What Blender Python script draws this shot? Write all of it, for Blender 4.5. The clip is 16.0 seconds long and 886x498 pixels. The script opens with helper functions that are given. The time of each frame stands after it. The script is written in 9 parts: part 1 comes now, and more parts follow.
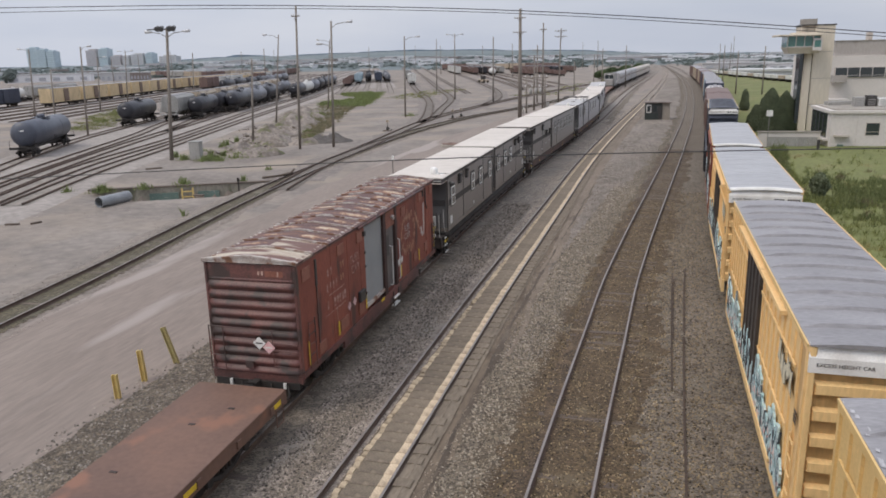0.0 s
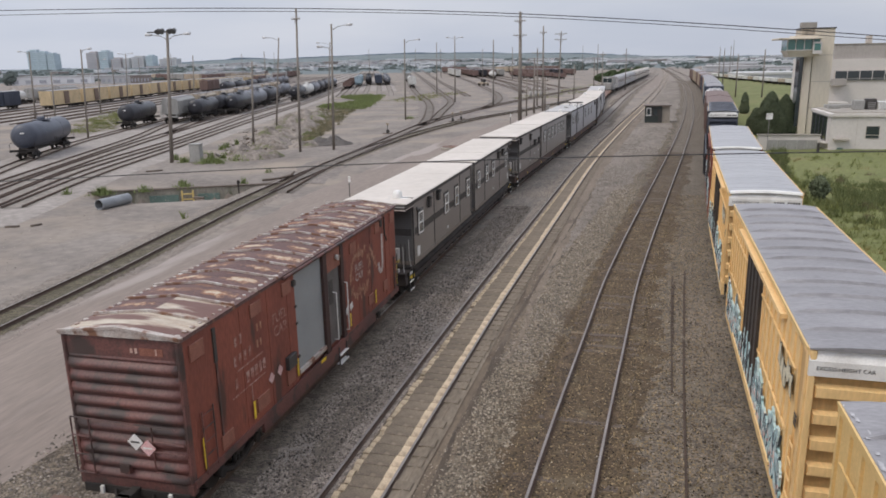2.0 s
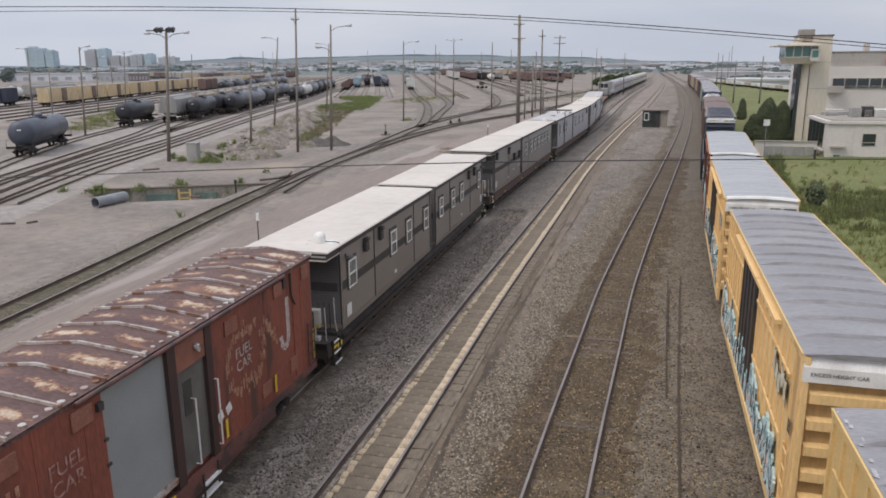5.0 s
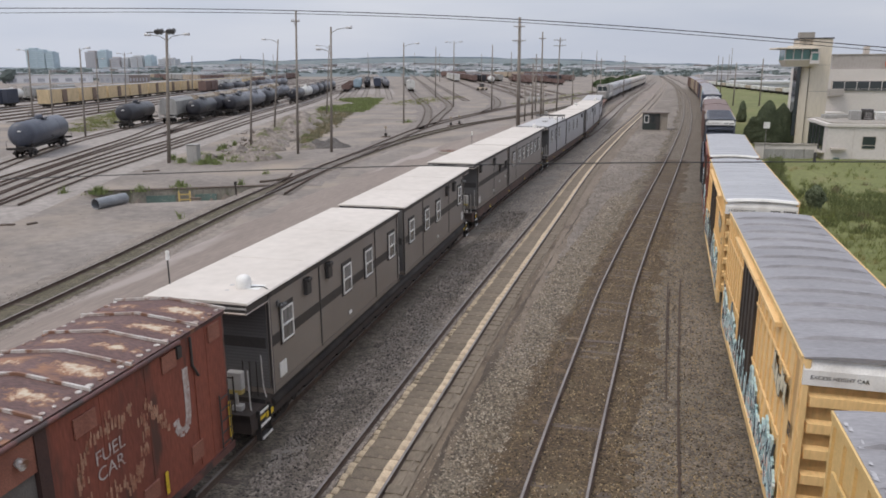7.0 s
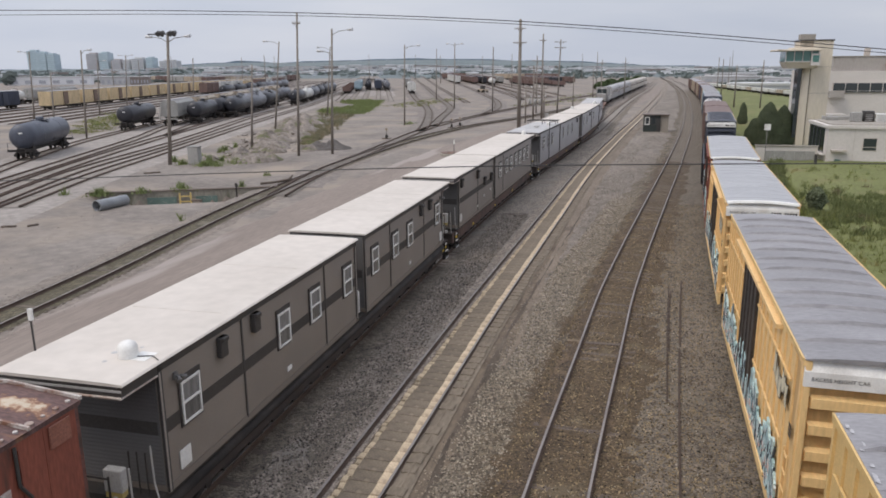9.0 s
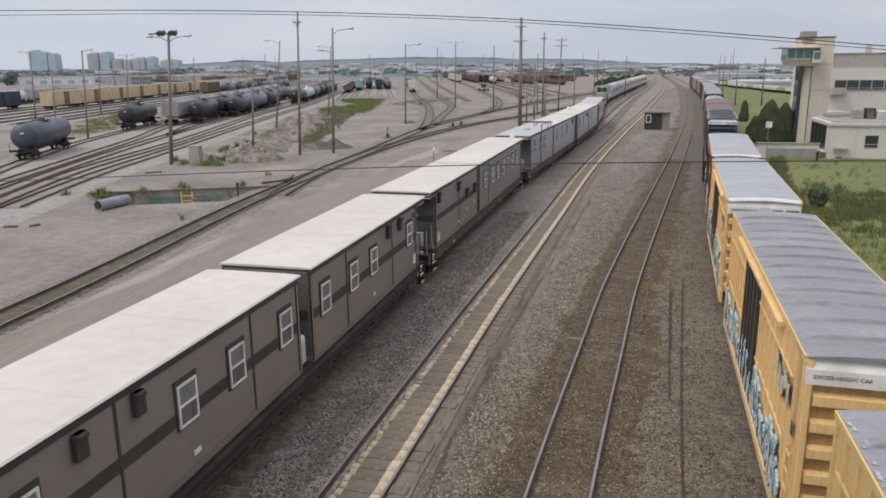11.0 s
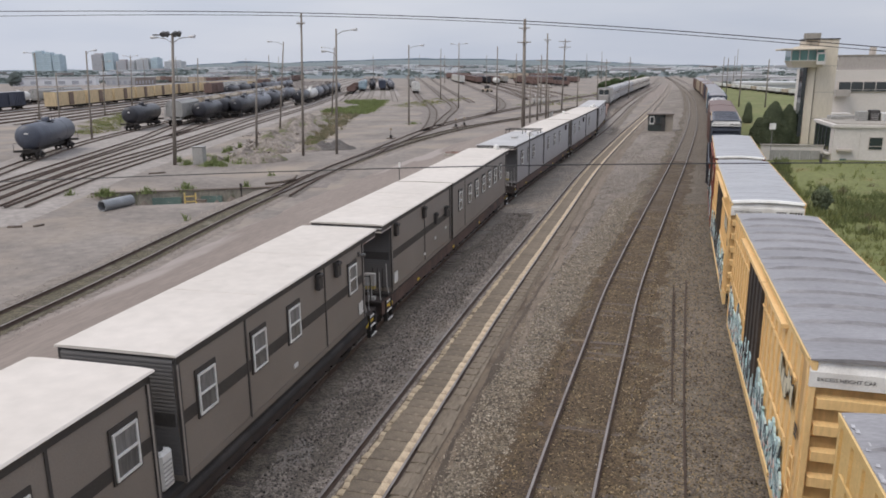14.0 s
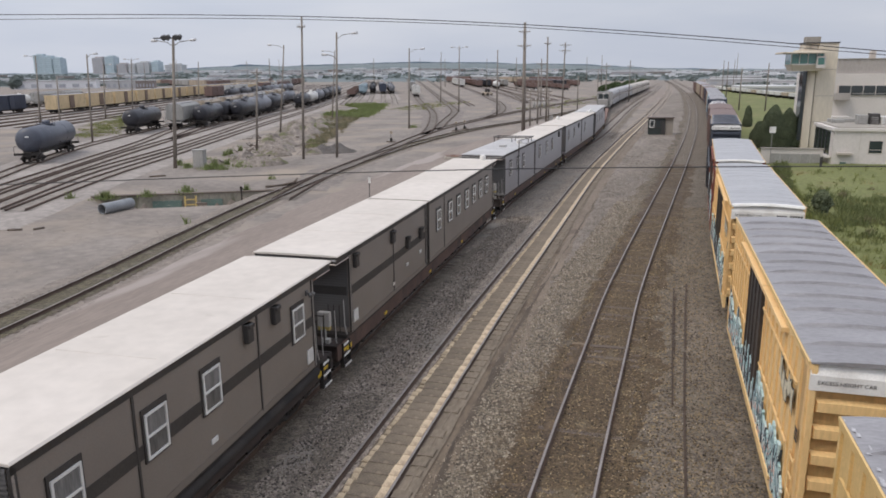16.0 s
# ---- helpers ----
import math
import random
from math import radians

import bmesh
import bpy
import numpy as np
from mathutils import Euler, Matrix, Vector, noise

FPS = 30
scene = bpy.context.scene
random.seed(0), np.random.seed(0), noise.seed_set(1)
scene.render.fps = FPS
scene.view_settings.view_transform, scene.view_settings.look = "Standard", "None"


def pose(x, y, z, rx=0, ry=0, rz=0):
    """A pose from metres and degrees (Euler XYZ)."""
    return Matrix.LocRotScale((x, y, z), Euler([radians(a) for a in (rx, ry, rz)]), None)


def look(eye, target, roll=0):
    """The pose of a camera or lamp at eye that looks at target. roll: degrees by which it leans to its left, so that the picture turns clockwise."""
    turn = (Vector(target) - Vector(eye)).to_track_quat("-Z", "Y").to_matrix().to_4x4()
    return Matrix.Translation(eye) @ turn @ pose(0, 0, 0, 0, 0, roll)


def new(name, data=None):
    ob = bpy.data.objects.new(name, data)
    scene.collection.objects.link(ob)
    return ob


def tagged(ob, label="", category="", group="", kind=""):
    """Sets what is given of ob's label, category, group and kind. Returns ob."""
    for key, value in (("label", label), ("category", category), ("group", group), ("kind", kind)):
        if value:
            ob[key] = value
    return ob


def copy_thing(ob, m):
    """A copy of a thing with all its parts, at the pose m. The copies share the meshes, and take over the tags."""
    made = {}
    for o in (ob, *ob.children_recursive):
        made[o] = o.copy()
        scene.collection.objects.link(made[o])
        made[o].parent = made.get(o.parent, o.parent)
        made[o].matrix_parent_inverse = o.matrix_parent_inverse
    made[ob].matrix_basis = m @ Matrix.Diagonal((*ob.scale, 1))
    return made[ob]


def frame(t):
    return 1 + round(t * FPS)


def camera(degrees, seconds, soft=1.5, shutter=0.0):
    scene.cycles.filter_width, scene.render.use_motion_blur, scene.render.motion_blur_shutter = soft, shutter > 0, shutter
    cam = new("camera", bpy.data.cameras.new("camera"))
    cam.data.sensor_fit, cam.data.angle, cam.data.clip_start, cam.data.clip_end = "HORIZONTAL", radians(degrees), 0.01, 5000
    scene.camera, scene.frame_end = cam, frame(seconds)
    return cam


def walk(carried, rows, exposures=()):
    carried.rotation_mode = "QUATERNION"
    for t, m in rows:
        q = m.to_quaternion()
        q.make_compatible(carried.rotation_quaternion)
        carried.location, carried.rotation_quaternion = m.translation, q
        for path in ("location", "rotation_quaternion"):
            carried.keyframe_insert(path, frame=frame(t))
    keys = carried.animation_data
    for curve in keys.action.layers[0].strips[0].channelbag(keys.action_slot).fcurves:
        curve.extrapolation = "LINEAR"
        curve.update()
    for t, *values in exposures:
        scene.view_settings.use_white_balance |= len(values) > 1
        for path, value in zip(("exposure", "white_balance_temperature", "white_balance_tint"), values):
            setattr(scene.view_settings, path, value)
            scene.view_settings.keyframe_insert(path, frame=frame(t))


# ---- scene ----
# World: y runs along the main tracks away from the bridge, z = 0 is the top of the rails.
EYE = (0.0, 0.0, 10.05)


def aim(pitch, yaw, roll):
    """Camera pose: degrees down, degrees to the left of the tracks, lean."""
    p, w = radians(pitch), radians(yaw)
    way = Vector((-math.sin(w) * math.cos(p), math.cos(w) * math.cos(p), -math.sin(p)))
    return look(EYE, Vector(EYE) + way * 10, roll)


CAMERA_ROWS = [
    (0.0, 14.45, 14.47, -1.32),
    (0.5, 14.28, 14.46, -1.32),
    (1.0, 14.11, 14.46, -1.26),
    (1.5, 14.14, 14.45, -1.28),
    (2.0, 14.24, 14.46, -1.26),
    (2.5, 14.29, 14.46, -1.25),
    (3.0, 14.31, 14.41, -1.18),
    (3.5, 14.26, 14.37, -1.01),
    (4.0, 14.20, 14.29, -0.80),
    (6.5, 13.95, 14.15, -0.36),
    (7.0, 13.93, 14.17, -0.40),
    (7.5, 13.92, 14.18, -0.42),
    (8.0, 13.73, 14.18, -0.40),
    (8.5, 13.69, 14.20, -0.47),
    (9.0, 13.79, 14.23, -0.41),
    (11.5, 13.89, 14.36, -0.65),
    (12.0, 13.72, 14.40, -0.54),
    (12.5, 13.72, 14.44, -0.52),
    (13.0, 13.79, 14.46, -0.58),
    (13.5, 13.80, 14.52, -0.61),
    (14.0, 13.80, 14.58, -0.54),
    (14.5, 13.85, 14.60, -0.52),
    (15.0, 13.80, 14.61, -0.48),
    (15.5, 13.76, 14.60, -0.45),
    (16.0, 13.55, 14.59, -0.51),
]

cam = camera(61.67, 16.0, soft=1.75)
walk(cam, [(t, aim(a, b, c)) for t, a, b, c in CAMERA_ROWS], exposures=[(0.0, 0.0), (16.0, 0.0)])

# ---------------------------------------------------------------- light: bright overcast
world = bpy.data.worlds.new("overcast_sky")
scene.world = world
world.use_nodes = True
wn, wl = world.node_tree.nodes, world.node_tree.links
wn.clear()
SUN_EL, SUN_AZ = 55.0, 228.0
sky = wn.new("ShaderNodeTexSky")
sky.sky_type, sky.sun_disc = "NISHITA", False
sky.sun_elevation, sky.sun_rotation = radians(SUN_EL), radians(SUN_AZ)
sky.air_density, sky.dust_density, sky.ozone_density = 1.0, 4.0, 1.5
coord = wn.new("ShaderNodeTexCoord")
stretch = wn.new("ShaderNodeMapping")
stretch.inputs["Scale"].default_value = (1.0, 1.0, 5.0)
cloud = wn.new("ShaderNodeTexNoise")
cloud.inputs["Scale"].default_value, cloud.inputs["Detail"].default_value = 2.2, 6.0
ramp = wn.new("ShaderNodeValToRGB")
ramp.color_ramp.elements[0].position, ramp.color_ramp.elements[0].color = 0.35, (5.42, 5.86, 6.95, 1)
ramp.color_ramp.elements[1].position, ramp.color_ramp.elements[1].color = 0.72, (7.0, 7.2, 7.9, 1)
mix = wn.new("ShaderNodeMixRGB")
mix.inputs["Fac"].default_value = 0.88
back = wn.new("ShaderNodeBackground")
back.inputs["Strength"].default_value = 0.1
wout = wn.new("ShaderNodeOutputWorld")
wl.new(coord.outputs["Generated"], stretch.inputs["Vector"])
wl.new(stretch.outputs["Vector"], cloud.inputs["Vector"])
wl.new(cloud.outputs["Fac"], ramp.inputs["Fac"])
wl.new(sky.outputs["Color"], mix.inputs["Color1"])
wl.new(ramp.outputs["Color"], mix.inputs["Color2"])
# an overcast sky is brighter overhead than at the horizon
height = wn.new("ShaderNodeSeparateXYZ")
lift = wn.new("ShaderNodeMapRange")
lift.inputs["From Min"].default_value, lift.inputs["From Max"].default_value = 0.08, 0.9
lift.inputs["To Min"].default_value, lift.inputs["To Max"].default_value = 1.0, 1.9
gain = wn.new("ShaderNodeMixRGB")
gain.blend_type = "MULTIPLY"
gain.inputs["Fac"].default_value = 1.0
wl.new(coord.outputs["Generated"], height.inputs["Vector"])
wl.new(height.outputs["Z"], lift.inputs["Value"])
wl.new(mix.outputs["Color"], gain.inputs["Color1"])
wl.new(lift.outputs["Result"], gain.inputs["Color2"])
side = wn.new("ShaderNodeMapRange")
side.inputs["From Min"].default_value, side.inputs["From Max"].default_value = -0.8, 0.5
side.inputs["To Min"].default_value, side.inputs["To Max"].default_value = 1.12, 0.97
toward = wn.new("ShaderNodeMixRGB")
toward.blend_type = "MULTIPLY"
toward.inputs["Fac"].default_value = 1.0
wl.new(height.outputs["X"], side.inputs["Value"])
wl.new(gain.outputs["Color"], toward.inputs["Color1"])
wl.new(side.outputs["Result"], toward.inputs["Color2"])
wl.new(toward.outputs["Color"], back.inputs["Color"])
wl.new(back.outputs["Background"], wout.inputs["Surface"])

sun = new("sun", bpy.data.lights.new("sun", "SUN"))
sun.data.energy, sun.data.angle, sun.data.color = 1.25, radians(25), (1.0, 0.89, 0.74)
az, el = radians(SUN_AZ), radians(SUN_EL)
sun.matrix_world = look((0, 0, 60), (-20 * math.sin(az) * math.cos(el), -20 * math.cos(az) * math.cos(el), 60 - 20 * math.sin(el)))


# ---------------------------------------------------------------- materials
def material(name, base, second=None, scale=3.0, rough=0.8, metal=0.0, bump=0.15, fine=40.0, grain=0.25,
             third=None, cover=0.62, spots=1.2, stretch_by=(1, 1, 1), cells=0.0, vary=0.0, island=0.0, edge=0.08):
    """A surface with variation at two scales. second: broad mottling; third: patches of wear or dirt that begin at cover;
    cells: size of stones (a Voronoi pattern); vary: how much each piece differs."""
    m = bpy.data.materials.new(name)
    m.use_nodes = True
    n, k = m.node_tree.nodes, m.node_tree.links
    bsdf = n["Principled BSDF"]
    bsdf.inputs["Roughness"].default_value = rough
    bsdf.inputs["Metallic"].default_value = metal
    tc = n.new("ShaderNodeTexCoord")
    mp = n.new("ShaderNodeMapping")
    mp.inputs["Scale"].default_value = stretch_by
    k.new(tc.outputs["Object"], mp.inputs["Vector"])

    def tex(size, detail=5.0):
        t = n.new("ShaderNodeTexNoise")
        t.inputs["Scale"].default_value, t.inputs["Detail"].default_value = size, detail
        k.new(mp.outputs["Vector"], t.inputs["Vector"])
        return t.outputs["Fac"]

    def blend(a, b, fac, mode="MIX"):
        x = n.new("ShaderNodeMixRGB")
        x.blend_type = mode
        for socket, v in (("Color1", a), ("Color2", b), ("Fac", fac)):
            if isinstance(v, tuple):
                x.inputs[socket].default_value = (*v[:3], 1)
            elif isinstance(v, float):
                x.inputs[socket].default_value = v
            else:
                k.new(v, x.inputs[socket])
        return x.outputs["Color"]

    def step(fac, lo, hi):
        r = n.new("ShaderNodeMapRange")
        r.inputs["From Min"].default_value, r.inputs["From Max"].default_value = lo, hi
        k.new(fac, r.inputs["Value"])
        return r.outputs["Result"]

    col = base
    second = second or tuple(c * 0.75 for c in base)
    col = blend(base, second, step(tex(scale), 0.35, 0.65))
    small = tex(fine, 3.0)
    col = blend(col, blend(col, tuple(1.0 for c in base), 1.0, "MULTIPLY"), 0.0)
    dark = n.new("ShaderNodeMapRange")
    dark.inputs["From Min"].default_value, dark.inputs["From Max"].default_value = 0.3, 0.7
    dark.inputs["To Min"].default_value, dark.inputs["To Max"].default_value = 1 - grain, 1 + grain
    k.new(small, dark.inputs["Value"])
    col = blend(col, dark.outputs["Result"], 1.0, "MULTIPLY")
    height = small
    if cells:
        v = n.new("ShaderNodeTexVoronoi")
        v.inputs["Scale"].default_value = 1.0 / cells
        k.new(mp.outputs["Vector"], v.inputs["Vector"])
        sep = n.new("ShaderNodeSeparateColor")
        k.new(v.outputs["Color"], sep.inputs["Color"])
        r = n.new("ShaderNodeMapRange")
        r.inputs["To Min"].default_value, r.inputs["To Max"].default_value = 0.52, 1.6
        k.new(sep.outputs["Red"], r.inputs["Value"])
        col = blend(col, r.outputs["Result"], 1.0, "MULTIPLY")
        inv = n.new("ShaderNodeMath")
        inv.operation = "SUBTRACT"
        inv.inputs[0].default_value = 1.0
        k.new(v.outputs["Distance"], inv.inputs[1])
        height = inv.outputs["Value"]
    if third:
        col = blend(col, third, step(tex(spots, 7.0), cover, cover + edge))
    if vary:
        info = n.new("ShaderNodeObjectInfo")
        r = n.new("ShaderNodeMapRange")
        r.inputs["To Min"].default_value, r.inputs["To Max"].default_value = 1 - vary, 1 + vary
        k.new(info.outputs["Random"], r.inputs["Value"])
        col = blend(col, r.outputs["Result"], 1.0, "MULTIPLY")
    if island:
        geo = n.new("ShaderNodeNewGeometry")
        r = n.new("ShaderNodeMapRange")
        r.inputs["To Min"].default_value, r.inputs["To Max"].default_value = 1 - island, 1 + island
        k.new(geo.outputs["Random Per Island"], r.inputs["Value"])
        col = blend(col, r.outputs["Result"], 1.0, "MULTIPLY")
    if isinstance(col, tuple):
        bsdf.inputs["Base Color"].default_value = (*col, 1)
    else:
        k.new(col, bsdf.inputs["Base Color"])
    if bump:
        b = n.new("ShaderNodeBump")
        b.inputs["Strength"].default_value = bump
        b.inputs["Distance"].default_value = 0.03 if not cells else cells * 0.6
        k.new(height, b.inputs["Height"])
        k.new(b.outputs["Normal"], bsdf.inputs["Normal"])
    return m


def worn_middle(m, rust, bare):
    """Paint worn through in the middle of each sheet: a rusty rim round bare pale metal."""
    n, k = m.node_tree.nodes, m.node_tree.links
    target = n["Principled BSDF"].inputs["Base Color"]
    col = target.links[0].from_socket
    tc, info, sep, tex = n.new("ShaderNodeTexCoord"), n.new("ShaderNodeObjectInfo"), n.new("ShaderNodeSeparateXYZ"), n.new("ShaderNodeTexNoise")
    k.new(tc.outputs["Generated"], sep.inputs["Vector"])
    k.new(tc.outputs["Object"], tex.inputs["Vector"])
    tex.inputs["Scale"].default_value, tex.inputs["Detail"].default_value = 4.5, 8.0
    tex.inputs["Roughness"].default_value = 0.7

    def calc(op, a, b):
        x = n.new("ShaderNodeMath")
        x.operation = op
        for i, v in ((0, a), (1, b)):
            if isinstance(v, float):
                x.inputs[i].default_value = v
            else:
                k.new(v, x.inputs[i])
        return x.outputs["Value"]

    dx = calc("DIVIDE", calc("SUBTRACT", sep.outputs["X"], 0.5), 0.42)
    dy = calc("DIVIDE", calc("SUBTRACT", sep.outputs["Y"], 0.5), 0.2)
    d = calc("SQRT", calc("ADD", calc("MULTIPLY", dx, dx), calc("MULTIPLY", dy, dy)), 0.0)
    d = calc("ADD", d, calc("MULTIPLY", calc("SUBTRACT", tex.outputs["Fac"], 0.5), 4.2))
    d = calc("ADD", d, calc("MULTIPLY", info.outputs["Random"], 0.6))
    for c, lo, hi in ((rust, 1.15, 0.6), (bare, 0.85, 0.2)):
        r, x = n.new("ShaderNodeMapRange"), n.new("ShaderNodeMixRGB")
        r.inputs["From Min"].default_value, r.inputs["From Max"].default_value = lo, hi
        k.new(d, r.inputs["Value"])
        k.new(r.outputs["Result"], x.inputs["Fac"])
        k.new(col, x.inputs["Color1"])
        x.inputs["Color2"].default_value = (*c, 1)
        col = x.outputs["Color"]
    k.new(col, target)


def plain_glass(name, tint=(0.03, 0.04, 0.045), rough=0.08):
    m = bpy.data.materials.new(name)
    m.use_nodes = True
    b = m.node_tree.nodes["Principled BSDF"]
    b.inputs["Base Color"].default_value = (*tint, 1)
    b.inputs["Roughness"].default_value = rough
    b.inputs["Specular IOR Level"].default_value = 0.9
    return m


M_DIRT = material("packed_gravel_dirt", (0.23, 0.2, 0.176), (0.165, 0.141, 0.123), 0.11, 0.95, bump=0.6, fine=1.6, grain=0.18,
                  third=(0.285, 0.235, 0.187), cover=0.46, spots=0.12, edge=0.25)
M_ROAD = material("dirt_road_surface", (0.238, 0.195, 0.166), (0.194, 0.156, 0.132), 0.35, 0.9, bump=0.3, fine=8.0, grain=0.12,
                  third=(0.3, 0.256, 0.23), cover=0.57, spots=0.35, stretch_by=(1.0, 0.15, 1.0))
M_BALLAST = material("grey_ballast_stone", (0.25, 0.21, 0.174), (0.185, 0.153, 0.124), 0.5, 0.95, bump=1.0, fine=4.0, grain=0.3, cells=0.055,
                     third=(0.245, 0.215, 0.184), cover=0.58, spots=0.5)
M_BALLAST_DUN = material("dun_ballast_stone", (0.16, 0.132, 0.104), (0.117, 0.096, 0.074), 0.5, 0.95, bump=1.0, fine=4.0, grain=0.3, cells=0.05,
                         third=(0.178, 0.15, 0.118), cover=0.58, spots=0.5)
M_BALLAST_PALE = material("pale_ballast_stone", (0.148, 0.122, 0.092), (0.094, 0.074, 0.054), 0.45, 0.95, bump=1.0, fine=4.0, grain=0.42, cells=0.06,
                          third=(0.103, 0.079, 0.057), cover=0.56, spots=0.6)
M_BALLAST_MID = material("brown_grey_ballast", (0.134, 0.106, 0.074), (0.092, 0.07, 0.047), 0.5, 0.95, bump=1.0, fine=4.0, grain=0.4, cells=0.06,
                         third=(0.12, 0.092, 0.06), cover=0.56, spots=0.6)
M_BALLAST_BROWN = material("oily_brown_ballast", (0.097, 0.068, 0.039), (0.069, 0.047, 0.027), 0.7, 0.9, bump=0.9, fine=5.0, grain=0.32, cells=0.055,
                           third=(0.124, 0.094, 0.058), cover=0.58, spots=0.8)
M_DEPOTBED = material("weedy_dark_track_bed", (0.1, 0.084, 0.054), (0.074, 0.062, 0.04), 0.6, 0.95, bump=0.8, fine=5.0, grain=0.28, cells=0.06,
                      third=(0.165, 0.145, 0.108), cover=0.58, spots=0.6)
M_RUSTBED = material("rust_stained_ballast", (0.082, 0.056, 0.034), (0.058, 0.04, 0.026), 0.8, 0.9, bump=0.8, fine=5.0, grain=0.3, cells=0.055,
                     third=(0.129, 0.088, 0.054), cover=0.55, spots=1.2)
M_SILT = material("brown_silt_strip", (0.148, 0.114, 0.082), (0.106, 0.08, 0.058), 0.8, 0.95, bump=0.35, fine=7.0, grain=0.2,
                  third=(0.084, 0.061, 0.042), cover=0.57, spots=0.9, stretch_by=(1.0, 0.3, 1.0))
M_DRYSILT = material("dry_brown_silt", (0.205, 0.164, 0.126), (0.155, 0.122, 0.094), 0.7, 0.95, bump=0.3, fine=7.0, grain=0.2,
                     third=(0.12, 0.092, 0.07), cover=0.58, spots=0.8, stretch_by=(1.0, 0.3, 1.0))
# Silt coloured darker to stand in for shade down in the rut.
M_GULLY = material("rut_shade_silt", (0.09, 0.07, 0.052), (0.07, 0.054, 0.041), 0.9, 0.95, bump=0.3, fine=7.0, grain=0.2,
                   third=(0.125, 0.1, 0.076), cover=0.54, spots=0.7, stretch_by=(1.0, 0.4, 1.0))
M_TIEEND = material("dusty_tie_end", (0.19, 0.155, 0.117), (0.15, 0.121, 0.091), 1.2, 0.95, bump=0.3, fine=12.0, grain=0.2, vary=0.08, stretch_by=(1.0, 0.3, 1.0))
M_PACKED = material("packed_brown_gravel", (0.198, 0.168, 0.14), (0.152, 0.127, 0.105), 0.3, 0.95, bump=0.5, fine=2.5, grain=0.36,
                    third=(0.25, 0.218, 0.192), cover=0.53, spots=0.25, edge=0.2, stretch_by=(1.0, 0.35, 1.0))
M_STAINED = material("stained_yard_gravel", (0.205, 0.176, 0.156), (0.16, 0.136, 0.12), 0.25, 0.95, bump=0.5, fine=3.0, grain=0.28)
M_YARDDUST = material("dusty_yard_gravel", (0.222, 0.188, 0.16), (0.178, 0.149, 0.126), 0.25, 0.95, bump=0.5, fine=3.0, grain=0.24)
M_STEEL = material("worn_rail_steel", (0.34, 0.305, 0.28), (0.26, 0.228, 0.208), 1.0, 0.48, metal=0.7, bump=0.05, fine=25.0, grain=0.12)
M_RAILRUST = material("rusty_rail_side", (0.11, 0.075, 0.055), (0.08, 0.052, 0.04), 2.0, 0.85, bump=0.2)
M_TIE = material("weathered_timber_tie", (0.15, 0.118, 0.095), (0.09, 0.07, 0.058), 2.5, 0.95, bump=0.4, fine=22.0, stretch_by=(0.3, 3, 1))
M_PLANK = material("crossing_plank", (0.196, 0.158, 0.117), (0.139, 0.110, 0.081), 1.6, 0.92, bump=0.4, fine=16.0, grain=0.22, vary=0.12,
                   third=(0.258, 0.210, 0.153), cover=0.6, spots=1.5)
M_KERB = material("pale_crossing_edge", (0.57, 0.455, 0.315), (0.46, 0.36, 0.25), 1.8, 0.9, bump=0.35, fine=18.0, vary=0.1, third=(0.258, 0.200, 0.142), cover=0.62, spots=2.2)
M_RED = material("faded_boxcar_red", (0.25, 0.073, 0.045), (0.17, 0.051, 0.034), 0.8, 0.72, bump=0.08, fine=20.0, grain=0.2,
                 third=(0.085, 0.04, 0.03), cover=0.575, spots=1.5, stretch_by=(1, 1, 0.22))
M_REDEND = material("dirty_boxcar_end", (0.158, 0.064, 0.054), (0.09, 0.047, 0.043), 0.9, 0.5, bump=0.1, fine=18.0, grain=0.25,
                    third=(0.06, 0.04, 0.036), cover=0.5, spots=1.4)
M_REDROOF = material("rusted_roof_paint", (0.135, 0.078, 0.07), (0.095, 0.052, 0.047), 1.2, 0.75, bump=0.15, fine=16.0, grain=0.3,
                     third=(0.24, 0.12, 0.07), cover=0.6, spots=1.6, stretch_by=(0.5, 1.5, 1))
worn_middle(M_REDROOF, (0.3, 0.145, 0.07), (0.5, 0.42, 0.32))
M_BAREROOF = material("paint_stripped_roof", (0.5, 0.45, 0.37), (0.36, 0.27, 0.2), 1.6, 0.7, bump=0.1, fine=14.0, grain=0.2,
                      third=(0.15, 0.08, 0.066), cover=0.47, spots=0.9, stretch_by=(0.4, 2.2, 1))
M_GALV = material("weathered_galvanised_seam", (0.52, 0.49, 0.46), (0.33, 0.25, 0.21), 2.2, 0.6, metal=0.1, bump=0.1, fine=30.0, grain=0.25, third=(0.2, 0.1, 0.062), cover=0.52, spots=2.6)
M_DOOR = material("grey_door_panel", (0.27, 0.28, 0.28), (0.23, 0.24, 0.24), 0.8, 0.6, bump=0.05, fine=30.0, grain=0.08)
M_YPAINT = material("safety_yellow_paint", (0.72, 0.5, 0.03), (0.55, 0.37, 0.03), 3.0, 0.6, bump=0.05)
M_WPAINT = material("white_paint", (0.75, 0.74, 0.71), (0.6, 0.58, 0.55), 2.0, 0.6, bump=0.05, fine=30.0, grain=0.08)
M_OLDLETTER = material("worn_white_lettering", (0.55, 0.42, 0.36), (0.35, 0.18, 0.14), 6.0, 0.7, bump=0.0)
M_BLACK = material("dark_running_gear", (0.02, 0.018, 0.017), (0.035, 0.028, 0.024), 3.0, 0.8, bump=0.2)
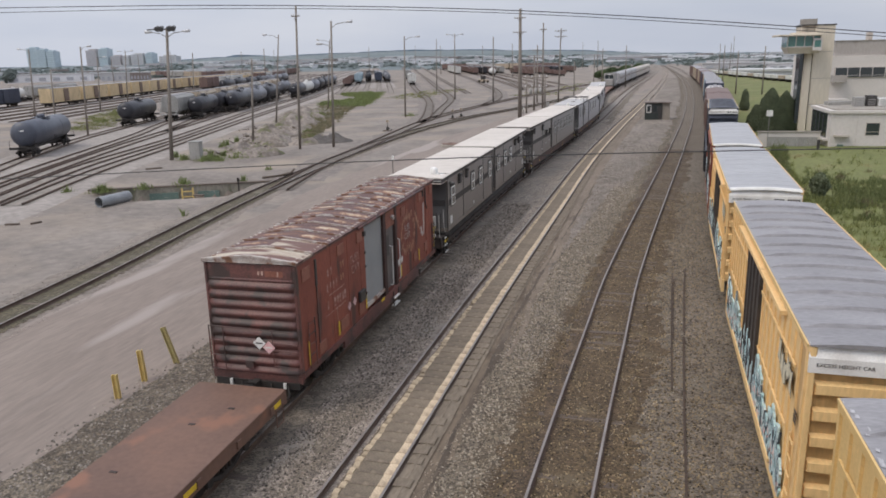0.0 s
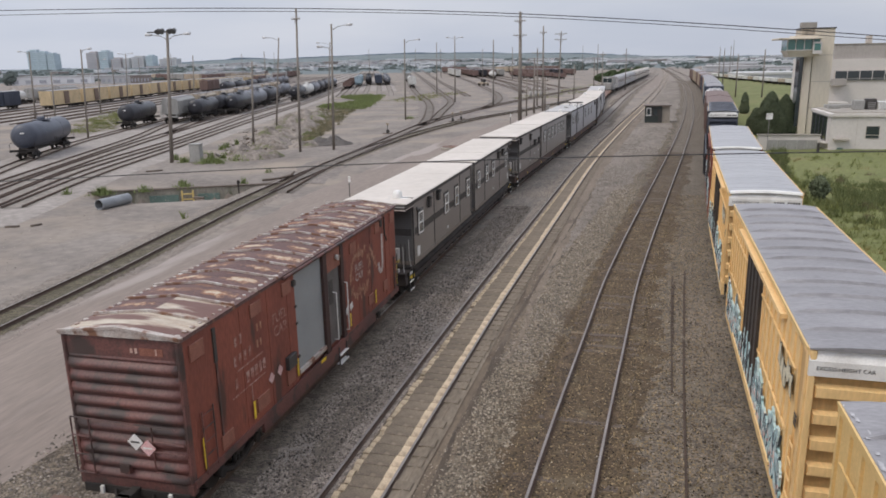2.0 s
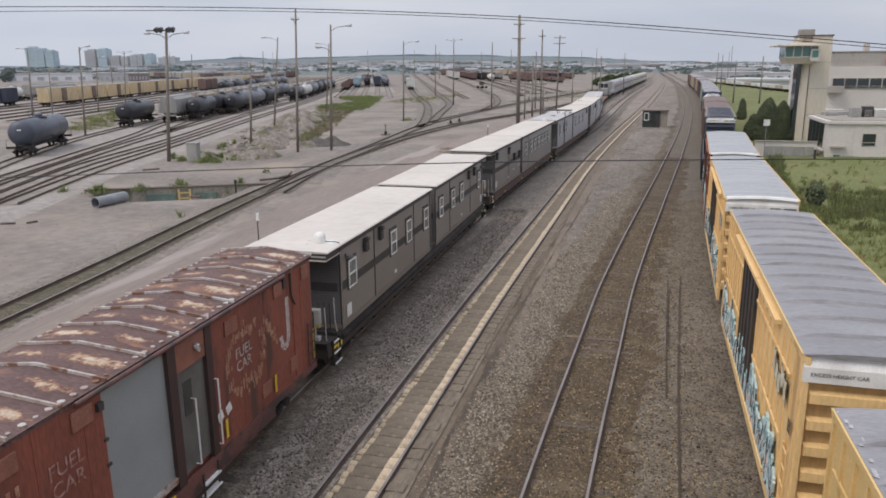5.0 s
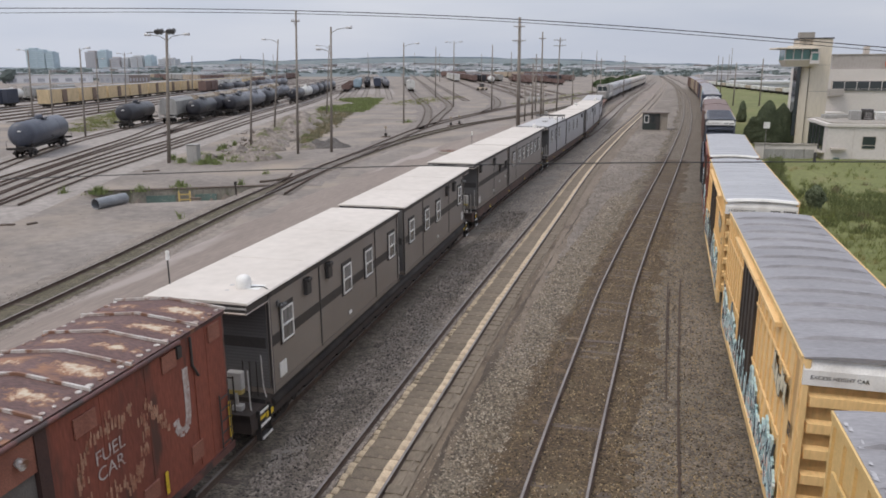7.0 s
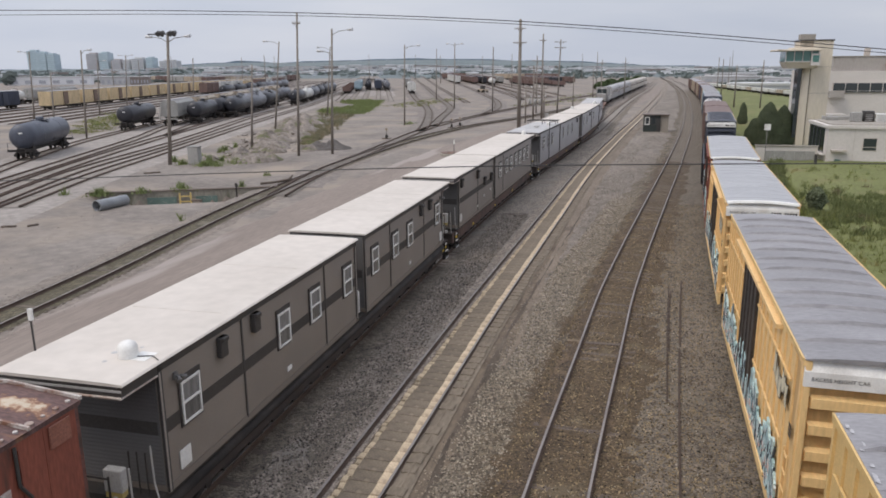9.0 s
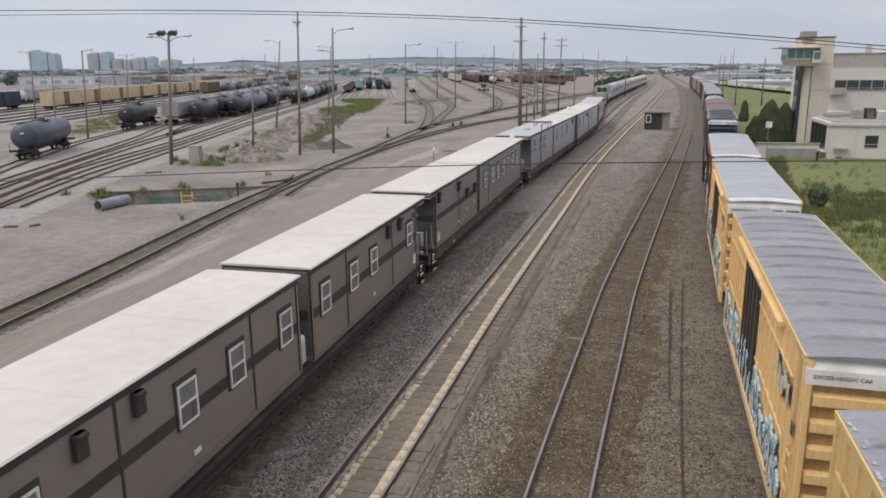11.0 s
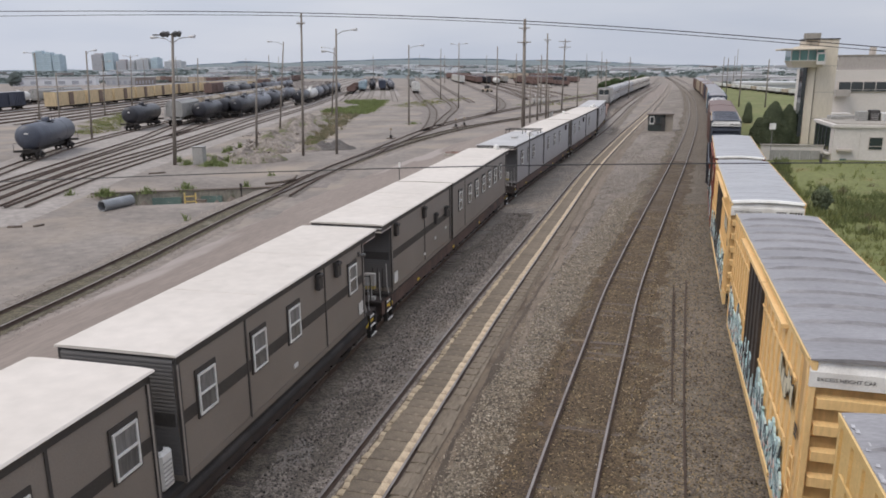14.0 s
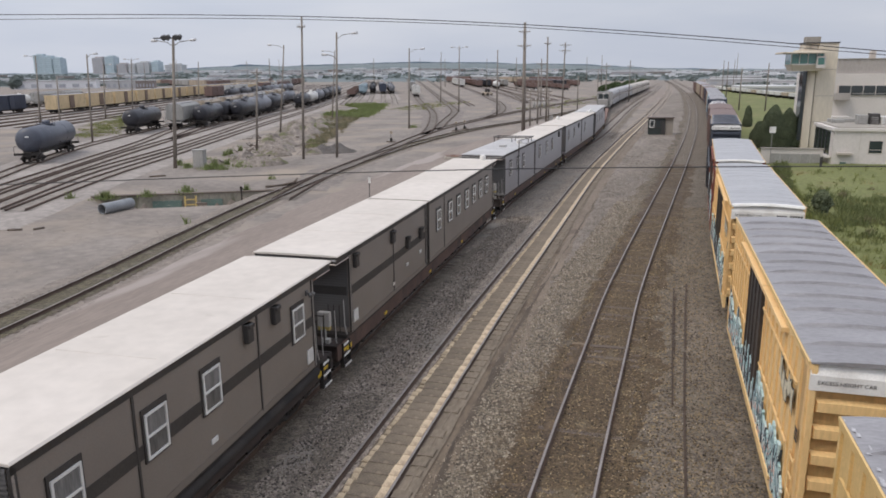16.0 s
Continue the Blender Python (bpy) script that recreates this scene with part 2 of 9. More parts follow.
M_DECK = material("rust_brown_steel_deck", (0.165, 0.092, 0.065), (0.122, 0.071, 0.053), 0.45, 0.7, bump=0.05, fine=7.0, grain=0.1,
                  third=(0.215, 0.105, 0.068), cover=0.56, spots=0.7)
M_SIDING = material("grey_brown_siding", (0.212, 0.18, 0.153), (0.187, 0.158, 0.134), 0.5, 0.36, bump=0.04, fine=30.0, grain=0.06)
M_SIDETRIM = material("dark_trim", (0.042, 0.038, 0.036), (0.055, 0.05, 0.047), 2.0, 0.55, bump=0.04)
M_BAND = material("dark_siding_band", (0.044, 0.038, 0.035), (0.055, 0.048, 0.043), 1.0, 0.6, bump=0.03)
M_MEMBRANE = material("off_white_roof_membrane", (0.589, 0.537, 0.484), (0.532, 0.483, 0.432), 0.35, 0.75, bump=0.15, fine=2.5, grain=0.05,
                      third=(0.427, 0.380, 0.328), cover=0.68, spots=0.6)
M_MEMBRANE_GREY = material("grey_roof_membrane", (0.45, 0.44, 0.435), (0.38, 0.37, 0.37), 0.5, 0.7, bump=0.1, fine=5.0, grain=0.08)
M_GLASS = plain_glass("dark_window_glass")
M_YCAR = material("boxcar_yellow", (0.8, 0.555, 0.265), (0.72, 0.485, 0.22), 0.5, 0.6, bump=0.05, fine=14.0, grain=0.1,
                  third=(0.52, 0.33, 0.15), cover=0.63, spots=1.3, stretch_by=(1, 1, 0.25))
M_YCAR2 = material("pale_boxcar_yellow", (0.68, 0.47, 0.2), (0.6, 0.41, 0.17), 0.6, 0.6, bump=0.05, fine=18.0, grain=0.08)
M_GREYROOF = material("galvanised_car_roof", (0.31, 0.3, 0.308), (0.246, 0.238, 0.245), 0.7, 0.6, metal=0.2, bump=0.1, fine=12.0, grain=0.12,
                      third=(0.22, 0.21, 0.22), cover=0.6, spots=1.6, stretch_by=(0.6, 1.6, 1))
M_PALEROOF = material("pale_galvanised_roof", (0.39, 0.39, 0.4), (0.335, 0.335, 0.345), 0.5, 0.55, metal=0.2, bump=0.05, fine=8.0, grain=0.1,
                      third=(0.33, 0.325, 0.335), cover=0.6, spots=1.2, stretch_by=(0.5, 2.0, 1))
M_FLAKE = material("flaking_roof_coat", (0.42, 0.41, 0.42), (0.36, 0.35, 0.36), 4.0, 0.7, bump=0.0, grain=0.2, fine=15.0)
M_DARKDOOR = material("dirty_dark_door", (0.045, 0.038, 0.035), (0.07, 0.055, 0.045), 1.2, 0.7, bump=0.08)
M_GRAFFITI = material("spray_paint_pale_blue", (0.36, 0.54, 0.56), (0.5, 0.62, 0.62), 2.6, 0.6, bump=0.0)
M_GRAF_DARK = material("spray_paint_dark", (0.05, 0.06, 0.075), (0.09, 0.12, 0.14), 2.6, 0.6, bump=0.0)
M_GRAF_PINK = material("spray_paint_pink", (0.56, 0.33, 0.28), (0.62, 0.45, 0.38), 2.6, 0.6, bump=0.0)
M_GRASS = material("mown_grass", (0.155, 0.165, 0.056), (0.118, 0.132, 0.04), 0.1, 0.95, bump=0.7, fine=3.0, grain=0.24,
                   third=(0.185, 0.168, 0.072), cover=0.56, spots=0.14)


# ---------------------------------------------------------------- builders
def box(bm, x0, x1, y0, y1, z0, z1):
    v = [bm.verts.new((x, y, z)) for x in (x0, x1) for y in (y0, y1) for z in (z0, z1)]
    for q in ((0, 1, 3, 2), (4, 6, 7, 5), (0, 4, 5, 1), (2, 3, 7, 6), (0, 2, 6, 4), (1, 5, 7, 3)):
        bm.faces.new([v[i] for i in q])
    return v


def rod(bm, a, b, r0, r1=None, seg=8, caps=True):
    """A tapered round bar from a to b."""
    a, b = Vector(a), Vector(b)
    r1 = r0 if r1 is None else r1
    way = (b - a).normalized()
    side = way.orthogonal().normalized()
    up = way.cross(side)
    rings = []
    for p, r in ((a, r0), (b, r1)):
        rings.append([bm.verts.new(p + side * math.cos(2 * math.pi * i / seg) * r + up * math.sin(2 * math.pi * i / seg) * r) for i in range(seg)])
    for i in range(seg):
        j = (i + 1) % seg
        f = bm.faces.new((rings[0][i], rings[0][j], rings[1][j], rings[1][i]))
        f.smooth = seg > 6
    if caps:
        bm.faces.new(rings[0][::-1])
        bm.faces.new(rings[1])


def extrude_y(bm, outline, y0, y1, smooth=False):
    """A solid along y with a closed outline of (x, z), anticlockwise seen from -y."""
    a = [bm.verts.new((x, y0, z)) for x, z in outline]
    b = [bm.verts.new((x, y1, z)) for x, z in outline]
    n = len(outline)
    for i in range(n):
        j = (i + 1) % n
        bm.faces.new((a[i], a[j], b[j], b[i])).smooth = smooth
    bm.faces.new(a[::-1])
    bm.faces.new(b)


def revolve_y(bm, profile, cx, cz, seg=16):
    """A round body along y from (y, radius) stations."""
    rings = []
    for y, r in profile:
        rings.append([bm.verts.new((cx + r * math.cos(2 * math.pi * i / seg), y, cz + r * math.sin(2 * math.pi * i / seg))) for i in range(seg)])
    for a, b in zip(rings, rings[1:]):
        for i in range(seg):
            j = (i + 1) % seg
            bm.faces.new((a[i], b[i], b[j], a[j])).smooth = True
    bm.faces.new(rings[0])
    bm.faces.new(rings[-1][::-1])


def mesh_of(name, bm, mat):
    bmesh.ops.recalc_face_normals(bm, faces=bm.faces[:])
    me = bpy.data.meshes.new(name)
    bm.to_mesh(me)
    bm.free()
    for m in (mat if isinstance(mat, (list, tuple)) else (mat,)):
        me.materials.append(m)
    return me


def part(name, bm, mat, parent=None, label=""):
    ob = new(name, mesh_of(name, bm, mat))
    if parent is not None:
        ob.parent = parent
    if label:
        ob["label"] = label
    return ob


def part_box(name, dims, mat, parent, label="", bevel=0.0):
    bm = bmesh.new()
    box(bm, *dims)
    if bevel:
        bmesh.ops.bevel(bm, geom=bm.edges[:], offset=bevel, segments=1, affect="EDGES")
    return part(name, bm, mat, parent, label)


def shared(name, data, parent, m, label=""):
    """One more object on a mesh that is already there."""
    ob = new(name, data)
    ob.parent = parent
    ob.matrix_basis = m
    if label:
        ob["label"] = label
    return ob


def thing(name, label, category, group="", kind="", at=None):
    ob = new(name)
    ob.empty_display_size = 0.3
    if at is not None:
        ob.matrix_basis = at
    return tagged(ob, label, category, group, kind)


def smooth_path(points):
    """x as a smooth function of y through the given (x, y) points."""
    xs, ys = np.array([p[0] for p in points], float), np.array([p[1] for p in points], float)
    h = np.diff(ys)
    d = np.diff(xs) / h
    slope = np.empty(len(xs))
    slope[1:-1] = (d[:-1] * h[1:] + d[1:] * h[:-1]) / (h[1:] + h[:-1])
    slope[0], slope[-1] = d[0], d[-1]

    def at(y):
        if y <= ys[0]:
            return xs[0] + slope[0] * (y - ys[0])
        if y >= ys[-1]:
            return xs[-1] + slope[-1] * (y - ys[-1])
        i = min(int(np.searchsorted(ys, y, side="right")) - 1, len(h) - 1)
        s = (y - ys[i]) / h[i]
        return ((2 * s**3 - 3 * s**2 + 1) * xs[i] + (s**3 - 2 * s**2 + s) * h[i] * slope[i]
                + (3 * s**2 - 2 * s**3) * xs[i + 1] + (s**3 - s**2) * h[i] * slope[i + 1])

    return at


def on_track(path, y, z=0.0, half=8.0):
    """The pose of a car whose middle is at y on a track, turned along it."""
    x0, x1 = path(y - half), path(y + half)
    turn = -math.degrees(math.atan2(x1 - x0, 2 * half))
    return pose((x0 + x1) / 2, y, z, 0, 0, turn)


def stations(y0, y1, near, far):
    out, y = [], y0
    while y < y1:
        out.append(y)
        y += near + (far - near) * min(1.0, max(0.0, (y - 30) / 200.0))
    return out + [y1]


def ribbon(bm, path, ys, offsets):
    """A strip along a track with a profile of (sideways, z)."""
    prev = None
    for y in ys:
        x, slope = path(y), (path(y + 0.5) - path(y - 0.5))
        nx, ny = 1 / math.hypot(1, slope), -slope / math.hypot(1, slope)
        row = [bm.verts.new((x + nx * o, y + ny * o, z)) for o, z in offsets]
        if prev:
            for i in range(len(row) - 1):
                bm.faces.new((prev[i], prev[i + 1], row[i + 1], row[i]))
        prev = row


RAIL = [(-0.065, -0.165), (-0.065, -0.15), (-0.012, -0.13), (-0.012, -0.045), (-0.037, -0.032), (-0.037, -0.008), (-0.024, 0.0),
        (0.024, 0.0), (0.037, -0.008), (0.037, -0.032), (0.012, -0.045), (0.012, -0.13), (0.065, -0.15), (0.065, -0.165)]


def track(name, label, path, y0, y1, bed=None, bed_half=2.1, far_bed=None, turns_at=85.0, ties=0.0, tie_to=0.0, proud=0.012, near=1.5, group="railway tracks"):
    t = thing(name, label, "railway track", group, "structure")
    ys = stations(y0, y1, near, 9.0)
    for side in (-0.7525, 0.7525):
        bm = bmesh.new()
        ribbon(bm, path, ys, [(side + o, z) for o, z in RAIL])
        for f in bm.faces:
            f.material_index = 0 if max(v.co.z for v in f.verts) > -0.004 else 1
        part("rail", bm, (M_STEEL, M_RAILRUST), t)
    if bed:
        bm = bmesh.new()
        w = bed_half
        shoulder = [(-w - 0.5, -0.245), (-w, -0.19), (-1.2, -0.172), (1.2, -0.172), (w, -0.19), (w + 0.5, -0.245)]
        ribbon(bm, path, [y for y in ys if y < turns_at] + [turns_at] if far_bed else ys, shoulder)
        part("ballast_bed", bm, bed, t)
        if far_bed:
            bm = bmesh.new()
            ribbon(bm, path, [turns_at] + [y for y in ys if y > turns_at], shoulder)
            part("ballast_bed", bm, far_bed, t)
    if ties:
        bm = bmesh.new()
        rng = random.Random(3)
        y = y0
        while y < tie_to:
            x, slope = path(y), path(y + 0.5) - path(y - 0.5)
            v = box(bm, -1.28 + rng.uniform(-0.08, 0.05), 1.28 + rng.uniform(-0.05, 0.08), -0.115, 0.115, -0.25, -0.172 + proud + rng.uniform(-0.012, 0.01))
            a = -math.atan(slope) + rng.uniform(-0.012, 0.012)
            for q in v:
                q.co = Vector((x + q.co.x * math.cos(a) - q.co.y * math.sin(a), y + q.co.x * math.sin(a) + q.co.y * math.cos(a), q.co.z))
            y += ties
        tagged(part("ties", bm, M_TIE, t), kind="stuff")
    return t


# ---------------------------------------------------------------- ground and main tracks
PATH_MAIN = smooth_path([(-2.93, -40), (-1.9, -4), (-1.62, 6), (-1.35, 15.5), (-1.2, 18.5), (-0.72, 26.5), (-0.33, 33), (0.25, 39.7), (1.75, 55), (4.35, 81), (8.2, 123), (12.2, 180), (16.8, 274), (20, 420), (22, 700)])
PATH_PLANK = smooth_path([(-7.38, -40), (-6.61, -4), (-6.4, 6), (-6.22, 14.4), (-6.12, 20), (-5.92, 29.4), (-5.6, 38.7), (-5.2, 49.7), (-4.45, 71), (-2.1, 110), (1.4, 158), (4.2, 200), (8, 260), (13, 360), (18, 500), (22, 700)])
PATH_TRAIN = smooth_path([(-10.42, -40), (-10.42, 4), (-10.47, 12), (-10.52, 20), (-10.49, 29), (-10.43, 38), (-10.3, 47), (-10.08, 55), (-9.57, 65), (-8.1, 88), (-7.2, 103), (-6.72, 117), (-6.75, 130), (-7.1, 148), (-7.75, 170), (-8.0, 190), (-7.6, 210), (-6.6, 232), (-4.9, 260), (-2.4, 300), (-0.3, 330), (4.4, 400), (8.5, 460), (18, 700)])
PATH_RIGHT = smooth_path([(4.17, -40), (4.5, -4), (4.55, 2), (4.66, 14), (5.05, 29), (6.1, 49), (7.7, 69), (10.3, 100), (13.5, 140), (18.5, 210), (22.5, 300), (25, 420), (27, 700)])
PATH_DEPOT = smooth_path([(-21.7, -40), (-23.8, -4), (-24.6, 10), (-25.4, 23.9), (-26.3, 32.3), (-27.4, 40), (-28.7, 50), (-30.0, 65), (-30.9, 83), (-30.8, 100), (-27.0, 133), (-22.6, 150), (-17.5, 175), (-12.5, 205), (-8, 240), (0, 320), (8, 460), (14, 700)])
PATH_THROUGH = smooth_path([(-7.35, 100), (-6.1, 115), (-4.5, 150), (-3.0, 190), (-0.5, 240), (4.5, 320), (12, 460), (18, 700)])


def terrain():
    """One sheet of ground to the horizon, finer near the bridge."""
    bm = bmesh.new()
    xs = [-4200, -2500, -1400, -800, -500, -320] + list(range(-220, -54, 5)) + list(np.arange(-50, -26, 0.5)) + list(range(-25, 121, 5)) + [200, 320, 500, 800, 1400, 2500, 4200]
    ys = [-300, -120, -50] + list(range(-20, 36, 5)) + list(np.arange(40, 64, 0.5)) + list(range(65, 261, 5)) + [300, 360, 440, 540, 700, 950, 1400, 2100, 3200, 4400]
    pit_a, pit_b = Vector((-44.2, 52.9)), Vector((-31.2, 58.9))
    pit_way = (pit_b - pit_a).normalized()
    grid = []
    for y in ys:
        row = []
        for x in xs:
            z = -0.235 + 0.03 * noise.noise(Vector((x * 0.11, y * 0.11, 3.0)))
            q = Vector((x, y)) - pit_a
            along, off = q.dot(pit_way), q.x * pit_way.y - q.y * pit_way.x
            if 0.2 < off < 7 and 0 < along < 14:
                ends = min(1.0, max(0.0, (14 - along) / 3.5)) * min(1.0, along / 2.5)
                z -= 1.25 * ends * max(0.0, 1 - max(0.0, off - 1.2) / 5.0)
            row.append(bm.verts.new((x, y, z)))
        grid.append(row)
    for a, b in zip(grid, grid[1:]):
        for i in range(len(xs) - 1):
            bm.faces.new((a[i], a[i + 1], b[i + 1], b[i]))
    return tagged(part("ground", bm, M_DIRT), "pale beige packed gravel and dirt of the rail yard", "ground", kind="structure")


terrain()


def strip(name, label, category, mat, path, y0, y1, left, right, z, near=0.9, ragged=0.35, fray=0.0, thin=(0, 0)):
    """A spread of loose ground along a track, with uneven edges, thinning out over thin metres at its start and end."""
    bm = bmesh.new()
    prev = None
    seed = left * 3.1 + right
    for y in stations(y0, y1, near, 3.5):
        a = left + ragged * (noise.noise(Vector((y * 0.35, seed, 0.0))) + 0.6 * noise.noise(Vector((y * 1.3, seed, 4.0))))
        b = right + ragged * (noise.noise(Vector((y * 0.35, seed, 9.0))) + 0.6 * noise.noise(Vector((y * 1.3, seed, 13.0))))
        if fray:
            a += fray * (noise.noise(Vector((y * 3.1, seed, 21.0))) + 0.7 * noise.noise(Vector((y * 7.7, seed, 25.0))))
            b += fray * (noise.noise(Vector((y * 3.1, seed, 29.0))) + 0.7 * noise.noise(Vector((y * 7.7, seed, 33.0))))
        full = min(1.0, (y - y0) / thin[0] if thin[0] else 1.0, (y1 - y) / thin[1] if thin[1] else 1.0)
        if full < 1:
            a = b - (b - a) * (0.08 + 0.92 * full)
        row = [bm.verts.new((path(y) + o, y, h)) for o, h in ((a, z - 0.05), (a + 0.3 * full, z), (0.5 * (a + b), z + 0.012), (b - 0.3 * full, z), (b, z - 0.05))]
        if prev:
            for i in range(4):
                bm.faces.new((prev[i], prev[i + 1], row[i + 1], row[i]))
        prev = row
    return tagged(part(name, bm, mat), label, category, kind="structure")


strip("road", "grey-brown packed dirt service road between tracks", "road", M_ROAD, smooth_path([(-18.0, -40), (-18.3, -4), (-18.4, 4), (-18.6, 20), (-19.6, 40), (-20, 60), (-19.3, 90), (-16.5, 120), (-11, 160), (-3, 220), (10, 400)]), -40, 400, -5.3, 5.0, -0.195)
strip("gravel_shoulder", "coarse pale ballast stones spread along the track", "gravel", M_BALLAST_PALE, PATH_TRAIN, -40, 60, -5.0, -1.4, -0.19)
strip("gravel_strip", "dark grey crushed stone between the tracks", "gravel", M_BALLAST, PATH_TRAIN, -40, 330, -2.2, 3.2, -0.186, near=0.5, fray=0.3)
# Darker gravel here paints the train's shade on the ground, along with stain.
strip("stained_strip", "brown-stained gravel with the train's edge shade in its colour", "gravel", M_BALLAST_DUN, PATH_TRAIN, -40, 46, -1.2, 1.95, -0.176, near=0.3, ragged=0.3, fray=0.35, thin=(0, 38))
strip("stained_strip", "dark oily gravel patches beside the train", "gravel", M_BALLAST_DUN, PATH_TRAIN, -40, 21, 1.9, 3.35, -0.181, near=0.3, ragged=0.5, fray=0.5)
strip("gravel_strip", "mottled pale crushed stone between the tracks", "gravel", M_BALLAST_PALE, PATH_MAIN, -40, 70, -4.6, -1.2, -0.192, near=0.35, ragged=0.6, fray=0.7, thin=(0, 48))
strip("gravel_strip", "brown gravel beside the main track", "gravel", M_BALLAST_PALE, PATH_MAIN, 60, 330, -2.4, -1.0, -0.19, near=0.4, ragged=0.5, fray=0.5, thin=(30, 0))
strip("gravel_strip", "brown-stained crushed stone beside the oily track", "gravel", M_BALLAST_MID, PATH_MAIN, -40, 110, -2.75, -1.2, -0.1865, near=0.3, ragged=0.5, fray=0.7, thin=(0, 40))
strip("oily_strip", "oil-darkened brown gravel along the main track", "gravel", M_BALLAST_BROWN, PATH_MAIN, -40, 82, -1.75, 2.0, -0.181, near=0.3, ragged=0.4, fray=0.6)
strip("oily_strip", "brown oil-soaked gravel left of the main track", "gravel", M_BALLAST_BROWN, PATH_MAIN, -40, 30, -2.2, -1.2, -0.177, near=0.3, ragged=0.4, fray=0.4)
strip("silt_strip", "smooth brown silt beside the planked track", "soil", M_SILT, PATH_PLANK, -40, 160, 0.72, 2.15, -0.174, ragged=0.25)
strip("silt_strip", "dark silt along the tie ends, the rut's shade in its colour", "soil", M_GULLY, PATH_PLANK, -40, 60, 1.3, 2.02, -0.164, ragged=0.14, fray=0.12, thin=(0, 32))
strip("silt_strip", "dry pale-brown silt beside the planked track", "soil", M_DRYSILT, PATH_PLANK, 24, 160, 0.9, 2.2, -0.168, near=0.5, ragged=0.25, fray=0.2, thin=(26, 0))
strip("silt_bank", "packed brown silt heaped against the rail", "soil", M_TIEEND, PATH_PLANK, -40, 120, 0.8, 1.36, -0.084, near=0.5, ragged=0.03)
strip("silt_strip", "brown silt inside the planked track", "soil", M_SILT, PATH_PLANK, -40, 160, -0.72, 0.7, -0.15, ragged=0.02)
for off in (-0.75, 0.75):
    strip("rust_strip", "rust-stained gravel along a rail", "gravel", M_RUSTBED, PATH_MAIN, -40, 90, off - (0.75 if off < 0 else 0.4), off + 0.4, -0.172 if off < 0 else -0.173, near=0.3, ragged=0.25, fray=0.3)
strip("gravel_strip", "packed brown-grey gravel between the main tracks", "gravel", M_PACKED, PATH_MAIN, 12, 330, -8.5, -1.2, -0.2, near=0.5, ragged=0.5, fray=0.5)
strip("gravel_strip", "dark grey gravel round the through track", "gravel", M_BALLAST_DUN, PATH_THROUGH, 84, 360, -2.6, 2.4, -0.189, near=0.5, ragged=0.6, fray=0.5)
strip("gravel_strip", "oil-darkened gravel along the rusty side track", "gravel", M_YARDDUST, PATH_DEPOT, 10, 240, -2.2, 2.0, -0.198, ragged=0.5)
strip("gravel_strip", "dark grey crushed stone beside parked cars", "gravel", M_BALLAST_DUN, PATH_RIGHT, -40, 330, -5.2, 2.6, -0.198)

track("railway_track", "rails worn bright on dark ballast under the train", PATH_TRAIN, -40, 700, ties=0.55, tie_to=40, proud=0.0)
track("railway_track", "pair of rails half buried in oily brown ballast", PATH_MAIN, -40, 700, bed=M_BALLAST_BROWN, bed_half=1.3, far_bed=M_BALLAST_DUN, ties=0.55, tie_to=90, proud=-0.004)
track("railway_track", "rails under a line of parked yellow cars", PATH_RIGHT, -40, 700)
track("railway_track", "rusty rails on weathered ties beside the dirt road", PATH_DEPOT, -40, 320, bed=M_DEPOTBED, bed_half=1.0, ties=0.55, tie_to=150, proud=-0.006)
T_PLANK = track("railway_track", "rails filled between with weathered planks and pale edges", PATH_PLANK, -40, 700, bed=M_BALLAST, bed_half=1.4)


# ---------------------------------------------------------------- rolling stock: common parts
def wheelset_mesh():
    bm = bmesh.new()
    rod(bm, (-1.05, 0, 0), (1.05, 0, 0), 0.08, seg=8)
    for s in (-1, 1):
        rod(bm, (s * 0.69, 0, 0), (s * 0.82, 0, 0), 0.42, 0.41, seg=20)
        rod(bm, (s * 0.66, 0, 0), (s * 0.69, 0, 0), 0.45, seg=20)
        rod(bm, (s * 0.82, 0.2, 0), (s * 0.83, 0.2, 0), 0.06, seg=6)
    return mesh_of("wheelset", bm, M_BLACK)


def sideframe_mesh():
    bm = bmesh.new()
    for s in (-1, 1):
        for a, b in (((-0.95, 0.5), (-0.35, 0.72)), ((-0.35, 0.72), (0.35, 0.72)), ((0.35, 0.72), (0.95, 0.5)), ((-0.85, 0.42), (-0.3, 0.2)), ((-0.3, 0.2), (0.3, 0.2)), ((0.3, 0.2), (0.85, 0.42))):
            rod(bm, (s * 0.99, a[0], a[1]), (s * 0.99, b[0], b[1]), 0.085, seg=6)
        for y in (-0.88, 0.88):
            rod(bm, (s * 0.9, y, 0.43), (s * 1.12, y, 0.43), 0.14, seg=10)
        for y in (-0.16, 0.0, 0.16):
            rod(bm, (s * 0.99, y, 0.22), (s * 0.99, y, 0.62), 0.06, seg=8)
    box(bm, -1.1, 1.1, -0.2, 0.2, 0.5, 0.78)
    return mesh_of("truck_frame", bm, M_BLACK)


WHEELSET, SIDEFRAME = wheelset_mesh(), sideframe_mesh()
SPINNING = []


def trucks(car, centres, spin=False, spread=0.88):
    for y in centres:
        frame_ob = shared("truck_frame", SIDEFRAME, car, pose(0, y, 0))
        for d in (-spread, spread):
            w = shared("wheelset", WHEELSET, frame_ob, pose(0, d, 0.42))
            if spin:
                SPINNING.append((w, d))


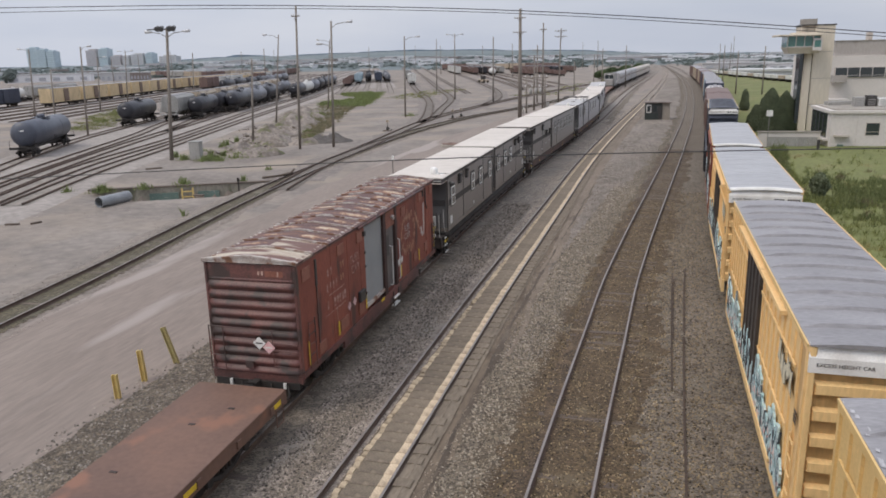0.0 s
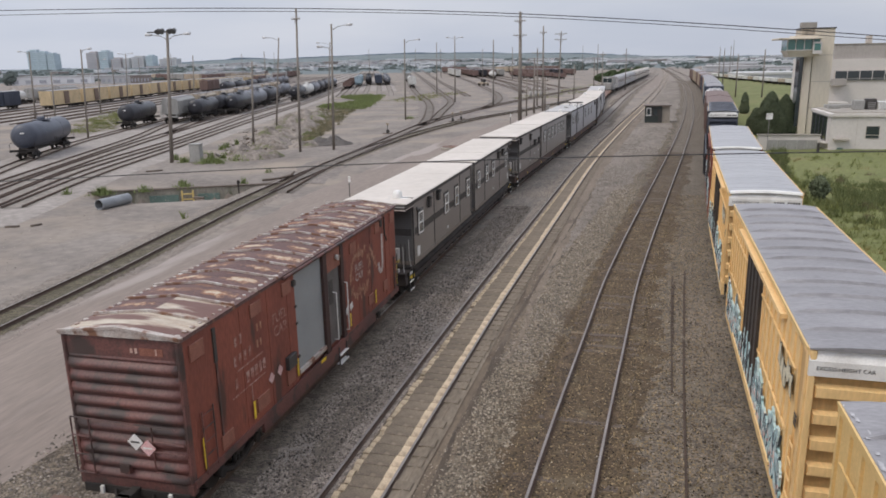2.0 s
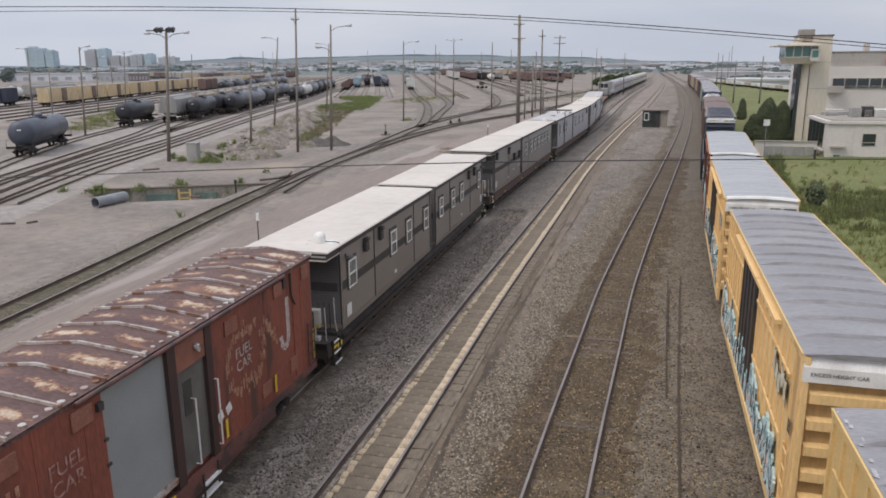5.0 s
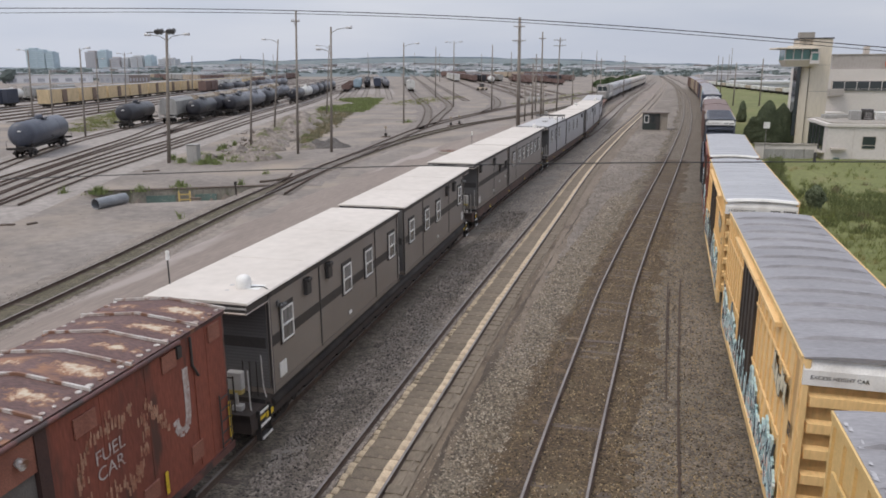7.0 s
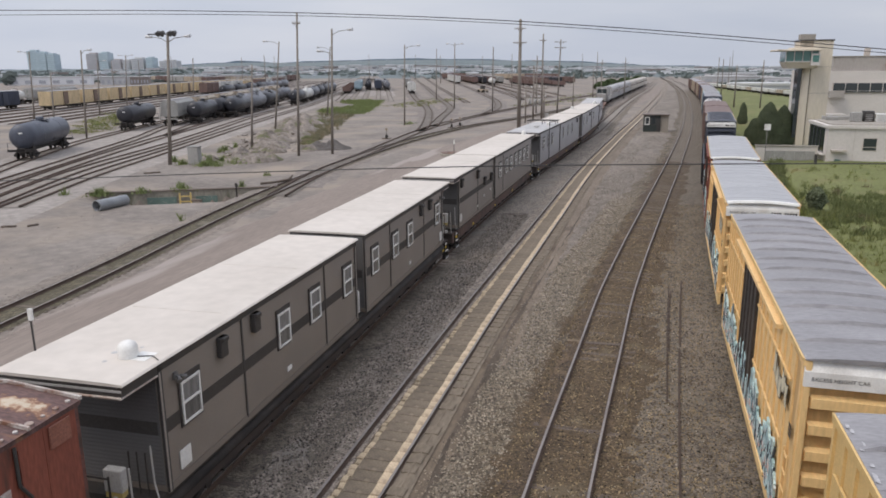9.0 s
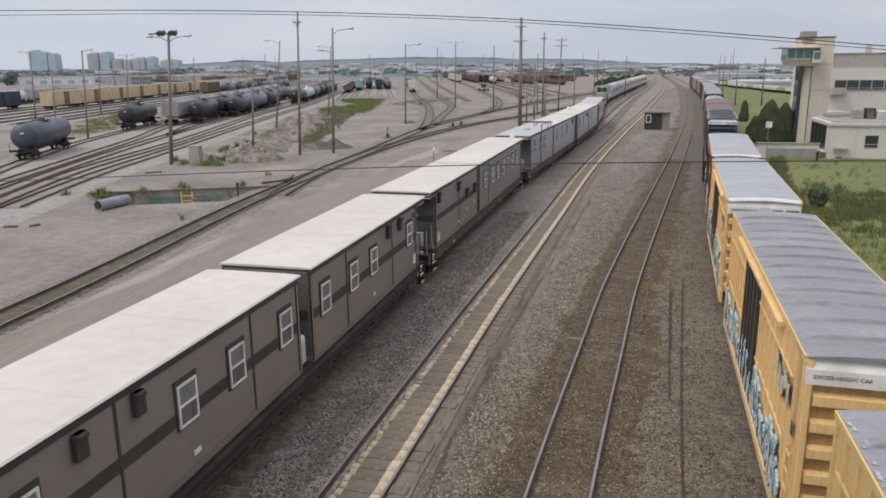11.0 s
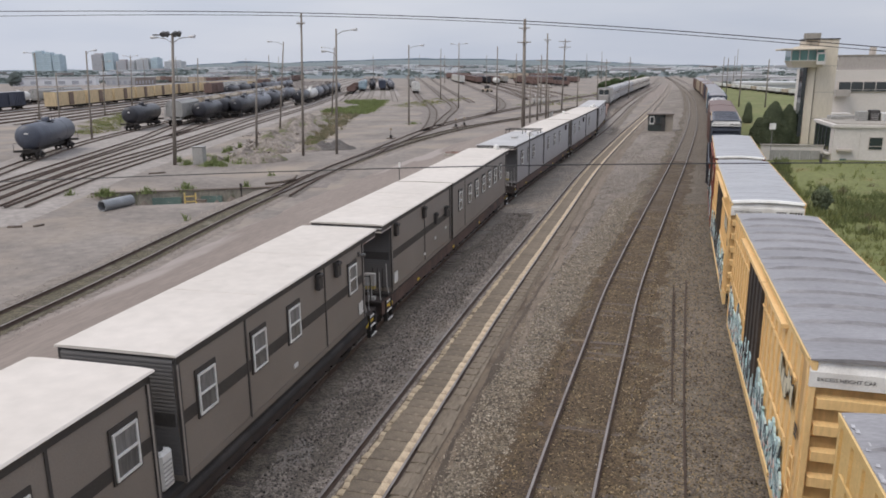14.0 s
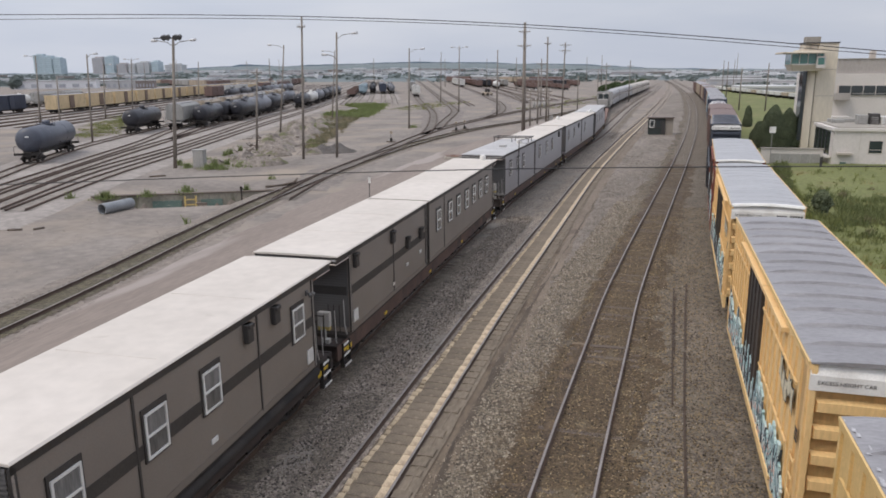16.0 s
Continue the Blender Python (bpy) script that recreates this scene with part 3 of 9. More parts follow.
def coupler(car, y, way):
    bm = bmesh.new()
    box(bm, -0.1, 0.1, min(y, y + way * 0.55), max(y, y + way * 0.55), 0.72, 0.94)
    box(bm, -0.17, 0.14, min(y + way * 0.45, y + way * 0.72), max(y + way * 0.45, y + way * 0.72), 0.7, 0.97)
    rod(bm, (0.35, y, 0.75), (0.5, y + way * 0.35, 0.5), 0.03, seg=6)
    rod(bm, (0.5, y + way * 0.35, 0.5), (0.42, y + way * 0.6, 0.42), 0.03, seg=6)
    part("coupler", bm, M_BLACK, car)


def ladder(car, x, y, z0, z1, width, along="y", mat=M_RED, rungs=5):
    """Grab irons on a car's side (along y) or end (along x)."""
    bm = bmesh.new()
    for i in range(rungs):
        z = z0 + (z1 - z0) * i / (rungs - 1)
        if along == "y":
            rod(bm, (x, y, z), (x, y + width, z), 0.016, seg=5)
        else:
            rod(bm, (x, y, z), (x + width, y, z), 0.016, seg=5)
    for e in (0, width):
        a = (x, y + e, z0 - 0.1) if along == "y" else (x + e, y, z0 - 0.1)
        rod(bm, a, (a[0], a[1], z1 + 0.1), 0.02, seg=5)
    part("ladder", bm, mat, car)


def text_part(words, size, mat, parent, m, label="", name="lettering"):
    c = bpy.data.curves.new(name, "FONT")
    c.body, c.size, c.align_x, c.align_y = words, size, "CENTER", "CENTER"
    c.extrude = 0.002
    tmp = bpy.data.objects.new(name, c)
    scene.collection.objects.link(tmp)
    me = bpy.data.meshes.new_from_object(tmp.evaluated_get(bpy.context.evaluated_depsgraph_get()))
    bpy.data.objects.remove(tmp)
    me.materials.clear()
    me.materials.append(mat)
    ob = new(name, me)
    ob.parent = parent
    ob.matrix_basis = m
    if label:
        ob["label"] = label
    return ob


# text on a car's right side reads along -y seen from +x; on its near end it reads along +x
def on_side(x, y, z):
    return Matrix.Translation((x, y, z)) @ Matrix(((0, 0, 1), (1, 0, 0), (0, 1, 0))).to_4x4()


def on_end(x, y, z):
    return Matrix.Translation((x, y, z)) @ Matrix(((1, 0, 0), (0, 0, -1), (0, 1, 0))).to_4x4()


# ---------------------------------------------------------------- the red fuel boxcar
def fuel_boxcar():
    """Near end at y = -7.75, far end at y = 7.04; sides at x = +-1.45."""
    car = thing("boxcar", "weathered brick-red boxcar with rust-patched ribbed roof, coupled in the moving train", "boxcar", "moving train")
    L, F, W, Z0, Z1, ZR = 7.75, 7.04, 1.45, 1.1, 4.5, 4.68
    part_box("body", (-W, W, -L + 0.12, -2.25, Z0, Z1), M_RED, car)
    part_box("body", (-W, W, 1.4, F - 0.1, Z0, Z1), M_RED, car)
    part_box("doorway_back", (-W, W - 0.14, -2.25, 1.4, Z0, Z1), M_RED, car)
    bm = bmesh.new()
    extrude_y(bm, [(-W, Z1), (W, Z1), (0, ZR - 0.02)], -L + 0.12, F - 0.1)
    part("gable_fill", bm, M_RED, car)
    # near end: corrugated, corner posts, header plate
    bm = bmesh.new()
    nx, nz = 12, 150
    rows = []
    for i in range(nz + 1):
        z = Z0 - 0.02 + (Z1 - Z0 - 0.02) * i / nz
        row = []
        for j in range(nx + 1):
            x = -W + 2 * W * j / nx
            swell = 0.0
            if 1.12 < z < 4.0:
                swell = 0.1 * (0.5 + 0.5 * math.cos(2 * math.pi * ((z - 1.09) / 0.29 - 0.33))) ** 0.62
            swell *= min(1.0, (W - abs(x)) / 0.28)
            row.append(bm.verts.new((x, -L - swell, z)))
        rows.append(row)
    for a, b in zip(rows, rows[1:]):
        for j in range(nx):
            bm.faces.new((a[j], a[j + 1], b[j + 1], b[j])).smooth = True
    edge = rows[0] + [r[-1] for r in rows[1:]] + rows[-1][-2::-1] + [r[0] for r in rows[-2:0:-1]]
    back_edge = [bm.verts.new((v.co.x, -L + 0.12, v.co.z)) for v in edge]
    for i in range(len(edge)):
        j = (i + 1) % len(edge)
        bm.faces.new((edge[i], back_edge[i], back_edge[j], edge[j]))
    part("corrugated_end", bm, M_REDEND, car, "corrugated dark red end panel")
    bm = bmesh.new()
    extrude_y(bm, [(-W, Z1 - 0.02), (W, Z1 - 0.02), (0, ZR - 0.03)], -L - 0.015, -L + 0.1)
    part("end_header", bm, M_REDEND, car)
    for x in (-W, W - 0.09):
        part_box("corner_post", (x, x + 0.09, -L - 0.035, -L + 0.02, Z0, Z1 - 0.05), M_REDEND, car, bevel=0.02)
    part_box("end_sill", (-W, W, -L - 0.06, -L + 0.12, Z0 - 0.22, Z0 + 0.02), M_REDEND, car)
    part_box("far_end", (-W + 0.02, W - 0.02, F - 0.12, F, Z0, Z1), M_REDEND, car)
    # end fittings: rails, ladder rungs, placards
    y = -L - 0.14
    rails = [((-W + 0.02, 2.56), (1.2, 2.5)), ((-W + 0.02, 1.2), (-W + 0.02, 2.56)), ((-0.97, 1.2), (-0.97, 2.55)), ((0.62, 1.4), (0.62, 2.5))]
    rails += [((-W + 0.02, z), (-0.97, z - 0.02)) for z in (1.22, 1.66, 2.12)] + [((0.62, z), (1.38, z - 0.03)) for z in (1.42, 1.92, 2.15)]
    for (xa, za), (xb, zb) in rails:
        bm = bmesh.new()
        rod(bm, (xa, y, za), (xb, y, zb), 0.02, seg=5)
        part("grab_rail", bm, M_REDEND, car)
    bm = bmesh.new()
    box(bm, -0.3, -0.05, y - 0.02, -L, 1.3, 1.5)
    part("brake_bracket", bm, M_REDEND, car)
    for x, mat_p, z in ((0.2, M_WPAINT, 2.12), (0.5, "pink", 2.0)):
        bm = bmesh.new()
        box(bm, -0.14, 0.14, -0.008, 0.008, -0.14, 0.14)
        ob = part("placard", bm, M_WPAINT if mat_p != "pink" else M_PINK, car, "diamond hazard placard")
        ob.matrix_basis = pose(x, y - 0.02, z, 0, 45, 0)
        bm = bmesh.new()
        box(bm, -0.11, 0.11, -0.003, 0.003, -0.018, 0.018)
        ob2 = part("placard_bar", bm, M_SIDETRIM if mat_p != "pink" else M_WPAINT, ob)
        ob2.matrix_basis = pose(0, -0.011, 0, 0, -45, 0)
    for x in (0.25, 0.36):
        part_box("faded_mark_bar", (x, x + 0.06, -L - 0.01, -L - 0.002, 4.14, 4.26), M_OLDLETTER, car)
    part_box("painted_out_patch", (0.48, 1.04, -L - 0.009, -L - 0.003, 4.1, 4.27), M_RED2, car)
    part_box("faded_number_bar", (0.86, 0.9, -L - 0.013, -L - 0.009, 4.12, 4.26), M_OLDLETTER, car)
    # roof: sheets between raised seams, rivet plates along the eave
    n = 13
    for i in range(n):
        y0, y1 = -L - 0.05 + i * (L + F + 0.1) / n, -L - 0.05 + (i + 1) * (L + F + 0.1) / n - 0.02
        for s in (-1, 1):
            bm = bmesh.new()
            a = [bm.verts.new(p) for p in ((0, y0, ZR), (s * (W + 0.03), y0, Z1 + 0.02), (s * (W + 0.03), y1, Z1 + 0.02), (0, y1, ZR))]
            mid = bm.verts.new((s * 0.75, (y0 + y1) / 2, (ZR + Z1) / 2 + 0.055))
            b = [bm.verts.new((v.co.x, v.co.y, v.co.z - 0.05)) for v in a]
            for k in range(4):
                bm.faces.new((a[k], a[(k + 1) % 4], mid))
                bm.faces.new((a[(k + 1) % 4], a[k], b[k], b[(k + 1) % 4]))
            part("roof_sheet", bm, M_BAREROOF if i == 0 or (i == 1 and s > 0) else M_REDROOF, car)
    for i in range(n + 1):
        y0 = -L - 0.06 + i * (L + F + 0.1) / n
        for s in (-1, 1):
            bm = bmesh.new()
            extr = [(0, ZR + 0.005), (s * (W + 0.035), Z1 + 0.025), (s * (W + 0.035), Z1 + 0.085), (0, ZR + 0.065)]
            extrude_y(bm, extr if s > 0 else extr[::-1], y0 - 0.024, y0 + 0.024)
            for f in bm.verts:
                f.co.y += 0.04 * noise.noise(Vector((f.co.x * 2.0, i * 3.7, 0.0)))
            part("roof_seam", bm, M_GALV, car)
    bm = bmesh.new()
    rng = random.Random(5)
    for i in range(52):
        y0 = -L + 0.12 + i * (L + F - 0.24) / 51
        for s in (-1, 1):
            r = rng.uniform(0.035, 0.07)
            x = s * (W - 0.1)
            z = Z1 + 0.02 + 0.1 * 0.12
            rod(bm, (x, y0, z), (x, y0, z + 0.035), r, seg=7)
    tagged(part("rivet", bm, M_GALV, car), kind="stuff")
    bm = bmesh.new()
    for s in (-1, 1):
        box(bm, s * W - 0.02, s * W + 0.03, -L, F, Z1 - 0.06, Z1 + 0.025)
    part("eave_rail", bm, M_REDROOF, car)
    bm = bmesh.new()
    extrude_y(bm, [(-W - 0.04, Z1 - 0.02), (W + 0.04, Z1 - 0.0), (W + 0.04, Z1 + 0.05), (0, ZR + 0.05), (-W - 0.04, Z1 + 0.05)], -L - 0.06, -L + 0.1)
    part("roof_end_cap", bm, M_GALV, car)
    # side posts and sill
    for y0, y1, z0, z1, o, m in ((-6.53, -6.41, 3.5, 4.32, 0.035, M_SIDETRIM), (-6.5, -6.43, 1.3, 3.5, 0.03, M_REDEND), (5.66, 5.7, 1.3, Z1 - 0.2, 0.02, M_RED)):
        part_box("side_post", (W, W + o, y0, y1, z0, z1), m, car)
    for yy in (-5.3, -3.9, -2.75, 2.7, 4.0, 6.2):
        part_box("side_seam", (W, W + 0.008, yy, yy + 0.04, Z0 + 0.1, Z1 - 0.06), M_RED, car)
    for s in (-1, 1):
        part_box("side_sill", (s * W - 0.05, s * W + 0.05, -L, F, Z0 - 0.08, Z0 + 0.1), M_REDEND, car)
        part_box("centre_sill", (s * W - 0.04, s * W + 0.04, -4.6, 4.2, Z0 - 0.36, Z0 - 0.08), M_REDEND, car)
    bm = bmesh.new()
    rod(bm, (W + 0.06, -2.95, Z1 - 0.05), (W + 0.06, 5.15, Z1 - 0.05), 0.05, seg=8)
    part("door_track", bm, M_REDEND, car, "dark pipe-like door track")
    # doorway: grey sheet, post, narrow grey door
    part_box("grey_panel", (W - 0.14, W - 0.05, -2.22, -0.3, 1.5, Z1 - 0.1), M_DOOR, car, "plain grey sheet closing the doorway")
    part_box("panel_sill", (W - 0.14, W + 0.03, -2.25, -0.05, 1.38, 1.5), M_GALV, car)
    part_box("door_post", (W - 0.14, W + 0.05, -0.3, -0.02, 1.2, Z1 - 0.06), M_DARKRED, car)
    d = part_box("side_door", (W - 0.13, W - 0.07, 0.12, 1.15, 1.3, 3.7), M_DOORDK, car, "narrow dark grey walk-in door")
    part_box("door_window", (W - 0.072, W - 0.06, 0.3, 0.62, 2.6, 3.4), M_SIDETRIM, d)
    part_box("door_head", (W - 0.14, W + 0.0, -0.02, 1.15, 3.72, Z1 - 0.05), M_RED2, car)
    part_box("door_edge", (W - 0.14, W + 0.03, 1.15, 1.4, 1.2, Z1 - 0.06), M_DARKRED, car)
    part_box("latch", (W, W + 0.08, -2.42, -2.28, 4.06, 4.22), M_SIDETRIM, car)
    part_box("latch", (W, W + 0.08, 5.05, 5.2, 4.1, 4.36), M_SIDETRIM, car)
    for za, zb in ((2.9, 2.96), (1.9, 1.96), (3.4, 3.46)):
        part_box("hinge", (W, W + 0.03, -2.3, -2.2, za, zb), M_SIDETRIM, car)
    for yy, z0, z1 in ((0.45, 1.42, 3.0), (1.38, 1.42, 3.06)):
        bm = bmesh.new()
        rod(bm, (W + 0.12, yy, z0), (W + 0.12, yy, z1), 0.02, seg=6)
        for z in (z0, z1):
            rod(bm, (W, yy, z), (W + 0.12, yy, z), 0.015, seg=5)
        part("handrail", bm, M_WPAINT, car)
    bm = bmesh.new()
    rod(bm, (W, 0.78, 4.1), (W + 0.14, 0.78, 4.06), 0.07, 0.1, seg=8)
    part("door_lamp", bm, M_GALV, car)
    for z in (0.5, 0.8):
        part_box("door_step", (W - 0.02, W + 0.13, 0.54, 1.2, z, z + 0.04), M_WPAINT, car, "white metal door step")
    for yy in (0.53, 1.16):
        part_box("step_hanger", (W + 0.05, W + 0.09, yy, yy + 0.03, 0.5, 1.1), M_SIDETRIM, car)
    # patches, panels and yellow marks on the side
    for y0, y1, z0, z1 in ((-7.45, -6.9, 3.88, 4.27), (-4.8, -4.24, 3.95, 4.3), (-3.04, -2.52, 3.95, 4.32), (-4.8, -4.15, 1.4, 1.8), (-6.56, -6.03, 1.3, 1.66), (2.0, 2.56, 3.83, 4.2), (4.55, 5.05, 3.95, 4.34), (6.3, 6.78, 3.97, 4.38), (3.6, 4.1, 1.5, 1.88), (5.3, 5.75, 1.5, 1.92)):
        bm = bmesh.new()
        box(bm, W, W + 0.04, y0, y1, z0, z1)
        bmesh.ops.bevel(bm, geom=bm.edges[:], offset=0.012, segments=1, affect="EDGES")
        part("riveted_patch", bm, M_RED2, car)
    part_box("junction_box", (W, W + 0.12, -3.1, -2.58, 1.84, 2.22), M_SIDETRIM, car, "black junction box", bevel=0.015)
    part_box("junction_plate", (W, W + 0.05, -3.1, -2.62, 1.38, 1.82), M_RED2, car)
    for y0, y1, z0, z1 in ((-7.36, -7.27, 1.3, 2.05), (-5.07, -4.97, 1.37, 1.84), (-2.5, -2.4, 1.42, 1.93), (-0.87, -0.5, 1.12, 1.22), (1.66, 1.76, 1.4, 1.87), (4.26, 4.36, 1.4, 1.9), (6.85, 6.95, 1.36, 2.3)):
        part_box("reflector_stripe", (W + 0.052, W + 0.06, y0, y1, z0, z1), M_YPAINT, car)
    for yy, z in ((-3.97, 2.01), (-3.47, 2.02), (1.53, 2.03), (1.91, 2.06)):
        bm = bmesh.new()
        box(bm, -0.006, 0.006, -0.115, 0.115, -0.115, 0.115)
        ob = part("placard", bm, M_PINK2 if yy < 0 else M_WPAINT, car, "small diamond placard")
        ob.matrix_basis = pose(W + 0.02, yy, z, 45 if yy < 0 else 20, 0, 0)
    bm = bmesh.new()
    rod(bm, (W + 0.04, 5.58, 4.4), (W + 0.04, 5.58, 3.75), 0.03, seg=6)
    rod(bm, (W + 0.04, 5.58, 3.75), (W + 0.04, 5.78, 3.43), 0.03, seg=6)
    part("bent_pipe", bm, M_SIDETRIM, car)
    # lettering
    text_part("FUEL", 0.4, M_FADEDLETTER, car, on_side(W + 0.012, -3.25, 3.5))
    text_part("CAR", 0.4, M_FADEDLETTER, car, on_side(W + 0.012, -3.25, 3.14))
    text_part("FUEL", 0.38, M_OLDWHITE, car, on_side(W + 0.016, 2.82, 3.2))
    text_part("CAR", 0.38, M_OLDWHITE, car, on_side(W + 0.016, 2.8, 2.86))
    for y, z, n, size, mat in ((-5.45, 3.64, 2, 0.4, M_FADEDLETTER), (-5.3, 3.16, 4, 0.4, M_FADEDLETTER), (-4.4, 3.62, 2, 0.3, M_GHOSTLETTER), (-4.45, 3.2, 2, 0.3, M_GHOSTLETTER), (-5.68, 2.6, 1, 0.4, M_FADEDLETTER)):
        for k in range(n):
            c = y + (k - (n - 1) / 2) * size * 0.6
            part_box("faded_letter_bar", (W + 0.006, W + 0.012, c - size * 0.13, c + size * 0.13, z - size * 0.32, z + size * 0.32), mat, car)
    for i in range(5):
        part_box("faded_number_bar", (W + 0.003, W + 0.012, -5.2 + 0.21 * i, -5.05 + 0.21 * i, 2.42, 2.7), M_FADEDLETTER, car)
    for y0, y1, z0, z1 in ((-5.6, -4.26, 2.87, 2.9), (-5.9, -4.26, 2.28, 2.31), (-5.0, -4.97, 1.86, 2.28)):
        part_box("painted_line", (W + 0.003, W + 0.012, y0, y1, z0, z1), M_FADEDLETTER, car)
    # old emblem: the hooked stroke and flaked remains of a ring
    hook = [(5.33, 3.78), (5.34, 3.2), (5.33, 2.7), (5.27, 2.48), (5.13, 2.4), (4.97, 2.45), (4.88, 2.62), (4.86, 2.78)]
    bm = bmesh.new()
    for (ya, za), (yb, zb) in zip(hook, hook[1:]):
        t = Vector((yb - ya, zb - za)).normalized() * 0.1
        v = [bm.verts.new((W + 0.012, yy, zz)) for yy, zz in ((ya - t.y, za + t.x), (yb - t.y, zb + t.x), (yb + t.y, zb - t.x), (ya + t.y, za - t.x))]
        low = [bm.verts.new((W + 0.002, p.co.y, p.co.z)) for p in v]
        bm.faces.new(v)
        for k in range(4):
            bm.faces.new((v[k], low[k], low[(k + 1) % 4], v[(k + 1) % 4]))
    part("old_emblem_stroke", bm, M_OLDWHITE, car, "worn white hooked stroke of an old painted emblem")
    rng = random.Random(77)
    bm = bmesh.new()
    spots = []
    for k in range(150):
        a = rng.uniform(0, 6.283)
        if noise.noise(Vector((math.cos(a) * 2, math.sin(a) * 2, 4.0))) > -0.12:
            spots.append((2.95 + 0.92 * math.cos(a) + rng.gauss(0, 0.04), 2.98 + 0.92 * math.sin(a) + rng.gauss(0, 0.04)))
    for k in range(26):
        u = rng.random()
        spots.append((3.9 + 0.7 * u + rng.gauss(0, 0.04), 3.7 - 0.97 * u + rng.gauss(0, 0.04)))
        spots.append((2.3 + 1.3 * u + rng.gauss(0, 0.03), rng.choice((3.62, 2.35)) + rng.gauss(0, 0.09)))
    for yy, zz in spots:
        w, h = rng.uniform(0.014, 0.04), rng.uniform(0.04, 0.13)
        v = [bm.verts.new((W + 0.011, yy + a * w, zz + b * h)) for a, b in ((-1, -0.8), (0.8, -1), (1, 0.7), (-0.6, 1))]
        bm.faces.new(v)
    arc = [(2.1, 3.35), (2.08, 2.95), (2.12, 2.55), (2.3, 2.32), (2.62, 2.28), (2.95, 2.32), (3.28, 2.3), (3.58, 2.42), (3.78, 2.68), (3.86, 3.0), (3.84, 3.3), (2.55, 3.66), (2.75, 3.62), (2.95, 3.66), (3.15, 3.62), (4.02, 3.5), (4.2, 3.3), (4.42, 3.12)]
    for yy, zz in arc:
        for k in range(3):
            c, w, h = yy + 0.1 * (k - 1) + rng.uniform(-0.02, 0.02), rng.uniform(0.018, 0.034), rng.uniform(0.07, 0.14)
            d = zz + rng.uniform(-0.05, 0.05)
            bm.faces.new([bm.verts.new((W + 0.0125, c + a * w, d + b * h)) for a, b in ((-1, -0.9), (0.8, -1), (1, 0.8), (-0.7, 1))])
    tagged(part("emblem_flake", bm, M_GHOSTLETTER, car, "flaked remains of an old painted ring"), kind="stuff")
    ladder(car, W + 0.06, -7.3, 1.25, 2.55, 0.45, "y", M_REDEND)
    ladder(car, W + 0.06, 6.5, 1.35, 2.5, 0.4, "y", M_SIDETRIM)
    bm = bmesh.new()
    box(bm, -0.25, 0.25, -L, F, 0.78, Z0)
    for yy in (-5.2, 4.8):
        box(bm, -1.2, 1.2, yy - 0.2, yy + 0.2, 0.75, Z0)
    rod(bm, (0.5, -1.2, 0.75), (0.5, 0.1, 0.75), 0.22, seg=10)
    part("underframe", bm, M_BLACK, car)
    coupler(car, -L, -1)
    coupler(car, F, 1)
    for x in (-0.82, 0.92):
        part_box("hose_mark", (x - 0.04, x + 0.04, -L - 0.2, -L - 0.14, 0.74, 0.92), M_WPAINT, car)
    part_box("end_beam", (-W + 0.1, W - 0.1, -L - 0.1, -L + 0.1, 0.7, 0.9), M_BLACK, car)
    for x in (-0.5, 0.45, 1.0):
        bm = bmesh.new()
        rod(bm, (x, -L - 0.12, 0.85), (x + 0.1, -L - 0.3, 0.55), 0.03, seg=6)
        rod(bm, (x + 0.1, -L - 0.3, 0.55), (x + 0.04, -L - 0.55, 0.5), 0.03, seg=6)
        part("brake_hose", bm, M_BLACK, car)
    trucks(car, (-5.2, 4.8), spin=True)
    return car


M_PINK = material("faded_pink_placard", (0.62, 0.32, 0.32), (0.7, 0.5, 0.48), 6.0, 0.6, bump=0.0)
M_PINK2 = material("pale_pink_placard", (0.5, 0.3, 0.29), (0.55, 0.38, 0.36), 6.0, 0.6, bump=0.0)
M_DOORDK = material("dirty_grey_door", (0.14, 0.13, 0.122), (0.1, 0.09, 0.085), 1.5, 0.6, bump=0.05)
M_DARKRED = material("dark_boxcar_post", (0.06, 0.03, 0.025), (0.045, 0.025, 0.022), 2.0, 0.75, bump=0.05)
M_FADEDLETTER = material("faded_lettering", (0.42, 0.27, 0.23), (0.24, 0.09, 0.065), 7.0, 0.75, bump=0.0, third=(0.22, 0.065, 0.045), cover=0.54, spots=9.0)
M_GHOSTLETTER = material("flaked_lettering", (0.44, 0.27, 0.18), (0.3, 0.12, 0.075), 6.0, 0.75, bump=0.0)
M_OLDWHITE = material("grey_white_lettering", (0.5, 0.45, 0.42), (0.36, 0.27, 0.24), 5.0, 0.75, bump=0.0, third=(0.24, 0.08, 0.055), cover=0.58, spots=8.0)
M_RED2 = material("boxcar_red_patch", (0.27, 0.112, 0.077), (0.21, 0.082, 0.056), 2.0, 0.75, bump=0.05)


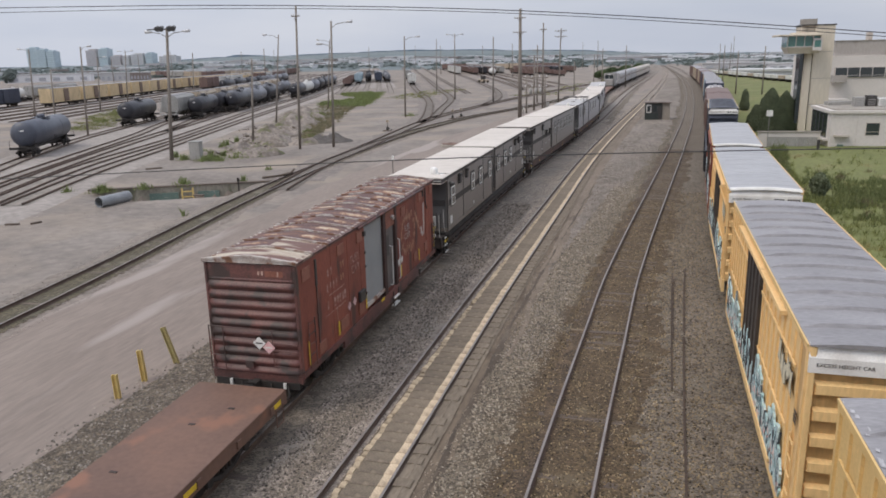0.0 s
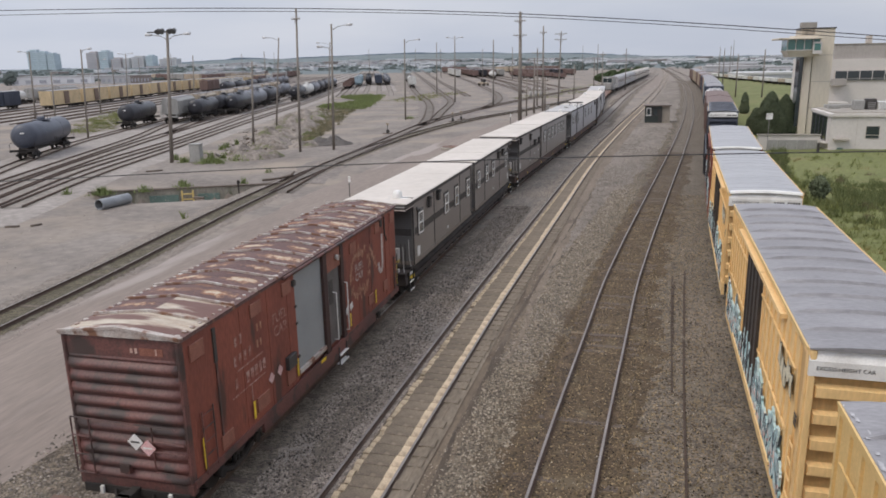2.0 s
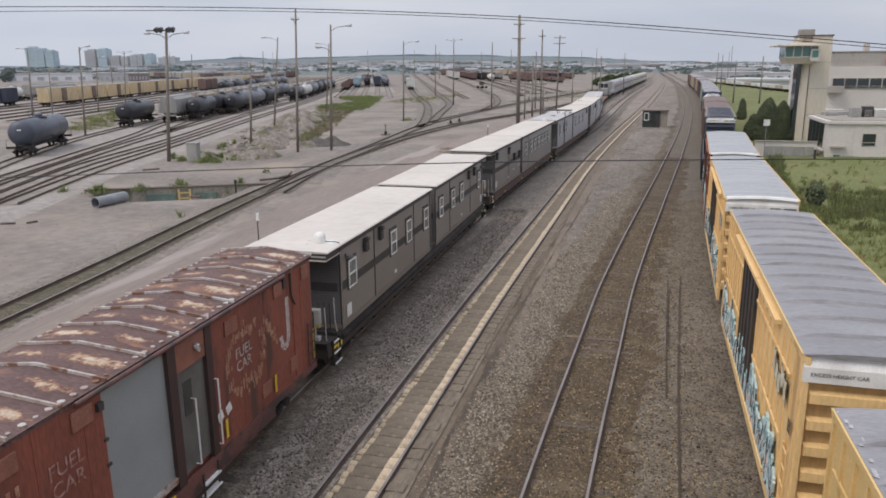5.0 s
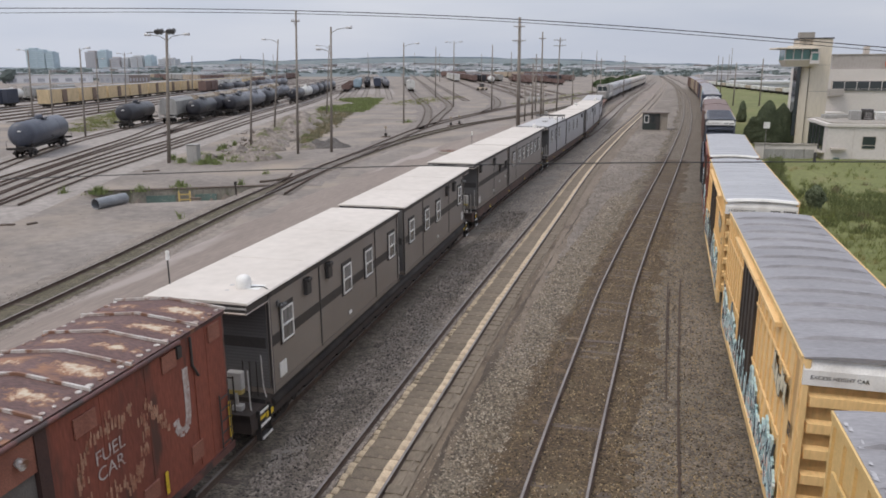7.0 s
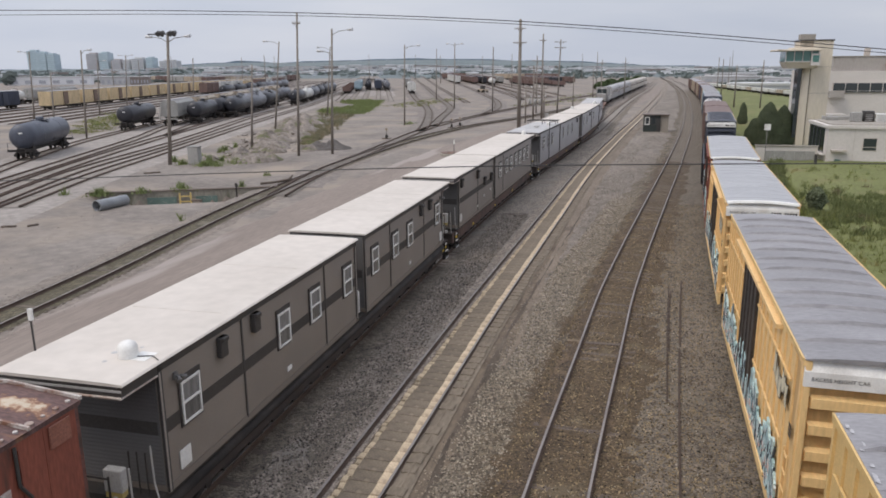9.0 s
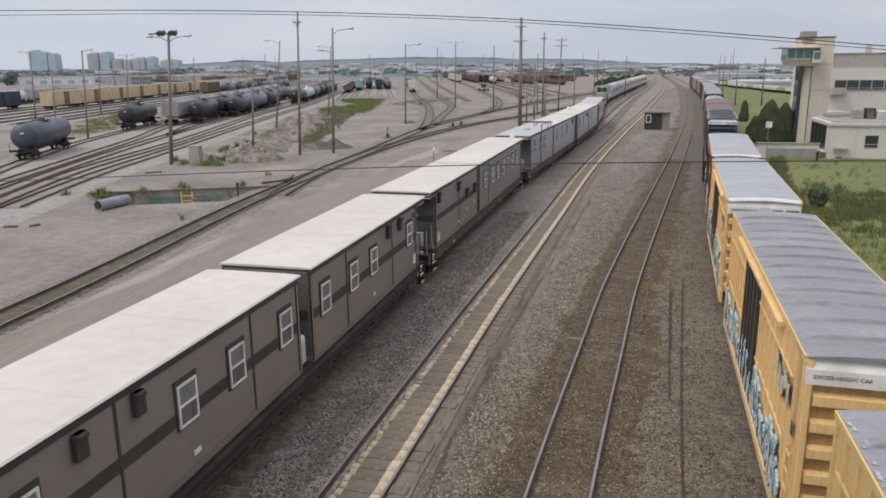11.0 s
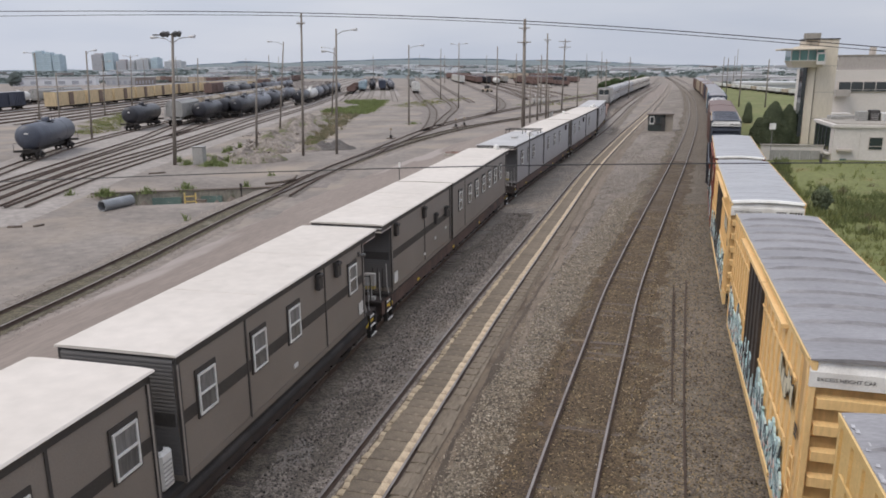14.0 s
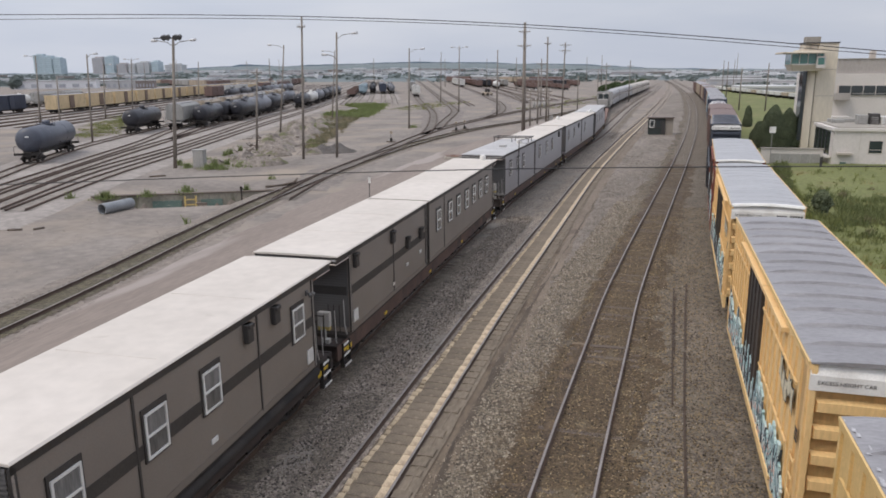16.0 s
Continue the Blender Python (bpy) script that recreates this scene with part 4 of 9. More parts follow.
# ---------------------------------------------------------------- flatcar in front
def deck_flatcar():
    car = thing("flatcar", "empty rust-brown flatcar coupled in the moving train", "flatcar", "moving train")
    L, W = 9.0, 1.35
    bm = bmesh.new()
    box(bm, -W, W, -L, L, 1.06, 1.15)
    bmesh.ops.bevel(bm, geom=bm.edges[:], offset=0.015, segments=1, affect="EDGES")
    part("deck", bm, M_DECK, car)
    for s in (-1, 1):
        bm = bmesh.new()
        x0, x1 = (W - 0.12, W - 0.01) if s > 0 else (-W + 0.01, -W + 0.12)
        box(bm, x0, x1, -L, L, 0.74, 1.06)
        part("side_sill", bm, M_DECK, car)
        for i in range(10):
            y = -L + 0.9 + i * 1.8
            part_box("stake_pocket", (s * W - 0.05, s * W + 0.04, y - 0.09, y + 0.09, 0.82, 1.02), M_DECK, car)
        for y in (8.1, 3.9, -0.5, -4.8):
            part_box("reflector_stripe", ((W + 0.0 if s > 0 else -W - 0.008), (W + 0.008 if s > 0 else -W), y, y + 0.55, 0.86, 1.0), M_YPAINT, car)
    part_box("end_sill", (-W, W, L - 0.1, L + 0.02, 0.72, 1.06), M_DECK, car)
    part_box("end_sill_near", (-W, W, -L - 0.02, -L + 0.1, 0.72, 1.06), M_DECK, car)
    bm = bmesh.new()
    box(bm, -0.35, 0.35, -L, L, 0.62, 1.06)
    part("centre_sill", bm, M_BLACK, car)
    for x, y in ((-0.1, 6.6), (0.45, 7.6), (-0.6, 4.2)):
        part_box("deck_fitting", (x - 0.09, x + 0.09, y - 0.04, y + 0.04, 1.152, 1.163), M_DECK2, car)
    bm = bmesh.new()
    rod(bm, (W + 0.05, L - 0.35, 0.35), (W + 0.05, L - 0.35, 0.9), 0.018, seg=5)
    rod(bm, (W + 0.05, L - 0.75, 0.35), (W + 0.05, L - 0.75, 0.9), 0.018, seg=5)
    rod(bm, (W + 0.05, L - 0.75, 0.36), (W + 0.05, L - 0.35, 0.36), 0.02, seg=5)
    part("stirrup_step", bm, M_DECK, car)
    coupler(car, L, 1)
    trucks(car, (-6.2, 6.2), spin=True)
    return car


# ---------------------------------------------------------------- accommodation cars: two cabins on a long flat
def cabin_window(wall, x, y, z, w=0.71, h=0.96, small=False):
    """A white sash window with dark surround, its middle at y, z, on the right-hand side."""
    f = bmesh.new()
    box(f, x, x + 0.03, y - w / 2 - 0.06, y + w / 2 + 0.06, z - h / 2 - 0.05, z + h / 2 + 0.12)
    part("window_surround", f, M_BAND, wall)
    f = bmesh.new()
    t = 0.052
    x0, x1 = x + 0.01, x + 0.06
    box(f, x0, x1, y - w / 2, y - w / 2 + t, z - h / 2, z + h / 2)
    box(f, x0, x1, y + w / 2 - t, y + w / 2, z - h / 2, z + h / 2)
    for zz in (z - h / 2, z - t / 2, z + h / 2 - t):
        box(f, x0, x1, y - w / 2 + t, y + w / 2 - t, zz, zz + t)
    part("window_frame", f, M_WPAINT, wall, "white sash window frame")
    f = bmesh.new()
    box(f, x + 0.03, x + 0.037, y - w / 2 + t, y + w / 2 - t, z - h / 2 + t, z - t / 2)
    part("lower_pane", f, M_PANE_LOW, wall)
    f = bmesh.new()
    box(f, x + 0.03, x + 0.037, y - w / 2 + t, y + w / 2 - t, z + t / 2, z + h / 2 - t)
    part("upper_pane", f, M_PANE, wall)


# Slate siding, taken darker for shade under the overhang and between cars.
M_ENDSIDE = material("shade_darkened_slate_siding", (0.108, 0.101, 0.098), (0.085, 0.08, 0.079), 0.6, 0.55, bump=0.05, fine=30.0, grain=0.08)
M_SIDING2B = material("pale_brown_corner_board", (0.3, 0.265, 0.235), (0.26, 0.23, 0.205), 1.0, 0.6, bump=0.0)
M_PANE = material("curtained_window_glass", (0.215, 0.21, 0.205), (0.15, 0.147, 0.143), 2.2, 0.15, bump=0.0, grain=0.15, fine=9.0, stretch_by=(1, 3.0, 0.5))
M_PANE_LOW = material("dim_window_glass", (0.135, 0.132, 0.128), (0.085, 0.083, 0.081), 2.2, 0.12, bump=0.0, grain=0.15, fine=9.0, stretch_by=(1, 3.0, 0.5))


def cabin(car, y0, y1, wall0, wall1, roof_mat, windows=(), lamps=(), seams=(), vents=(), hatches=(), band=True, siding=None, W=1.48, V=1.33):
    """A cabin with siding; its roof runs from y0 to y1 and its walls from wall0 to wall1."""
    Z0, Z1 = 1.42, 4.22
    siding = siding or M_SIDING
    bm = bmesh.new()
    rows, h = 30, (Z1 - Z0 - 0.16) / 30
    right_fold, left_fold = [], []
    for i in range(rows):
        z = Z0 + 0.16 + i * h
        right_fold += [(W - 0.024, z), (W + 0.002, z + 0.002), (W - 0.022, z + h - 0.002)]
        left_fold += [(-V + 0.03, z), (-V - 0.002, z + 0.002), (-V + 0.028, z + h - 0.002)]
    extrude_y(bm, [(-V + 0.02, Z0), (W - 0.02, Z0)] + right_fold + [(W - 0.02, Z1), (-V + 0.02, Z1)] + left_fold[::-1], wall0, wall1)
    wall = part("cabin_wall", bm, siding, car, "grey-brown horizontal siding")
    for yy, d in ((wall0, -1), (wall1, 1)):
        bm = bmesh.new()
        prev = None
        for i in range(rows):
            z = Z0 + 0.16 + i * h
            for dz, o in ((0.0, 0.002), (0.002, 0.036), (h * 0.35, 0.03), (h - 0.002, 0.004)):
                row = [bm.verts.new((x, yy + d * o, z + dz)) for x in (-V + 0.05, W - 0.05)]
                if prev:
                    bm.faces.new((prev[0], prev[1], row[1], row[0]))
                prev = row
        part("end_siding", bm, M_ENDSIDE, wall, "slate-grey end siding, darkened for the porch shade")
    part_box("base_trim", (-V - 0.01, W + 0.012, wall0 - 0.01, wall1 + 0.01, Z0 - 0.02, Z0 + 0.15), siding, wall)
    if band:
        part_box("dark_band", (W + 0.004, W + 0.01, wall0 + 0.1, wall1 - 0.1, 2.72, 3.02), M_BAND, wall)
        part_box("end_band", (-V + 0.1, W - 0.1, wall0 - 0.036, wall0 - 0.028, 2.72, 3.02), M_SIDETRIM, wall)
    for yy in (wall0, wall1 - 0.1):
        for s in (-1, 1):
            e = W if s > 0 else -V
            part_box("corner_trim", (e - 0.03, e + 0.03, yy - 0.01, yy + 0.11, Z0, Z1), M_SIDETRIM, wall)
            if s > 0:
                part_box("corner_board", (e + 0.03, e + 0.036, yy + 0.0, yy + 0.055, Z0, Z1 - 0.12), M_SIDING2B, wall)
    part_box("eave_trim", (-V - 0.03, W + 0.03, wall0, wall1, Z1 - 0.1, Z1 + 0.072), M_SIDETRIM, wall)
    for yy in seams:
        part_box("wall_joint", (W, W + 0.016, yy - 0.035, yy + 0.035, Z0 + 0.1, Z1 - 0.1), M_SIDETRIM, wall)
    for yy in windows:
        cabin_window(wall, W, yy, 3.12)
    for yy, z in lamps:
        b = bmesh.new()
        box(b, W, W + 0.14, yy - 0.15, yy + 0.15, z - 0.26, z + 0.24)
        box(b, W, W + 0.19, yy - 0.13, yy + 0.13, z + 0.12, z + 0.24)
        bmesh.ops.bevel(b, geom=b.edges[:], offset=0.02, segments=1, affect="EDGES")
        part("wall_hood", b, M_SIDETRIM, wall, "black louvred vent hood")
    for yy, z in vents:
        part_box("vent_plate", (W + 0.005, W + 0.03, yy - 0.13, yy + 0.13, z - 0.06, z + 0.06), M_WPAINT, wall)
    for yy, z in hatches:
        part_box("hatch", (W + 0.005, W + 0.03, yy - 0.2, yy + 0.2, z - 0.26, z + 0.16), M_WPAINT, wall, "white access hatch")
    # roof membrane: slightly crowned, rounded edge
    bm = bmesh.new()
    prof = [(-V - 0.07, Z1 + 0.07), (W + 0.07, Z1 + 0.07), (W + 0.09, Z1 + 0.09), (W + 0.05, Z1 + 0.125), (W - 0.3, Z1 + 0.136), (0, Z1 + 0.14), (-V + 0.3, Z1 + 0.136), (-V - 0.05, Z1 + 0.125), (-V - 0.09, Z1 + 0.09)]
    extrude_y(bm, prof, y0, y1)
    bmesh.ops.bevel(bm, geom=[e for e in bm.edges if abs(e.verts[0].co.y - e.verts[1].co.y) < 0.01 and e.verts[0].co.z > Z1 + 0.1], offset=0.015, segments=1, affect="EDGES")
    roof = part("cabin_roof", bm, roof_mat, car, "flat pale membrane roof")
    for k in (1, 2):
        yy = y0 + k * (y1 - y0) / 3
        part_box("roof_seam", (-V + 0.1, W - 0.3, yy - 0.015, yy + 0.015, Z1 + 0.12, Z1 + 0.1435), roof_mat, roof)
    # porch fascia and posts where the roof runs past the wall
    for a, b in ((y0, wall0), (wall1, y1)):
        if b - a > 0.6:
            bm = bmesh.new()
            box(bm, -V - 0.02, W + 0.02, a + 0.03, b, Z1 - 0.16, Z1 + 0.07)
            part("porch_fascia", bm, M_SIDETRIM, roof)
            bm = bmesh.new()
            e = a + 0.02 if a == y0 else b - 0.02
            rod(bm, (-V, e, Z1 - 0.17), (W, e, Z1 - 0.17), 0.03, seg=6)
            rod(bm, (W, a, Z1 - 0.17), (W, b, Z1 - 0.17), 0.03, seg=6)
            part("porch_rail", bm, M_GALV, roof)
            part_box("fascia_stripe", (-V - 0.02, W + 0.024, (a + 0.018 if a == y0 else b - 0.03), (a + 0.03 if a == y0 else b - 0.018), Z1 - 0.06, Z1 - 0.01), M_GALV2, roof)
            part_box("porch_post", (-V, -V + 0.14, (a + 0.05 if a == y0 else b - 0.2), (a + 0.2 if a == y0 else b - 0.05), Z0, Z1 - 0.16), M_WPAINT, wall)
    return wall, roof


def dome(roof, x, y, z, r=0.2):
    """A smooth radome on a round foot, with its plate and cable on the membrane."""
    profile = [(r * 1.02, 0.0), (r * 1.04, r * 0.12), (r, r * 0.25), (r, r * 0.95), (r * 0.96, r * 1.2), (r * 0.85, r * 1.43), (r * 0.66, r * 1.6), (r * 0.4, r * 1.72), (r * 0.12, r * 1.77)]
    bm = bmesh.new()
    n = 20
    rings = [[bm.verts.new((x + q * math.cos(2 * math.pi * i / n), y + q * math.sin(2 * math.pi * i / n), z + h)) for i in range(n)] for q, h in profile]
    for a, b in zip(rings, rings[1:]):
        for i in range(n):
            bm.faces.new((a[i], a[(i + 1) % n], b[(i + 1) % n], b[i])).smooth = True
    bm.faces.new(rings[-1])
    bm.faces.new(rings[0][::-1])
    part("antenna_dome", bm, M_WPAINT, roof, "white antenna dome")
    part_box("dome_plate", (x + r * 0.5, x + r * 2.4, y - 0.16, y + 0.3, z + 0.0, z + 0.014), M_WPAINT, roof)
    bm = bmesh.new()
    for p, q in (((x + r, y, z + 0.03), (x + 0.5, y + 0.1, z + 0.03)), ((x + 0.5, y + 0.1, z + 0.03), (x + 0.72, y - 0.05, z + 0.02))):
        rod(bm, p, q, 0.012, seg=5)
    part("dome_cable", bm, M_SIDETRIM, roof)
    bm = bmesh.new()
    for u, v, s in ((-0.3, -0.35, 0.05), (-0.42, 0.12, 0.07), (-0.05, 0.5, 0.04)):
        rod(bm, (x + u, y + v, z - 0.005), (x + u, y + v, z + 0.012), s, seg=9)
    part("sealant_patch", bm, M_MEMBRANE_GREY, roof)


def corner_lamp(wall, y, z=3.82, x=1.48):
    bm = bmesh.new()
    box(bm, x, x + 0.05, y - 0.06, y + 0.06, z - 0.08, z + 0.08)
    rod(bm, (x + 0.05, y, z), (x + 0.14, y - 0.02, z - 0.03), 0.025, seg=6)
    for d in (-0.08, 0.08):
        rod(bm, (x + 0.12, y + d * 0.4, z), (x + 0.2, y + d * 1.5, z - 0.06), 0.035, 0.06, seg=8)
    part("security_lamp", bm, M_LAMPGREY, wall, "grey twin security lamp")


def marker_rod(roof, x, y, z=4.3):
    bm = bmesh.new()
    rod(bm, (x, y, z), (x, y, z + 0.95), 0.022, seg=6)
    part("marker_rod", bm, M_SIDETRIM, roof)
    part_box("rod_tag", (x - 0.03, x + 0.05, y - 0.035, y + 0.035, z + 0.72, z + 0.97), M_WPAINT, roof)


def long_flat(car, y0, y1, marks=True):
    """The flat under two cabins: deck, skirts, walkway ends with steps, boxes and railings."""
    W = 1.42
    part_box("deck", (-W, W, y0, y1, 1.1, 1.3), M_DECK2, car)
    part_box("floor_beam", (-W - 0.03, W + 0.03, y0 + 0.8, y1 - 0.8, 1.3, 1.42), M_BLACK, car)
    for s in (-1, 1):
        if not marks:
            bm = bmesh.new()
            rod(bm, (s * (W - 0.02), y0 + 1.2, 1.14), (s * (W - 0.02), y1 - 1.2, 1.14), 0.14, seg=12)
            part("side_pipe", bm, M_TUBE, car)
        part_box("side_sill", (s * W - 0.06, s * W + 0.03, y0, y1, 0.8, 1.1 if not marks else 1.3), M_RUSTSILL if marks else M_DECK2, car, "rust-brown side sill" if marks else "")
    bm = bmesh.new()
    box(bm, -0.4, 0.4, y0, y1, 0.6, 1.1)
    n = int((y1 - y0) / 1.6)
    for i in range(n):
        y = y0 + 2.6 + i * (y1 - y0 - 5) / n
        if abs(y - y0) > 3.4 and abs(y1 - y) > 3.4:
            box(bm, -1.3, 1.3, y - 0.35, y + 0.35, 0.55, 1.0)
    part("underframe", bm, M_BLACK, car)
    for y, d in ((y0, 1), (y1, -1)):
        part_box("end_sill", (-W, W, min(y, y + d * 0.1), max(y, y + d * 0.1), 0.8, 1.32), M_DECK2, car)
        span = lambda u, v: (min(y + d * u, y + d * v), max(y + d * u, y + d * v))
        for z, o in ((0.5, 0.12), (0.84, 0.08), (1.18, 0.04)):
            part_box("boarding_step", (W - 0.05, W + o, *span(0.38, 0.9), z, z + 0.04), M_BLACK, car)
            part_box("step_edge", (W + o, W + o + 0.025, *span(0.38, 0.9), z - 0.02, z + 0.045), M_WPAINT, car, "white step edge")
        for u in (0.34, 0.92):
            part_box("step_stringer", (W - 0.04, W + 0.1, *span(u, u + 0.03), 0.45, 1.3), M_BLACK, car)
        part_box("step_mark", (W + 0.03, W + 0.05, *span(0.45, 0.75), 0.98, 1.06), M_YPAINT, car)
        for x, u, z0, z1 in ((W - 0.17, 0.34, 1.0, 2.42), (W - 0.1, 0.95, 1.35, 2.6)):
            bm = bmesh.new()
            rod(bm, (x, y + d * u, z1), (x + 0.02, y + d * u, z0 + 0.4), 0.02, seg=6)
            rod(bm, (x + 0.02, y + d * u, z0 + 0.4), (x + 0.1, y + d * u, z0), 0.02, seg=6)
            part("handrail", bm, M_GALV2, car)
        for x in (-W + 0.1, -0.75, -0.1, W - 0.45):
            bm = bmesh.new()
            rod(bm, (x, y + d * 0.08, 1.3), (x, y + d * 0.08, 2.35), 0.022, seg=6)
            part("railing_post", bm, M_BLACK, car)
        for z in (1.75, 2.3):
            bm = bmesh.new()
            rod(bm, (-W + 0.1, y + d * 0.08, z), (W - 0.45, y + d * 0.08, z), 0.02, seg=6)
            part("railing_bar", bm, M_BLACK, car)
        for x in (0.75, 0.95, 1.15):
            bm = bmesh.new()
            rod(bm, (x, y + d * 0.98, 1.35), (x, y + d * 0.98, 2.4), 0.018, seg=5)
            part("gate_bar", bm, M_BLACK, car)
        part_box("equipment_box", (0.64, 1.06, *span(0.32, 0.52), 1.84, 2.34), M_GALV2, car, "grey metal equipment box", bevel=0.02)
        part_box("warning_plate", (0.66, 1.04, *span(0.33, 0.51), 1.72, 1.84), M_YDULL, car, "dull yellow plate")
        part_box("conduit", (0.84, 0.93, *span(0.3, 0.36), 1.4, 1.76), M_GALV2, car)
        part_box("switch_box", (0.78, 1.06, *span(0.24, 0.44), 1.12, 1.44), M_GALV2, car, "small grey switch box", bevel=0.015)
        if d < 0:
            part_box("downpipe", (W - 0.2, W - 0.06, *span(1.1, 1.24), 2.3, 4.05), M_WPAINT, car, "white vent pipe at the porch corner", bevel=0.03)
        part_box("reflector_stripe", (W + 0.035, W + 0.043, y + d * 1.0 - 0.2, y + d * 1.0 + 0.2, 0.9, 1.06), M_YPAINT, car)
        coupler(car, y, -d)
    for y in np.arange(y0 + 4.6, y1 - 3.5, 6.3) if marks else ():
        part_box("reflector_stripe", (W + 0.035, W + 0.043, y, y + 0.3, 0.88, 1.0), M_YPAINT, car)
    trucks(car, (y0 + 2.3, y1 - 2.3), spin=True)


M_GRAF_WHITE = material("spray_paint_chalk", (0.58, 0.62, 0.6), (0.45, 0.55, 0.55), 3.0, 0.6, bump=0.0)
M_CREAMPAINT = material("cream_spray_paint", (0.66, 0.6, 0.45), (0.58, 0.52, 0.38), 3.0, 0.6, bump=0.0)
M_DECK2 = material("dark_rusty_flatcar", (0.05, 0.036, 0.031), (0.035, 0.027, 0.024), 1.5, 0.8, bump=0.1)
M_RUSTSILL = material("rusty_flatcar_sill", (0.115, 0.07, 0.055), (0.08, 0.05, 0.042), 1.2, 0.8, bump=0.1, third=(0.06, 0.042, 0.036), cover=0.56, spots=1.0)
M_TUBE = material("dark_dusty_conduit", (0.022, 0.019, 0.018), (0.045, 0.038, 0.034), 1.2, 0.95, bump=0.2)
M_LAMPGREY = material("dark_lamp_grey", (0.16, 0.155, 0.15), (0.12, 0.115, 0.11), 3.0, 0.5, bump=0.0)
M_YDULL = material("dull_yellow_plate", (0.42, 0.33, 0.1), (0.34, 0.27, 0.1), 3.0, 0.7, bump=0.0)
M_GALV2 = material("grey_enclosure_paint", (0.4, 0.385, 0.37), (0.34, 0.33, 0.315), 2.0, 0.6, bump=0.04)


M_SIDING2 = material("pale_grey_siding", (0.31, 0.292, 0.292), (0.275, 0.259, 0.26), 0.5, 0.36, bump=0.05, fine=30.0, grain=0.06)


def roof_rack(car, y):
    """A low pipe frame across the roof's far end, with a mast at its side."""
    for yy in (y, y + 1.3):
        bm = bmesh.new()
        rod(bm, (-1.45, yy, 4.72), (1.62, yy, 4.72), 0.045, seg=6)
        part("rack_bar", bm, M_SIDETRIM, car)
        for x in (-1.35, 0.1, 1.45):
            bm = bmesh.new()
            rod(bm, (x, yy, 4.3), (x, yy, 4.72), 0.035, seg=6)
            part("rack_post", bm, M_SIDETRIM, car)
    for x in (-1.4, 1.55):
        bm = bmesh.new()
        rod(bm, (x, y, 4.72), (x, y + 1.3, 4.72), 0.04, seg=6)
        part("rack_rail", bm, M_SIDETRIM, car)
    bm = bmesh.new()
    rod(bm, (1.62, y - 4.4, 1.45), (1.62, y - 4.4, 4.9), 0.04, seg=6)
    rod(bm, (1.62, y - 4.4, 4.9), (1.55, y, 4.72), 0.03, seg=6)
    part("mast", bm, M_SIDETRIM, car)
    part_box("roof_vent", (0.05, 0.5, y - 4.2, y - 3.6, 4.36, 4.5), M_GALV2, car)


def camp_car(base, cabins, domes=(), label="", rods=(), corner=(), marks=True):
    """cabins and domes are given by y at the clip's start; base is the middle of the car."""
    car = thing("accommodation_car", label, "rail car", "moving train")
    lo, hi = min(c["roof"][0] for c in cabins), max(c["roof"][1] for c in cabins)
    long_flat(car, lo - base - 0.05, hi - base + 0.05, marks)
    roofs, walls = [], []
    for c in cabins:
        sh = lambda seq: [v - base for v in seq]
        wall, roof = cabin(car, c["roof"][0] - base, c["roof"][1] - base, c["wall"][0] - base, c["wall"][1] - base, c.get("mat", M_MEMBRANE),
                           sh(c.get("windows", ())), [(y - base, z) for y, z in c.get("hoods", ())], sh(c.get("seams", ())),
                           [(y - base, z) for y, z in c.get("vents", ())], [(y - base, z) for y, z in c.get("hatches", ())], c.get("band", True), c.get("siding"))
        roofs.append(roof)
        walls.append(wall)
    for i, x, y in domes:
        dome(roofs[i], x, y - base, 4.35)
    for i, y in rods:
        marker_rod(roofs[i], -1.36, y - base)
    for i, y in corner:
        corner_lamp(walls[i], y - base)
    return car, base


